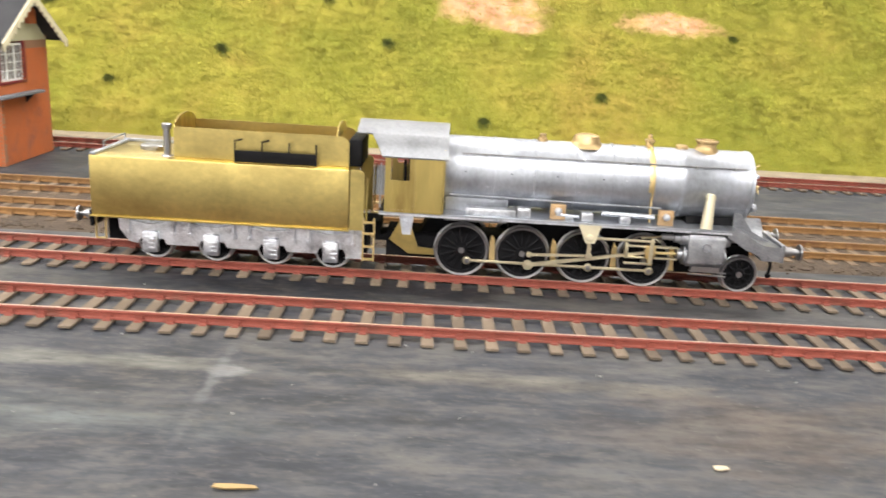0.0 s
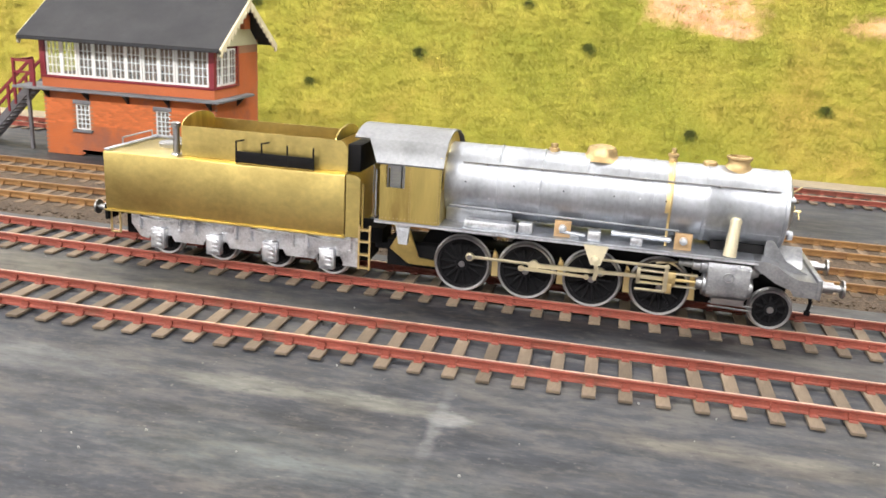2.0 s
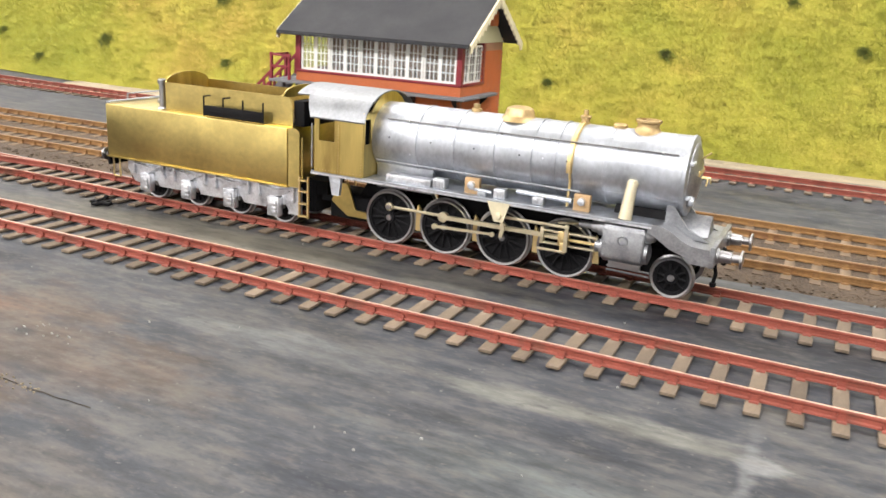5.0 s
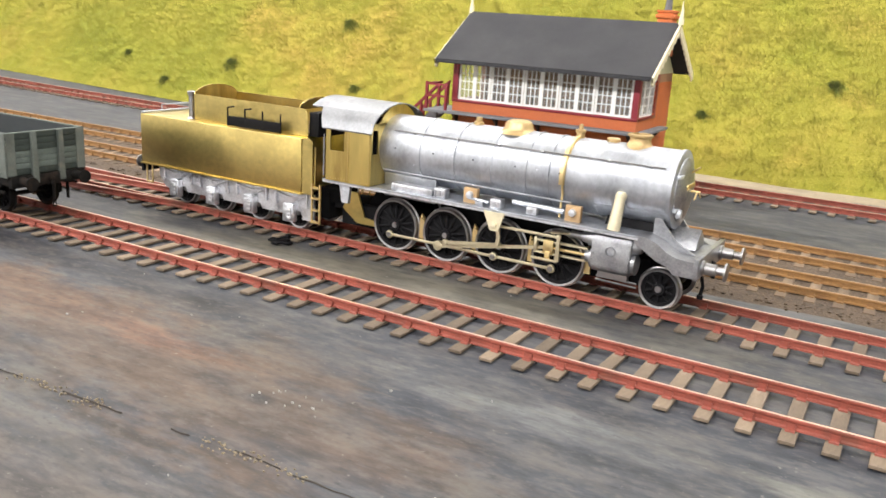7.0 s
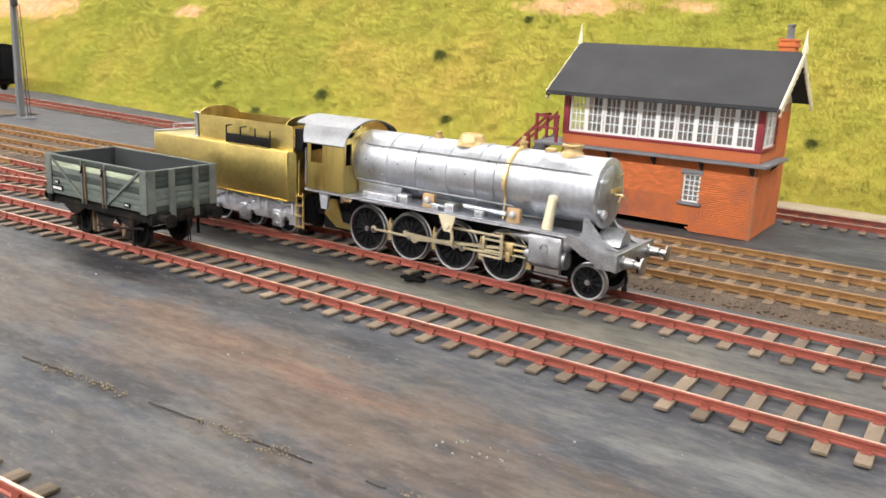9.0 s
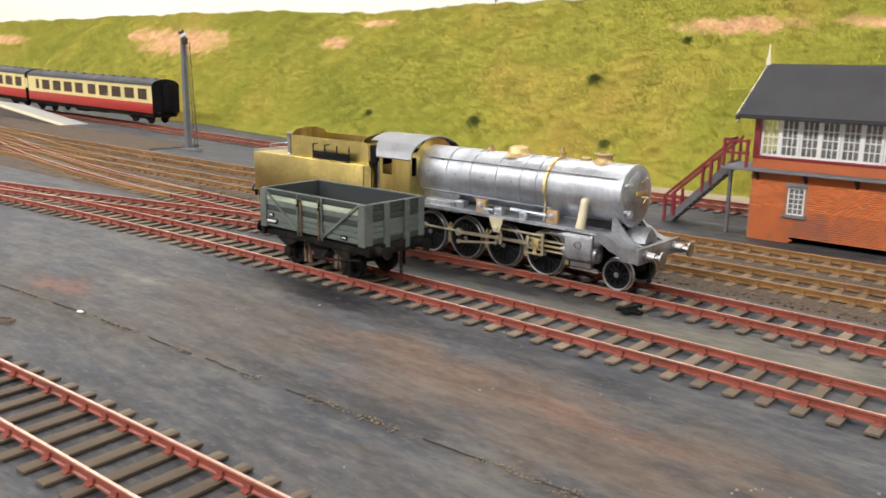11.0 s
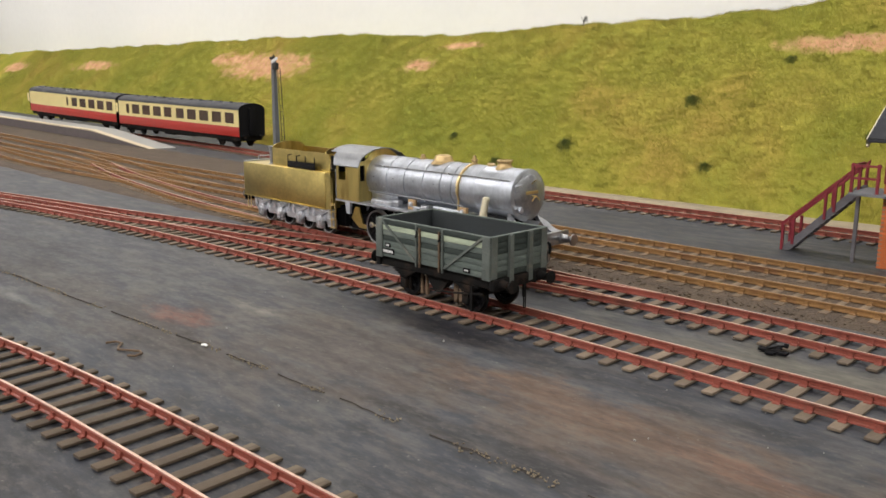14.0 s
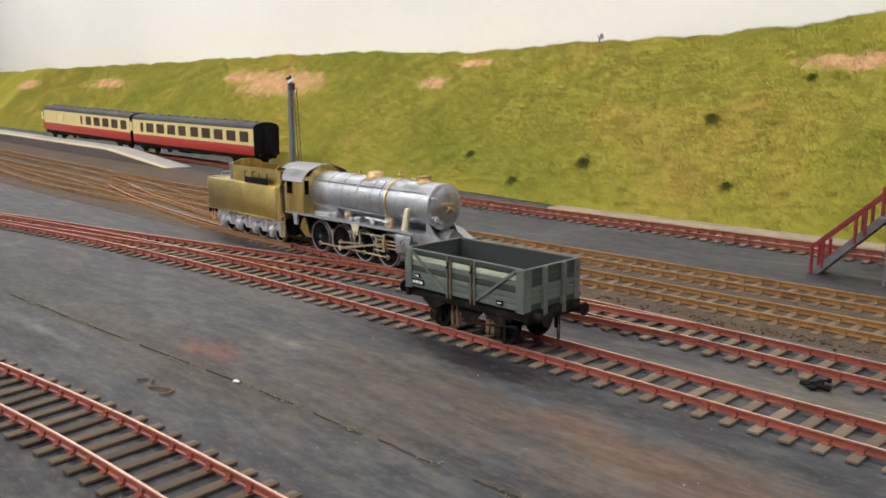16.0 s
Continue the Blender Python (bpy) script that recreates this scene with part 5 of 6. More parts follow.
            for i, w in enumerate((13, 10.5, 8, 5.5)):
                add_prism(bm, [(x - w, 30.5 - i * 1.1 + 0.4), (x, 28.6 - i * 1.1), (x + w, 30.5 - i * 1.1 + 0.4), (x + w, 31.4 - i * 1.1 + 0.4), (x, 29.8 - i * 1.1), (x - w, 31.4 - i * 1.1 + 0.4)], s * 26.6 - 1.1, s * 26.6 + 1.1, "y")
            for xx in (x - 13.5, x + 13.5):
                add_cyl(bm, (xx, s * 26.4, 24.5), (xx, s * 26.4, 33), 1.0, 8)
                add_lathe(bm, [(0.01, 23.4), (1.5, 23.6), (1.5, 25.4), (0.01, 25.6)], 10, "z", at=(xx, s * 26.4, 0))
            p("leaf_spring", bm, M_BRIGHTCAST, "", fr)
        # ladder steps at the front
        bm = bmesh.new()
        for x in (-113, -106.5):
            add_box(bm, x - 0.5, x + 0.5, s * 28 - 0.7, s * 28 + 0.7, 15, 42)
        for z in (16, 24, 32, 39):
            add_box(bm, -113, -106.5, s * 28 - 2.0, s * 28 + 0.8, z, z + 0.9)
        p("ladder", bm, M_BRASSLIGHT, "brass footstep ladder")
        bm = bmesh.new()
        add_lathe(bm, [(3.6, -278), (3.4, -279), (2.6, -283.5), (1.8, -283.7), (1.8, -287), (4.6, -287.4), (4.6, -288.4), (0.01, -289)], 18, "x", at=(0, s * 20, 32.5))
        p("buffer", bm, M_TYRE, "turned steel buffer")
        bm = bmesh.new()
        add_tube(bm, [(-276, s * 25, 33), (-276, s * 25, 19), (-270, s * 25, 19), (-270, s * 25, 33)], 0.7, 6)
        p("rear_step", bm, M_BRASSLIGHT)
    bm = bmesh.new()
    add_box(bm, -274, -112, -11, 11, 15, 33.4)
    add_box(bm, -278.4, -276.4, -28, 28, 27, 37, 0.4)
    add_box(bm, -122, -104, -10, 10, 27, 36)
    p("frame", bm, M_BLACK, "black inner frames")
    tw = wheel_mesh(11.0, 10, "tender")
    wheels = []
    for x in (-132.5, -168.5, -205, -242):
        for s in (-1, 1):
            wheels.append((wheel(t, "tender_wheel", x, s * 16.6, 6.4 + 11, tw, s > 0), x, s * 16.6, 6.4 + 11, 11.0))
    return t, wheels


# ---------------------------------------------------------------- goods wagon
def build_wagon():
    w = thing("goods_wagon", "weathered grey-green open plank wagon with dark underframe", "wagon", at=(-663, 16, 0))
    p = lambda name, bm, material, label="", parent=None: part(name, bm, material, parent or w, label)
    L, B, Z0, Z1 = 57.2, 29.0, 35.0, 63.0
    rng = random.Random(4)
    n = 7
    ph = (Z1 - Z0) / n
    order = [0, 0, 0, 1, 0, 2, 1]
    for s in (-1, 1):
        for i in range(n):
            bm = bmesh.new()
            off = rng.uniform(-0.15, 0.15)
            ys = sorted((s * (B + off), s * (B - 1.6)))
            add_box(bm, -L + 0.4, L - 0.4, ys[0], ys[1], Z0 + i * ph + 0.12, Z0 + (i + 1) * ph - 0.12, 0.15)
            p("plank", bm, M_PLANK[order[i] if s < 0 else order[min(6, i)]])
    for s in (-1, 1):
        for i in range(n):
            bm = bmesh.new()
            xs = sorted((s * L, s * (L - 1.6)))
            add_box(bm, xs[0], xs[1], -B + 1.7, B - 1.7, Z0 + i * ph + 0.12, Z0 + (i + 1) * ph - 0.12, 0.15)
            p("end_plank", bm, M_PLANK[0 if i in (1, 2, 3) else 1])
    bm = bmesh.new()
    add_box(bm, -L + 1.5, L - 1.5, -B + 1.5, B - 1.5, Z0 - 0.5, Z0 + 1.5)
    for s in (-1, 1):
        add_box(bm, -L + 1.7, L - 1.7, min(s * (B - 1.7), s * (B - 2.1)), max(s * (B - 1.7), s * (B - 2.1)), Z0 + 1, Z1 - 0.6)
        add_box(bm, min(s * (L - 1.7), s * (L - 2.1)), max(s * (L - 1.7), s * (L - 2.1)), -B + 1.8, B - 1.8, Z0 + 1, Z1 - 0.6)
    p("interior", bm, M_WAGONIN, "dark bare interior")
    bm = bmesh.new()
    for s in (-1, 1):
        add_box(bm, -L, L, s * (B - 0.8) - 1.2, s * (B - 0.8) + 1.2, Z1 - 0.2, Z1 + 0.5, 0.2)
        add_box(bm, s * (L - 0.8) - 1.2, s * (L - 0.8) + 1.2, -B, B, Z1 - 0.2, Z1 + 0.5, 0.2)
    p("capping_strip", bm, M_PLANK[0])
    # ironwork
    for s in (-1, 1):
        for x in (-L + 3.6, L - 3.6):
            bm = bmesh.new()
            add_box(bm, x - 3.6, x + 3.6, s * (B + 0.5) - 0.4, s * (B + 0.5) + 0.4, Z0 - 1, Z1 + 0.2, 0.2)
            for z in np.arange(Z0 + 2, Z1, 4.0):
                for dx in (-2.2, 2.2):
                    add_lathe(bm, [(0.01, s * (B + 1.4)), (0.5, s * (B + 1.2)), (0.6, s * (B + 0.8))], 6, "y", at=(x + dx, 0, z))
            p("corner_plate", bm, M_STRAP, "grey corner plate with bolts")
        for x in (-11.5, 11.5):
            for dx in (-1.7, 1.7):
                bm = bmesh.new()
                add_box(bm, x + dx - 0.7, x + dx + 0.7, s * (B + 0.7) - 0.6, s * (B + 0.7) + 0.6, Z0 - 2.5, Z1 - 2 + 2 * (dx * x > 0), 0.2)
                for z in np.arange(Z0, Z1 - 3, 4.0):
                    add_lathe(bm, [(0.01, s * (B + 2.0)), (0.6, s * (B + 1.7)), (0.7, s * (B + 1.2))], 6, "y", at=(x + dx, 0, z))
                p("door_strap", bm, M_RUSTIRON if dx * x < 0 else M_STRAP)
            bm = bmesh.new()
            add_tube(bm, [(x, s * (B + 1.6), Z1 - 4), (x + 1, s * (B + 2.6), Z1 - 6.5), (x - 1, s * (B + 2.2), Z1 - 8.5)], 0.7, 6)
            p("door_pin", bm, M_SOLEBAR)
        for x0, x1 in ((-L + 7, -14.5), (L - 7, 14.5)):
            bm = bmesh.new()
            d = Vector((x1 - x0, 0, Z0 + 1 - (Z1 - 1))).normalized()
            nx, nz = -d.z * 0.85, d.x * 0.85
            add_prism(bm, [(x0 + nx, Z1 - 1 + nz), (x1 + nx, Z0 + 1 + nz), (x1 - nx, Z0 + 1 - nz), (x0 - nx, Z1 - 1 - nz)], s * (B + 0.7) - 0.5, s * (B + 0.7) + 0.5, "y")
            p("diagonal_strap", bm, M_STRAP)
    for s in (-1, 1):
        for y in (-10, 10):
            bm = bmesh.new()
            add_prism(bm, [(y - 2.2, Z0 - 6), (y + 2.2, Z0 - 6), (y + 1.7, Z1), (y - 1.7, Z1)], min(s * (L - 0.2), s * (L + 2.2)), max(s * (L - 0.2), s * (L + 2.2)), "x")
            p("end_stanchion", bm, M_STRAP)
        for y in (-26, 26):
            bm = bmesh.new()
            add_box(bm, min(s * L, s * (L + 0.6)), max(s * L, s * (L + 0.6)), y - 3, y + 3, Z0, Z1)
            p("corner_plate", bm, M_STRAP)
        bm = bmesh.new()
        add_box(bm, s * L - 2, s * L + 2, -28, 28, 27, 34.6, 0.4)
        hs = p("headstock", bm, M_SOLEBAR)
        for y in (-20, 20):
            bm = bmesh.new()
            add_lathe(bm, [(3.8, s * 58.8), (3.4, s * 60), (2.6, s * 65), (1.6, s * 65.2), (1.6, s * 68), (4.6, s * 68.4), (4.6, s * 69.4), (0.01, s * 70)], 18, "x", at=(0, y, 30.8))
            p("buffer", bm, M_SOLEBAR, "dark buffer", hs)
        bm = bmesh.new()
        add_tube(bm, [(s * 58, 0, 31), (s * 62, 0, 31), (s * 63.5, 0, 33)], 0.9, 8)
        z = 30.0
        for i in range(3):
            for dy in (-0.9, 0.9):
                a, b = (dy, 0) if i % 2 == 0 else (0, dy)
                add_cyl(bm, (s * 62.5 + b, a, z), (s * 62.5 + b, a, z - 6.4), 0.45, 6)
            add_cyl(bm, (s * 62.5 - (0.9 if i % 2 else 0), -(0.9 if i % 2 == 0 else 0), z - 6.4), (s * 62.5 + (0.9 if i % 2 else 0), (0.9 if i % 2 == 0 else 0), z - 6.4), 0.45, 6)
            z -= 5.8
        p("coupling_chain", bm, M_SOLEBAR, "hanging three-link coupling chain")
    # number panels: plain bars on black patches
    bm = bmesh.new()
    add_box(bm, -49.5, -37.5, -B - 0.75, -B - 0.2, Z0 + 2.6, Z0 + 6.4)
    add_box(bm, -46.5, -41.5, -B - 0.75, -B - 0.2, Z0 + 7.6, Z0 + 10.4)
    add_box(bm, 33, 39, -B - 0.75, -B - 0.2, Z0 + 1.6, Z0 + 4.6)
    patch = p("number_patch", bm, M_BLACK, "small black number patches with white bars")
    bm = bmesh.new()
    for x0, x1, z0, z1 in ((-48.8, -38.2, Z0 + 3.4, Z0 + 5.4), (-45.8, -42.2, Z0 + 8.4, Z0 + 9.6), (34, 38, Z0 + 2.6, Z0 + 3.6)):
        k = (x1 - x0) / (7 if x1 - x0 > 6 else 3)
        x = x0
        while x < x1 - 0.2:
            add_box(bm, x, x + k * 0.68, -B - 0.9, -B - 0.7, z0, z1)
            x += k
    p("white_bars", bm, M_WHITE, "", patch)
    # running gear
    for s in (-1, 1):
        bm = bmesh.new()
        add_box(bm, -L, L, s * 24.5 - 1.3, s * 24.5 + 1.3, 27.4, 34.9, 0.3)
        p("solebar", bm, M_SOLEBAR)
        for x in (-31.5, 31.5):
            bm = bmesh.new()
            add_prism(bm, [(x - 9, 28), (x + 9, 28), (x + 4.5, 22), (x + 4.2, 12), (x + 2.6, 12), (x + 2.6, 22), (x - 2.6, 22), (x - 2.6, 12), (x - 4.2, 12), (x - 4.5, 22)], s * 22.2 - 0.6, s * 22.2 + 0.6, "y")
            add_box(bm, x - 3, x + 3, min(s * 22, s * 26.4), max(s * 22, s * 26.4), 13.5, 20.5, 0.6)
            for i, ww in enumerate((11.5, 9, 6.5, 4)):
                add_box(bm, x - ww, x + ww, s * 24.6 - 1.1, s * 24.6 + 1.1, 25.8 - i * 1.3, 26.9 - i * 1.3, 0.1)
            p("axleguard", bm, M_SOLEBAR, "black axleguard with leaf spring")
        bm = bmesh.new()
        add_prism(bm, [(-14, 29), (14, 29), (3, 15), (-3, 15)], s * 21 - 0.5, s * 21 + 0.5, "y")
        p("brake_vee", bm, M_SOLEBAR)
        bm = bmesh.new()
        add_tube(bm, [(-2, s * 26.6, 18), (20, s * 27.4, 19.5), (46, s * 27.4, 23)], 0.8, 6)
        add_box(bm, 44, 50, s * 27.4 - 0.7, s * 27.4 + 0.7, 22.4, 24, 0.2)
        add_box(bm, 38, 40, s * 27.6 - 0.6, s * 27.6 + 0.6, 10, 28)
        p("brake_lever", bm, M_SOLEBAR, "long brake lever")
        for x in (-19.5, -14.5, 14.5, 19.5):
            bm = bmesh.new()
            add_prism(bm, [(x - 1.2, 10), (x + 1.2, 10), (x + 1.8 - (1.4 if x < 0 else -1.4), 20), (x + 1.2, 27), (x - 1.0, 27), (x - 1.2, 20)], s * 17.4 - 1.0, s * 17.4 + 1.0, "y")
            p("brake_shoe", bm, M_RUSTIRON, "rusty brown brake shoe")
    me = wheel_mesh(10.8, 8, "wagon", M_SOLEBAR)
    for x in (-31.5, 31.5):
        for s in (-1, 1):
            wheel(w, "wagon_wheel", x, s * 16.6, 6.4 + 10.8, me, s > 0)
        bm = bmesh.new()
        add_cyl(bm, (x, -24, 17.2), (x, 24, 17.2), 1.6, 10)
        p("axle", bm, M_SOLEBAR)
    return w

# ---------------------------------------------------------------- signal box
BX0, BX1, BY0, BY1 = -492, -310, 372, 474


def window_frame(p, label, u0, u1, z0, z1, d0, d1, cols, rows, bar=0.75, rail=1.7, axis="y"):
    """A white sash: one ring-shaped frame with single glazing bars; u runs along the wall, d through it."""
    def place(u, d, z):
        return Vector((u, d, z) if axis == "y" else (d, u, z)) * K
    bm = bmesh.new()
    loops = []
    for d in (d0, d1):
        for q in (0, rail):
            loops.append([bm.verts.new(place(u, d, z)) for u, z in ((u0 + q, z0 + q), (u1 - q, z0 + q), (u1 - q, z1 - q), (u0 + q, z1 - q))])
    for a, c in ((0, 1), (2, 3), (0, 2), (1, 3)):
        for i in range(4):
            j = (i + 1) % 4
            bm.faces.new((loops[a][i], loops[a][j], loops[c][j], loops[c][i]))
    frame_ob = p("window", bm, M_WHITE, label)
    e0, e1 = d0 + (d1 - d0) * 0.2, d1 - (d1 - d0) * 0.1
    cells = [(u0 + rail + (u1 - u0 - 2 * rail) * i / cols - bar / 2, u0 + rail + (u1 - u0 - 2 * rail) * i / cols + bar / 2, z0 + rail, z1 - rail) for i in range(1, cols)]
    cells += [(u0 + rail, u1 - rail, z0 + rail + (z1 - z0 - 2 * rail) * j / rows - bar / 2, z0 + rail + (z1 - z0 - 2 * rail) * j / rows + bar / 2) for j in range(1, rows)]
    for k, (a0, a1, b0, b1) in enumerate(cells):
        bm = bmesh.new()
        lo, hi = (e0, e1) if k < cols - 1 else (e0 + 0.06, e1 - 0.06)
        if axis == "y":
            add_box(bm, a0, a1, lo, hi, b0, b1)
        else:
            add_box(bm, lo, hi, a0, a1, b0, b1)
        p("glazing_bar", bm, M_WHITE, "", frame_ob)
    return frame_ob


def build_signal_box():
    b = thing("signal_box", "orange brick model signal box with white windows and dark grey roof", "signal box")
    p = lambda name, bm, material, label="", parent=None: part(name, bm, material, parent or b, label)
    # lower storey walls with two window openings and a slot for the point rods
    lows = [(-458, -443), (-372, -357)]
    ZW0, ZW1, ZT = 26, 51, 64
    bm = bmesh.new()
    cuts = [BX0] + [v for w in lows for v in w] + [BX1]
    for i in range(0, len(cuts), 2):
        add_box(bm, cuts[i], cuts[i + 1], BY0 + 1, BY0 + 6, 6.4 if i == 2 else -1.0, ZT)
    for x0, x1 in lows:
        add_box(bm, x0, x1, BY0 + 1, BY0 + 6, 6.5, ZW0)
        add_box(bm, x0, x1, BY0 + 1, BY0 + 6, ZW1, ZT)
    for x0, x1 in ((BX1 - 6, BX1 - 1), (BX0 + 1, BX0 + 6)):
        add_box(bm, x0, x1, BY0 + 6, BY0 + 54, -1.0, ZT)
        add_box(bm, x0, x1, BY0 + 54, BY1, -1.0, 118)
    add_box(bm, BX0 + 6, BX1 - 6, BY1 - 6, BY1 - 1, -1.0, 118)
    wall = p("wall", bm, M_MORTAR, "orange-red brick walls")
    # brick courses on the front and on the seen end
    rng = random.Random(8)
    course, length = 1.9, 5.6
    fronts = []
    bmj = bmesh.new()
    count = 0
    brick = bmesh.new()
    add_box(brick, -length / 2 + 0.12, length / 2 - 0.12, -0.6, 0.5, -course / 2 + 0.12, course / 2 - 0.12)
    brick_me = finish(brick, "brick", M_BRICK, False)
    z, row = course / 2, 0
    while z < ZT - 1:
        x = BX0 + (length / 2 if row % 2 else 0) + 2.8
        while x < BX1 - 2.5:
            hole = any(x0 - 2.2 < x < x1 + 2.2 and ZW0 - 0.5 < z < ZW1 + 0.5 for x0, x1 in lows) or (-452 < x < -364 and z < 6.4)
            if not hole:
                m = pose(x * K, (BY0 + 0.55 + rng.uniform(-0.12, 0.12)) * K, z * K)
                if z > 30 and count < 290 and x < -330:
                    share("brick", brick_me, wall, m)
                    count += 1
                else:
                    k = len(bmj.verts)
                    add_box(bmj, x - length / 2 + 0.12, x + length / 2 - 0.12, BY0 + rng.uniform(-0.12, 0.12), BY0 + 1.05, z - course / 2 + 0.12, z + course / 2 - 0.12)
            x += length
        z += course
        row += 1
    z, row = course / 2, 0
    while z < 106:
        y = BY0 + (length / 2 if row % 2 else 0) + 2.8
        while y < BY1 - 2.5:
            if z < ZT - 1 or y > BY0 + 50:
                add_box(bmj, BX1 - 1.05, BX1 + rng.uniform(-0.12, 0.12), y - length / 2 + 0.12, y + length / 2 - 0.12, z - course / 2 + 0.12, z + course / 2 - 0.12)
            y += length
        z += course
        row += 1
    tagged(part("brickwork", bmj, M_BRICK, wall), kind="stuff")
    for x0, x1 in lows:
        wn = window_frame(p, "small white multi-pane window", x0, x1, ZW0, ZW1, BY0 + 1.2, BY0 + 2.4, 3, 5, 0.8, 1.3)
        bm = bmesh.new()
        add_box(bm, x0 + 0.8, x1 - 0.8, BY0 + 2.0, BY0 + 2.3, ZW0 + 0.8, ZW1 - 0.8)
        pane = p("pane", bm, M_GLASS, "", wn)
        pane.visible_shadow = False
        bm = bmesh.new()
        add_box(bm, x0 - 3, x1 + 3, BY0 - 2.2, BY0 + 2, ZW0 - 2.6, ZW0, 0.4)
        p("sill", bm, M_STONE, "grey stone sill", wn)
        bm = bmesh.new()
        add_box(bm, x0 - 2.2, x1 + 2.2, BY0 - 0.5, BY0 + 1.5, ZW1, ZW1 + 4, 0.3)
        p("lintel", bm, M_STONE, "grey stone lintel", wn)
    # dark slot for rods, inside floor
    bm = bmesh.new()
    add_box(bm, -454, -362, BY0 + 1.2, BY0 + 5, 5.8, 7.6)
    p("slot_lintel", bm, M_BLACK)
    bm = bmesh.new()
    add_box(bm, BX0 + 6, BX1 - 6, BY0 + 6, BY1 - 6, 60, 62)
    p("upper_floor", bm, M_WOODGREY)
    # stone ledge walkway and brackets
    bm = bmesh.new()
    add_box(bm, BX0 - 26, BX1 + 9, BY0 - 11, BY0 - 0.2, 63.6, 66.2, 0.3)
    add_box(bm, BX1 + 0.3, BX1 + 9, BY0 - 0.2, BY1 - 30, 63.6, 66.2, 0.3)
    add_box(bm, BX0 - 26, BX0 - 0.2, BY0 - 0.2, BY0 + 40, 63.6, 66.2, 0.3)
    p("walkway", bm, M_STONE, "narrow grey walkway ledge")
    for x in np.linspace(BX0 + 6, BX1 - 4, 5):
        bm = bmesh.new()
        add_prism(bm, [(BY0 - 9.5, 63.4), (BY0 + 0.2, 63.4), (BY0 + 0.2, 55), (BY0 - 2, 57)], x - 1.1, x + 1.1, "x")
        p("bracket", bm, M_TWIG, "dark timber bracket")
    bm = bmesh.new()
    add_prism(bm, [(BX1 + 8, 63.4), (BX1 + 0.2, 63.4), (BX1 + 0.2, 55), (BX1 + 2, 57)], BY0 + 48, BY0 + 50, "y")
    p("bracket", bm, M_TWIG, "dark timber bracket")
    # brick panel and maroon sill under the windows
    bm = bmesh.new()
    add_box(bm, BX0, BX1, BY0, BY0 + 5, 64.2, 75)
    p("panel", bm, M_BRICKPANEL, "orange boarded panel")
    bm = bmesh.new()
    add_box(bm, BX1 - 5, BX1, BY0 + 5.1, BY0 + 52, 64.2, 75)
    p("panel", bm, M_BRICKPANEL, "orange boarded panel")
    bm = bmesh.new()
    for k in range(4):
        add_box(bm, BX0 + 0.2, BX1 + 0.3, BY0 - 0.35, BY0 + 0.1, 64.6 + k * 2.6, 66.8 + k * 2.6)
    p("weatherboard", bm, M_BRICKPANEL)
    WZ0, WZ1 = 77.5, 112
    bm = bmesh.new()
    add_box(bm, BX0 - 0.6, BX1 + 0.6, BY0 - 1.2, BY0 + 4, 75, 77.5, 0.3)
    add_box(bm, BX1 - 4, BX1 + 1.0, BY0 + 4, BY0 + 54, 75, 77.5, 0.3)
    for x in (BX0 + 2.2, BX1 - 2.2):
        add_box(bm, x - 2.8, x + 2.8, BY0 - 0.9, BY0 + 4.5, 77.5, 114)
    add_box(bm, BX1 - 4, BX1 + 0.6, BY0 + 50, BY0 + 54, 77.5, 114)
    add_box(bm, BX0 - 0.6, BX0 + 4, BY0 + 4.5, BY0 + 50, 75, 77.5)
    p("maroon_framing", bm, M_MAROON, "maroon painted corner posts and sill")
    # ten sashes along the front, four on the end
    x0, x1 = BX0 + 5.2, BX1 - 5.2
    k = (x1 - x0) / 10
    for i in range(10):
        d = BY0 + (0.0 if i % 2 else 0.8)
        wn = window_frame(p, "white sliding sash with small panes", x0 + i * k + 0.15, x0 + (i + 1) * k - 0.15, WZ0, WZ1, d, d + 1.2, 3, 4, 0.8, 2.0)
        bm = bmesh.new()
        add_box(bm, x0 + i * k + 1, x0 + (i + 1) * k - 1, BY0 + (0.9 if i % 2 else 1.7), BY0 + (1.1 if i % 2 else 1.9), WZ0 + 1, WZ1 - 1)
        pane = p("pane", bm, M_GLASS, "", wn)
        pane.visible_shadow = False
    for i in range(3):
        ya, yb = BY0 + 5.0 + i * 15.0, BY0 + 5.0 + (i + 1) * 15.0 - 0.3
        wn = window_frame(p, "white sliding sash with small panes", ya, yb, WZ0, WZ1, BX1 - 1.2, BX1 - 2.4, 2, 4, 0.8, 1.8, "x")
        bm = bmesh.new()
        add_box(bm, BX1 - 2.6, BX1 - 2.45, ya + 1, yb - 1, WZ0 + 1, WZ1 - 1)
        pane = p("pane", bm, M_GLASS, "", wn)
        pane.visible_shadow = False
    bm = bmesh.new()
    for x in np.arange(BX0 + 40, BX1 - 50, 7.0):
        add_cyl(bm, (x, BY0 + 36, 62), (x + 0.8, BY0 + 33, 86), 0.8, 6)
    add_box(bm, BX0 + 36, BX1 - 52, BY0 + 32, BY0 + 42, 62, 66)
    p("lever_frame", bm, M_TWIG, "row of small levers inside")
    # roof
    ym, zr, ze, o = (BY0 + BY1) / 2, 157, 112.5, 15
    bm = bmesh.new()
    add_prism(bm, [(BY0 - o, ze), (ym, zr), (BY1 + o, ze), (BY1 + o, ze + 2.2), (ym, zr + 2.4), (BY0 - o, ze + 2.2)], BX0 - 13, BX1 + 13, "x")
    roof = p("roof", bm, M_ROOF, "plain dark slate-grey pitched roof")
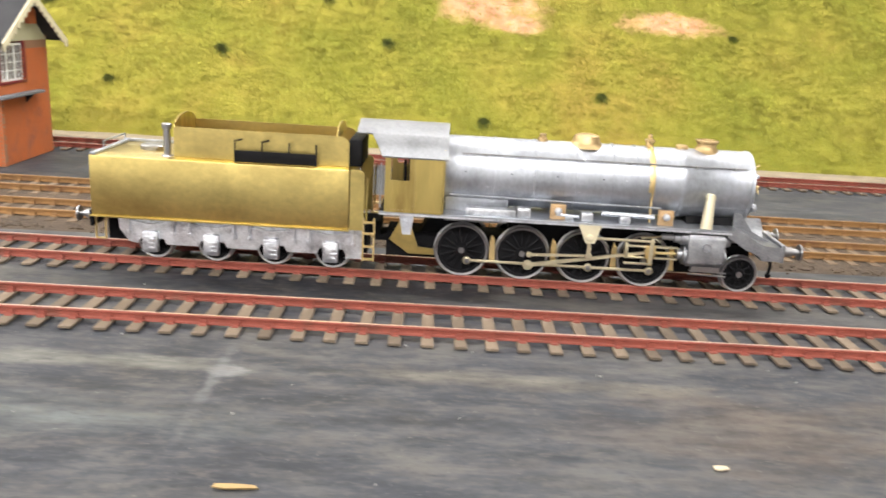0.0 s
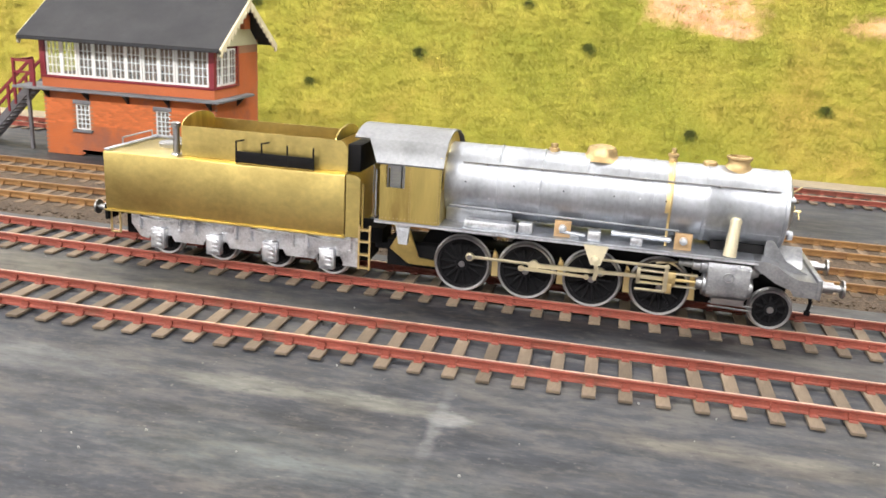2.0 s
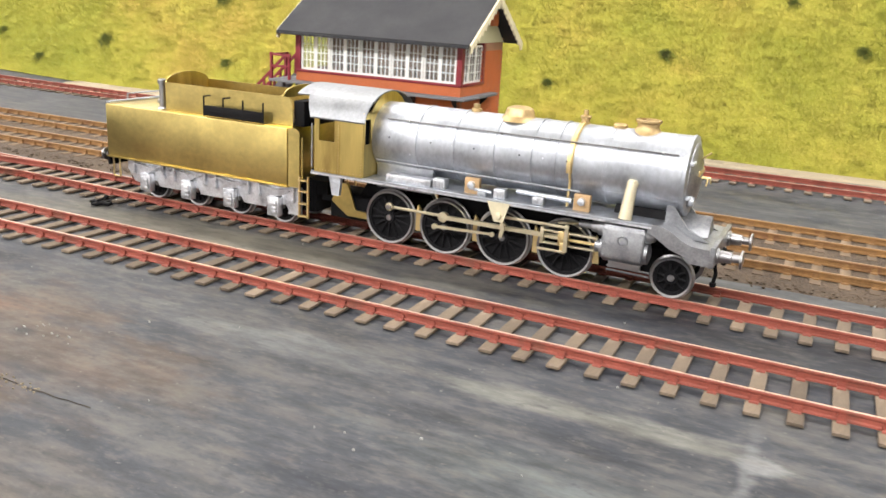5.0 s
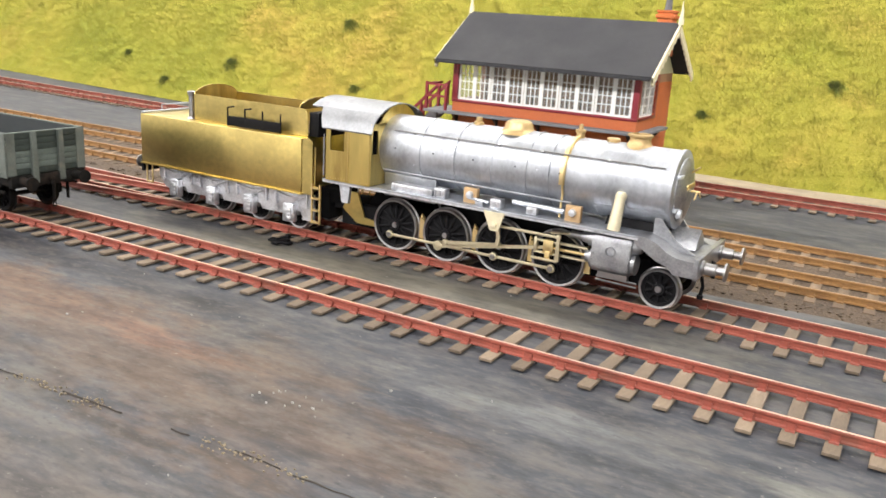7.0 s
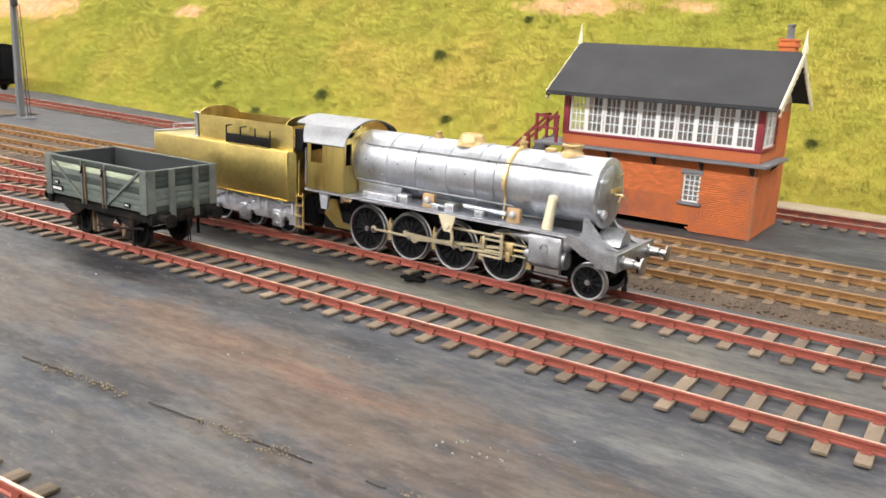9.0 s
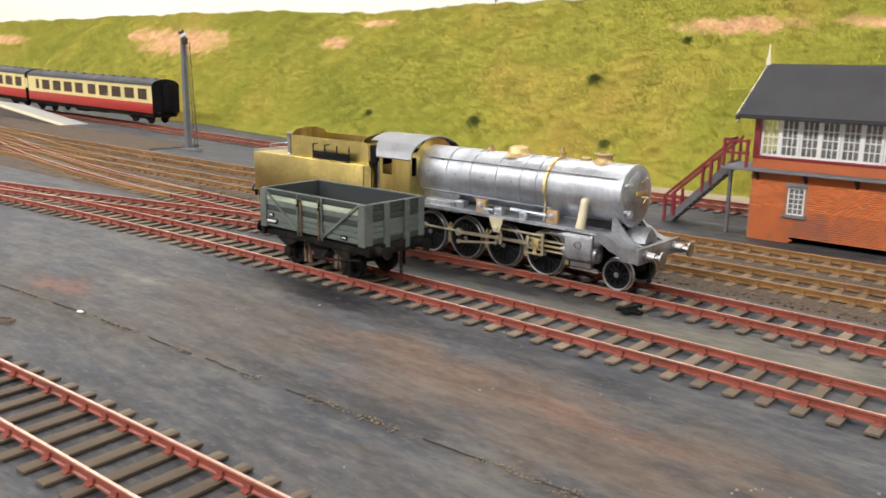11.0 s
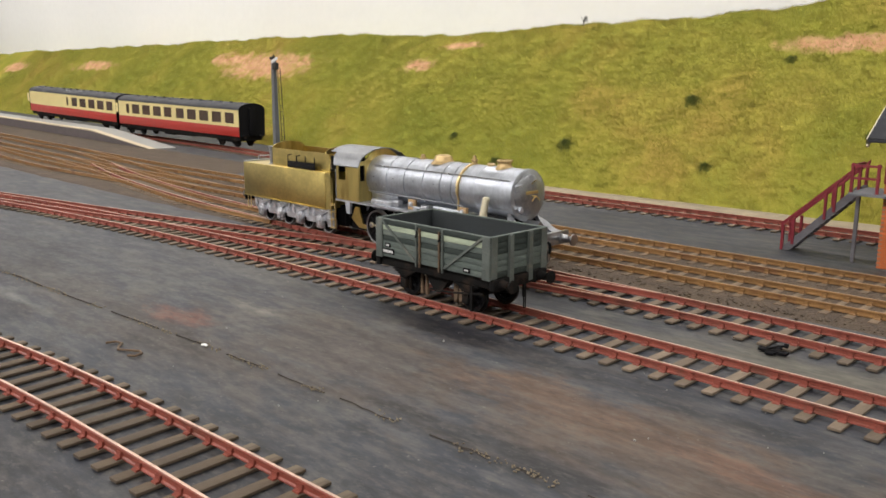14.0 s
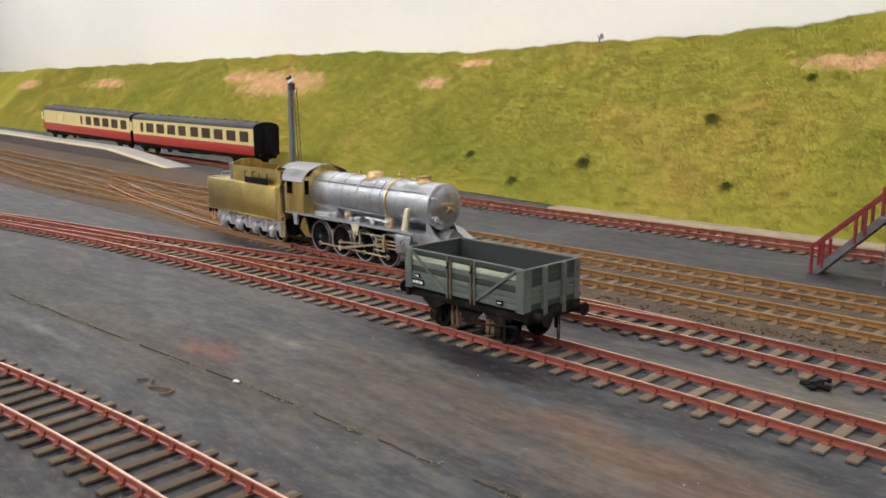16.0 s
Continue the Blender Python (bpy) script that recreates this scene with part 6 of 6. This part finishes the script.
    for x0, x1 in ((BX1 - 3, BX1 - 0.6), (BX0 + 0.6, BX0 + 3)):
        bm = bmesh.new()
        add_prism(bm, [(BY0, 114), (BY1, 114), (ym, zr - 1)], x0, x1, "x")
        p("gable", bm, M_GABLE, "cream gable boarding", roof)
    for x in (BX0 - 13.8, BX1 + 13.2):
        bm = bmesh.new()
        for s in (-1, 1):
            ye = ym + s * ((BY1 - BY0) / 2 + o)
            n = 9
            for i in range(n):
                a, c = i / n, (i + 0.86) / n
                ya, yb = ye + (ym - ye) * a, ye + (ym - ye) * c
                za, zb = ze + (zr - ze) * a, ze + (zr - ze) * c
                add_prism(bm, [(ya, za + 1.2), (yb, zb + 1.2), (yb, zb - 4.5), ((ya + yb) / 2, (za + zb) / 2 - 8.0), (ya, za - 4.5)], x, x + 1.6, "x")
            add_prism(bm, [(ye, ze + 2), (ym, zr + 2), (ym, zr - 3), (ye, ze - 3)], x, x + 1.4, "x")
        p("bargeboard", bm, M_CREAMPAINT, "cream fretted bargeboard", roof)
        bm = bmesh.new()
        add_lathe(bm, [(2.6, 0), (2.4, 4), (1.5, 9), (0.25, 20)], 8, "z", at=(x + 0.8, ym, zr + 1))
        p("finial", bm, M_CREAMPAINT, "white pointed finial", roof)
    bm = bmesh.new()
    add_box(bm, BX0 - 12, BX1 + 12, BY0 - o - 1.2, BY0 - o + 0.8, ze - 1.4, ze + 0.8, 0.3)
    p("gutter", bm, M_ROOF, "", roof)
    bm = bmesh.new()
    cx, cy = BX1 - 3, ym + 16
    add_box(bm, cx - 7, cx + 7, cy - 7, cy + 7, 130, 168, 0.3)
    add_box(bm, cx - 8.5, cx + 8.5, cy - 8.5, cy + 8.5, 163, 166, 0.3)
    add_box(bm, cx - 8, cx + 8, cy - 8, cy + 8, 168, 170, 0.3)
    ch = p("chimney", bm, M_BRICK, "red brick chimney stack")
    bm = bmesh.new()
    add_lathe(bm, [(3.6, 170), (3.2, 172), (2.6, 180), (3.4, 181), (3.4, 182.5), (0.01, 182.5)], 14, "z", at=(cx, cy, 0))
    p("chimney_pot", bm, M_CONCRETE, "grey chimney pot", ch)
    # stairs at the end
    sx, sz = BX0 - 26, 65
    fx = -588
    for y in (BY0 + 22, BY0 + 38):
        bm = bmesh.new()
        add_prism(bm, [(fx, 0), (fx + 9, 0), (sx, sz - 3), (sx, sz + 3), (sx - 4, sz + 3)], y - 1, y + 1, "y")
        p("stringer", bm, M_WOODGREY, "grey timber stair stringer")
    for i in range(13):
        f = (i + 0.7) / 13.5
        bm = bmesh.new()
        x, z = fx + 4 + (sx - fx - 4) * f, sz * f
        add_box(bm, x - 3.4, x + 3.4, BY0 + 23.2, BY0 + 36.8, z - 0.6, z + 0.6)
        p("tread", bm, M_WOODGREY)
    for y in (BY0 + 21, BY0 + 39):
        bm = bmesh.new()
        pts = [fx + 3, fx + 22, fx + 43, sx - 1]
        for x in (fx + 2, fx + 12, fx + 40, fx + 48, sx - 2):
            g = sz * max(0, (x - fx - 4)) / (sx - fx - 4)
            add_box(bm, x - 1.2, x + 1.2, y - 1.2, y + 1.2, max(0, g - 1), g + 25)
        a, c = Vector((fx, y, 24)), Vector((sx, y, sz + 24))
        add_prism(bm, [(fx, 23), (sx, sz + 23), (sx, sz + 26.5), (fx, 26.5)], y - 1, y + 1, "y")
        p("stair_rail", bm, M_MAROON, "maroon timber handrail")
    bm = bmesh.new()
    for x in (sx + 1.5, BX0 - 3):
        add_box(bm, x - 1.2, x + 1.2, BY0 - 9.5, BY0 - 7, 66, 92)
    for z in (78, 89):
        add_box(bm, sx, BX0 - 1, BY0 - 9.3, BY0 - 7.4, z, z + 2)
    add_box(bm, sx, sx + 2.4, BY0 - 8, BY0 + 21, 89, 91)
    p("landing_rail", bm, M_MAROON, "maroon timber landing rail")
    bm = bmesh.new()
    add_box(bm, sx + 1, sx + 4, BY0 + 8, BY0 + 11, 0, 64)
    p("landing_post", bm, M_WOODGREY)
    return b


M_BRICKPANEL = paint("orange painted boarding", (0.50, 0.14, 0.05), 0.75, vary=0.14, scale=35, fine=700, relief=0.15)
M_GABLE = paint("pale green-cream boarding", (0.56, 0.55, 0.37), 0.65, vary=0.08, scale=35, fine=700)


# ---------------------------------------------------------------- distant things
def build_signal():
    s = thing("signal_post", "grey concrete signal post with small arm and ladder", "signal", at=(-1480, 408, rise(-1.48) * 1000))
    bm = bmesh.new()
    add_cyl(bm, (0, 0, 0), (0, 0, 194), 6.6, 4, 4.4)
    part("post", bm, M_CONCRETE, s)
    bm = bmesh.new()
    add_box(bm, -5, 5, -5, 5, 193, 197, 0.5)
    add_lathe(bm, [(2.2, 0), (2.4, 8), (0.4, 12)], 8, "z", at=(0, 0, 189))
    part("cap", bm, M_TWIG, s)
    bm = bmesh.new()
    add_prism(bm, [(2, 186), (20, 192), (19, 197), (2, 191)], -6.2, -5.4, "y")
    arm = part("signal_arm", bm, M_WHITE, s, "small pale signal arm")
    bm = bmesh.new()
    add_box(bm, 3, 12, -5.2, 2, 176, 187, 0.8)
    part("lamp", bm, M_TWIG, s, "dark lamp box")
    for x in (9, 17):
        bm = bmesh.new()
        add_cyl(bm, (x + 8, 2, 0), (x - 2, 2, 180), 0.7, 6)
        part("ladder_rail", bm, M_TWIG, s)
    bm = bmesh.new()
    for i in range(1, 17):
        f = i / 17
        add_cyl(bm, (17 - 10 * f, 2, 180 * f), (25 - 10 * f, 2, 180 * f), 0.5, 5)
    part("rungs", bm, M_TWIG, s)
    bm = bmesh.new()
    add_box(bm, -9, 28, -9, 9, -2, 2.5, 0.5)
    part("base", bm, M_CONCRETE, s)


def build_coach(label, glazed):
    """One passenger coach, origin under its right-hand end on the rail; glazed: how many of its ten bays have windows."""
    c = thing("passenger_coach", label, "coach", "coaches of the train")
    p = lambda name, bm, material, label="", parent=None: part(name, bm, material, parent or c, label)
    L, B = 533, 33.0
    z0, z1, z2 = 24, 45, 82
    bm = bmesh.new()
    add_box(bm, -L, 0, -B, B, z0, z1, 1.2)
    p("lower_panel", bm, M_COACHRED, "crimson lower body")
    n = 10
    k = (L - 20) / n
    for s in (-1, 1):
        bm = bmesh.new()
        ys = sorted((s * (B - 0.4), s * (B - 3)))
        add_box(bm, -L, 0, ys[0], ys[1], z1 + 0.1, z1 + 7)
        add_box(bm, -L, 0, ys[0], ys[1], z2 - 7, z2)
        for i in range(n + 1):
            x = -10 - i * k
            w = (7 if i % 5 else 10) if i < glazed else k * 0.55
            add_box(bm, x - w, x + w, ys[0], ys[1], z1 + 7, z2 - 7)
        p("window_panel", bm, M_COACHCREAM, "cream window band")
        for i in range(glazed):
            x = -10 - (i + 0.5) * k
            bm = bmesh.new()
            add_box(bm, x - k / 2 + 6, x + k / 2 - 6, s * (B - 1.8) - 0.3, s * (B - 1.8) + 0.3, z1 + 6, z2 - 6)
            p("window", bm, M_COACHGLASS)
    bm = bmesh.new()
    add_box(bm, -L + 2, -2, -B + 8, B - 8, z1, z1 + 14)
    add_box(bm, -L + 2, -2, 3, 5, z1, z2)
    p("interior", bm, M_RUSTIRON, "brown interior seats")
    bm = bmesh.new()
    arc = [(math.cos(a) * (B + 0.8), z2 + math.sin(a) * 14) for a in np.linspace(0, math.pi, 19)]
    add_prism(bm, arc, -L - 0.5, 0.5, "x")
    roof = p("roof", bm, M_COACHROOF, "arched dark grey roof")
    for i in range(13):
        bm = bmesh.new()
        add_lathe(bm, [(3.4, 0), (3.4, 2.2), (2.0, 3.2), (0.01, 3.4)], 10, "z", at=(-20 - i * (L - 40) / 12, -9, z2 + 12.6))
        p("ventilator", bm, M_COACHROOF, "", roof)
    bm = bmesh.new()
    add_prism(bm, [(-B, z0), (B, z0)] + arc, 0.1, 1.2, "x")
    add_box(bm, 1.2, 7, -9, 9, z0 + 2, z2 + 4, 1.5)
    p("end", bm, M_BLACK, "black coach end with gangway")
    bm = bmesh.new()
    add_prism(bm, [(-B, z0), (B, z0)] + arc, -L - 1.2, -L - 0.1, "x")
    add_box(bm, -L - 7, -L - 1.2, -9, 9, z0 + 2, z2 + 4, 1.5)
    p("end", bm, M_BLACK, "black coach end with gangway")
    bm = bmesh.new()
    add_box(bm, -L + 3, -3, -29, 29, 15, 26)
    add_box(bm, -L / 2 - 60, -L / 2 - 10, -25, 25, 10, 20, 1)
    add_box(bm, -L / 2 + 15, -L / 2 + 70, -25, 25, 12, 20, 1)
    p("underframe", bm, M_SOLEBAR, "black underframe")
    for x in (-62, -L + 62):
        bm = bmesh.new()
        for y in (-21, 21):
            add_box(bm, x - 42, x + 42, y - 2, y + 2, 10, 19, 1)
        add_box(bm, x - 8, x + 8, -20, 20, 12, 18)
        bogie = p("bogie", bm, M_SOLEBAR)
        for dx in (-30, 30):
            for y in (-16.6, 16.6):
                bm = bmesh.new()
                add_lathe(bm, [(0.01, -2), (12, -2), (12, 2), (0.01, 2)], 20, "y", at=(x + dx, y, 12))
                p("wheel", bm, M_SOLEBAR, "", bogie)
    for s in (0, 1):
        for y in (-20, 20):
            bm = bmesh.new()
            xa, xb = (1, 9) if s == 0 else (-L - 9, -L - 1)
            add_cyl(bm, (xa, y, 24), (xb, y, 24), 3, 12)
            p("buffer", bm, M_SOLEBAR)
    return c


def build_coaches():
    for label, glazed, x, y, z, pitch, yaw in (
            ("crimson and cream passenger coach with dark grey roof at the platform", 10, -1852, 593, 11.0, 1.1, 2.9),
            ("crimson and cream brake coach, windows in one half only", 6, -2400, 566, 22.5, 1.7, 2.9)):
        build_coach(label, glazed).matrix_basis = pose(x * K, y * K, z * K, 0, pitch, yaw)


M_COACHGLASS = paint("dark coach glazing", (0.075, 0.045, 0.03), 0.15, vary=0.3, scale=20, fine=200, relief=0.0)


def build_platform():
    pl = thing("station_platform", "grey station platform with cream edge and end ramp", "platform")
    y0, y1, h = 445, 507, 25
    x_ramp, x_end = -2350, -2035

    def ribbon(ya, yb, zb, name, material, label, thick=None):
        bm = bmesh.new()
        xs = [x_end] + list(np.arange(x_ramp, -5400, -120))
        rows = []
        for i, x in enumerate(xs):
            top = rise(x * K) * 1000 + (h if i else 1.2)
            bot = rise(x * K) * 1000 - 2 if thick is None else top - min(thick, h if i else 1.0)
            sh = 0.004 * (x_end - x)
            rows.append([bm.verts.new((x * K, (yy + sh * 0.9) * K, zz * K)) for yy, zz in ((ya, bot), (ya, top + zb), (yb, top + zb), (yb, bot))])
        for a, b in zip(rows, rows[1:]):
            for j in range(4):
                bm.faces.new((a[j], a[(j + 1) % 4], b[(j + 1) % 4], b[j]))
        bm.faces.new(rows[0])
        bm.faces.new(rows[-1])
        return part(name, bm, material, pl, label)
    ribbon(y0, y0 + 13.5, -3.1, "front_wall", M_PLATWALL, "dark platform wall")
    ribbon(y0 - 1.5, y0 + 14, 0, "edge_coping", M_COPING, "cream coping along the edge", 3.0)
    ribbon(y0 + 14.1, y1, -0.3, "surface", M_PLATFORM, "pale grey platform surface")


M_TAR = paint("dark dirt in a crack", (0.045, 0.038, 0.031), 0.9, vary=0.3, scale=80, fine=900)
M_CRUMB = paint("brown dirt crumbs", (0.20, 0.165, 0.11), 0.9, vary=0.5, scale=150, fine=900, by_object=0.2)


def build_clutter():
    # bent wire offcut lying in the yard
    bm = bmesh.new()
    pts = [(-757, -206), (-755, -200), (-749, -199), (-745, -203), (-739, -206), (-733, -202), (-727, -198), (-722, -199), (-720, -204), (-724, -207)]
    add_tube(bm, [(x, y, 1.1) for x, y in pts], 0.75, 8)
    solid("bent_wire", bm, M_RUSTIRON, "bent brown wire offcut lying on the board", "wire")
    # point levers beside the track
    for x, y in ((-455, 80),):
        lv = thing("point_lever", "small black hand point lever beside the track", "lever", "point levers", at=(x, y, 0))
        bm = bmesh.new()
        add_box(bm, -9, 9, -2.5, 2.5, 0, 1.6, 0.3)
        add_box(bm, -2.5, 2.5, -7, 12, 0, 1.4, 0.3)
        part("base", bm, M_BLACK, lv)
        bm = bmesh.new()
        add_cyl(bm, (-4, 0, 1.5), (8, -3, 6.5), 0.7, 6)
        add_lathe(bm, [(0.01, -1.6), (1.5, -1), (1.5, 1), (0.01, 1.6)], 8, "x", at=(9, -3.2, 6.8))
        part("arm", bm, M_BLACK, lv)
    # small chips and specks
    rng = random.Random(21)
    bm = bmesh.new()
    for i in range(190):
        x, y = (rng.uniform(-950, 420), rng.uniform(-330, 170)) if i > 14 else (rng.uniform(-312, -272), rng.uniform(-106, -90))
        if abs(y - t1(x)) < 20 or abs(y - t2(x)) < 20 or y < -215 and x < -300:
            continue
        r = rng.choice((0.13, 0.18, 0.25, 0.38))
        add_box(bm, x - r, x + r * rng.uniform(0.6, 2), y - r * 0.7, y + r * 0.7, -0.3, 0.35 + r * 0.3)
    tagged(solid("paint_chips", bm, M_PLATFORM, "tiny pale chips and dust scattered on the board", "debris"), kind="stuff")
    for x, y, r, m2, lab in ((31, -148, 8, M_DULLBRASS, "thin brass offcut lying on the board"), (211, -118, 3.0, M_COPING, "small cream card scrap on the board"), (-712, -162, 2.5, M_WHITE, "small white chip beside the crack")):
        bm = bmesh.new()
        add_prism(bm, [(x - r, y - 1.6), (x - r * 0.4, y - 2.4), (x + r, y - 1.2), (x + r * 0.8, y + 0.6), (x - r * 0.2, y + 0.9), (x - r * 0.9, y + 0.4)], 0, 0.6, "z")
        solid("scrap", bm, m2, lab, "scrap")
    # ragged crack with a few crumbs along the yard
    def crack_y(x):
        return float(np.interp(x, (-1080, -870, -712, -500, -278), (-187, -174, -162, -153, -141))) + 2 * noise.noise(Vector((x * 0.03, 1, 0))) + 0.9 * noise.noise(Vector((x * 0.13, 4, 0)))
    bm = bmesh.new()
    xs = np.arange(-1060, -225, 3.0)
    rows = []
    for x in xs:
        w = max(0.04, 0.16 + 0.6 * noise.noise(Vector((x * 0.045, 8, 0))) + rng.uniform(-0.1, 0.1))
        y = crack_y(float(x))
        rows.append([bm.verts.new((x * K, (y + u * w) * K, zz * K)) for u, zz in ((-1, -0.5), (-0.5, 0.22), (0.5, 0.22), (1, -0.5))])
    for k, (p0, p1) in enumerate(zip(rows, rows[1:])):
        if noise.noise(Vector((xs[k] * 0.035, 21, 0))) < -0.08:
            continue
        for j in range(3):
            bm.faces.new((p0[j], p1[j], p1[j + 1], p0[j + 1]))
    solid("crack", bm, M_TAR, "thin dark crack filled with dirt across the board", "crack", kind="structure")
    bm = bmesh.new()
    for i in range(1100):
        x = -1040 + 790 * rng.random()
        if noise.noise(Vector((x * 0.02, 12, 0))) < -0.05:
            continue
        y = crack_y(x) + rng.gauss(0, 1.7)
        r = rng.uniform(0.12, 0.38)
        add_box(bm, x - r, x + r * 1.8, y - r * 0.8, y + r * 0.8, -0.5, r * 0.35)
    solid("crack_crumbs", bm, M_CRUMB, "line of small brown crumbs along a crack in the board", "crumbs", kind="stuff")
    bm = bmesh.new()
    for i in range(900):
        x = rng.uniform(-1200, 700)
        y = 172 + rng.gauss(0, 4) + 5 * noise.noise(Vector((x * 0.015, 5, 0)))
        r = rng.uniform(0.4, 1.1)
        add_box(bm, x - r, x + r, y - r, y + r, -0.4, r * 0.8)
    solid("loose_ballast", bm, M_BALLAST, "dark loose ballast crumbs along the edge", "ballast", kind="stuff")


build_hall()
build_board()
build_bank()
build_bushes()
build_twig()
locomotive, loco_wheels, loco_rods = build_locomotive()
tender, tender_wheels = build_tender()
build_wagon()
build_signal_box()
build_signal()
build_coaches()
build_platform()
build_clutter()
build_tracks()

# ---------------------------------------------------------------- movement
RUN = [(0.0, 166.4), (1.0, 100.6), (2.0, 35.5), (3.0, -29.8), (4.0, -100.7), (4.6, -147), (5.4, -207), (6.3, -275.0), (7.0, -322.6), (8.0, -388.8), (9.2, -471), (10.3, -546.8), (11.0, -595.7), (12.0, -667), (13.0, -739), (14.0, -805.5), (15.0, -870), (16.0, -938)]


def loco_x(t):
    return float(np.interp(t, [r[0] for r in RUN], [r[1] for r in RUN]))


def motions():
    times = [i * 0.2 for i in range(81)]
    body = []
    for t in times:
        x = loco_x(t)
        body.append((t, pose(x * K, t2(x) * K, 0, 0, 0, T2_YAW)))
    walk(locomotive, body)
    walk(tender, body)
    roll = lambda t, r: -(loco_x(t) - 68.0) / r
    for ob, x, y, z, r in loco_wheels + tender_wheels:
        if r == DR:
            rows = [(t, pose(x * K, y * K, z * K, 0, 68 - math.degrees(roll(t, 16.07)) - (90 if y > 0 else 0), 0)) for t in times]
        else:
            rows = [(t, pose(x * K, y * K, z * K, 0, -math.degrees(roll(t, r)), 0)) for t in times]
        walk(ob, rows)
    for kind, ob, s in loco_rods:
        rows = []
        for t in times:
            a = radians(-68) + roll(t, 16.07) + (math.pi / 2 if s > 0 else 0)
            px, pz = THROW * math.cos(a), THROW * math.sin(a)
            gx, gz = DRIVERS[1] + px, DZ + pz
            hz = 29.5
            hx = gx + math.sqrt(75.0 ** 2 - (hz - gz) ** 2)
            if kind == "coupling":
                rows.append((t, pose(px * K, 0, (DZ + pz) * K)))
            elif kind == "connecting":
                rows.append((t, pose(gx * K, 0, gz * K, 0, -math.degrees(math.asin((hz - gz) / 75.0)), 0)))
            elif kind == "crosshead":
                rows.append((t, pose(hx * K, 0, hz * K)))
            else:
                ea = a + 1.35
                ex, ez = gx - px + 4.0 * math.cos(ea), DZ + 4.0 * math.sin(ea)
                lx, lz = 23.0, 25.5
                rows.append((t, pose(ex * K, 0, ez * K, 0, -math.degrees(math.atan2(lz - ez, lx - ex)), 0)))
        walk(ob, rows)


motions()
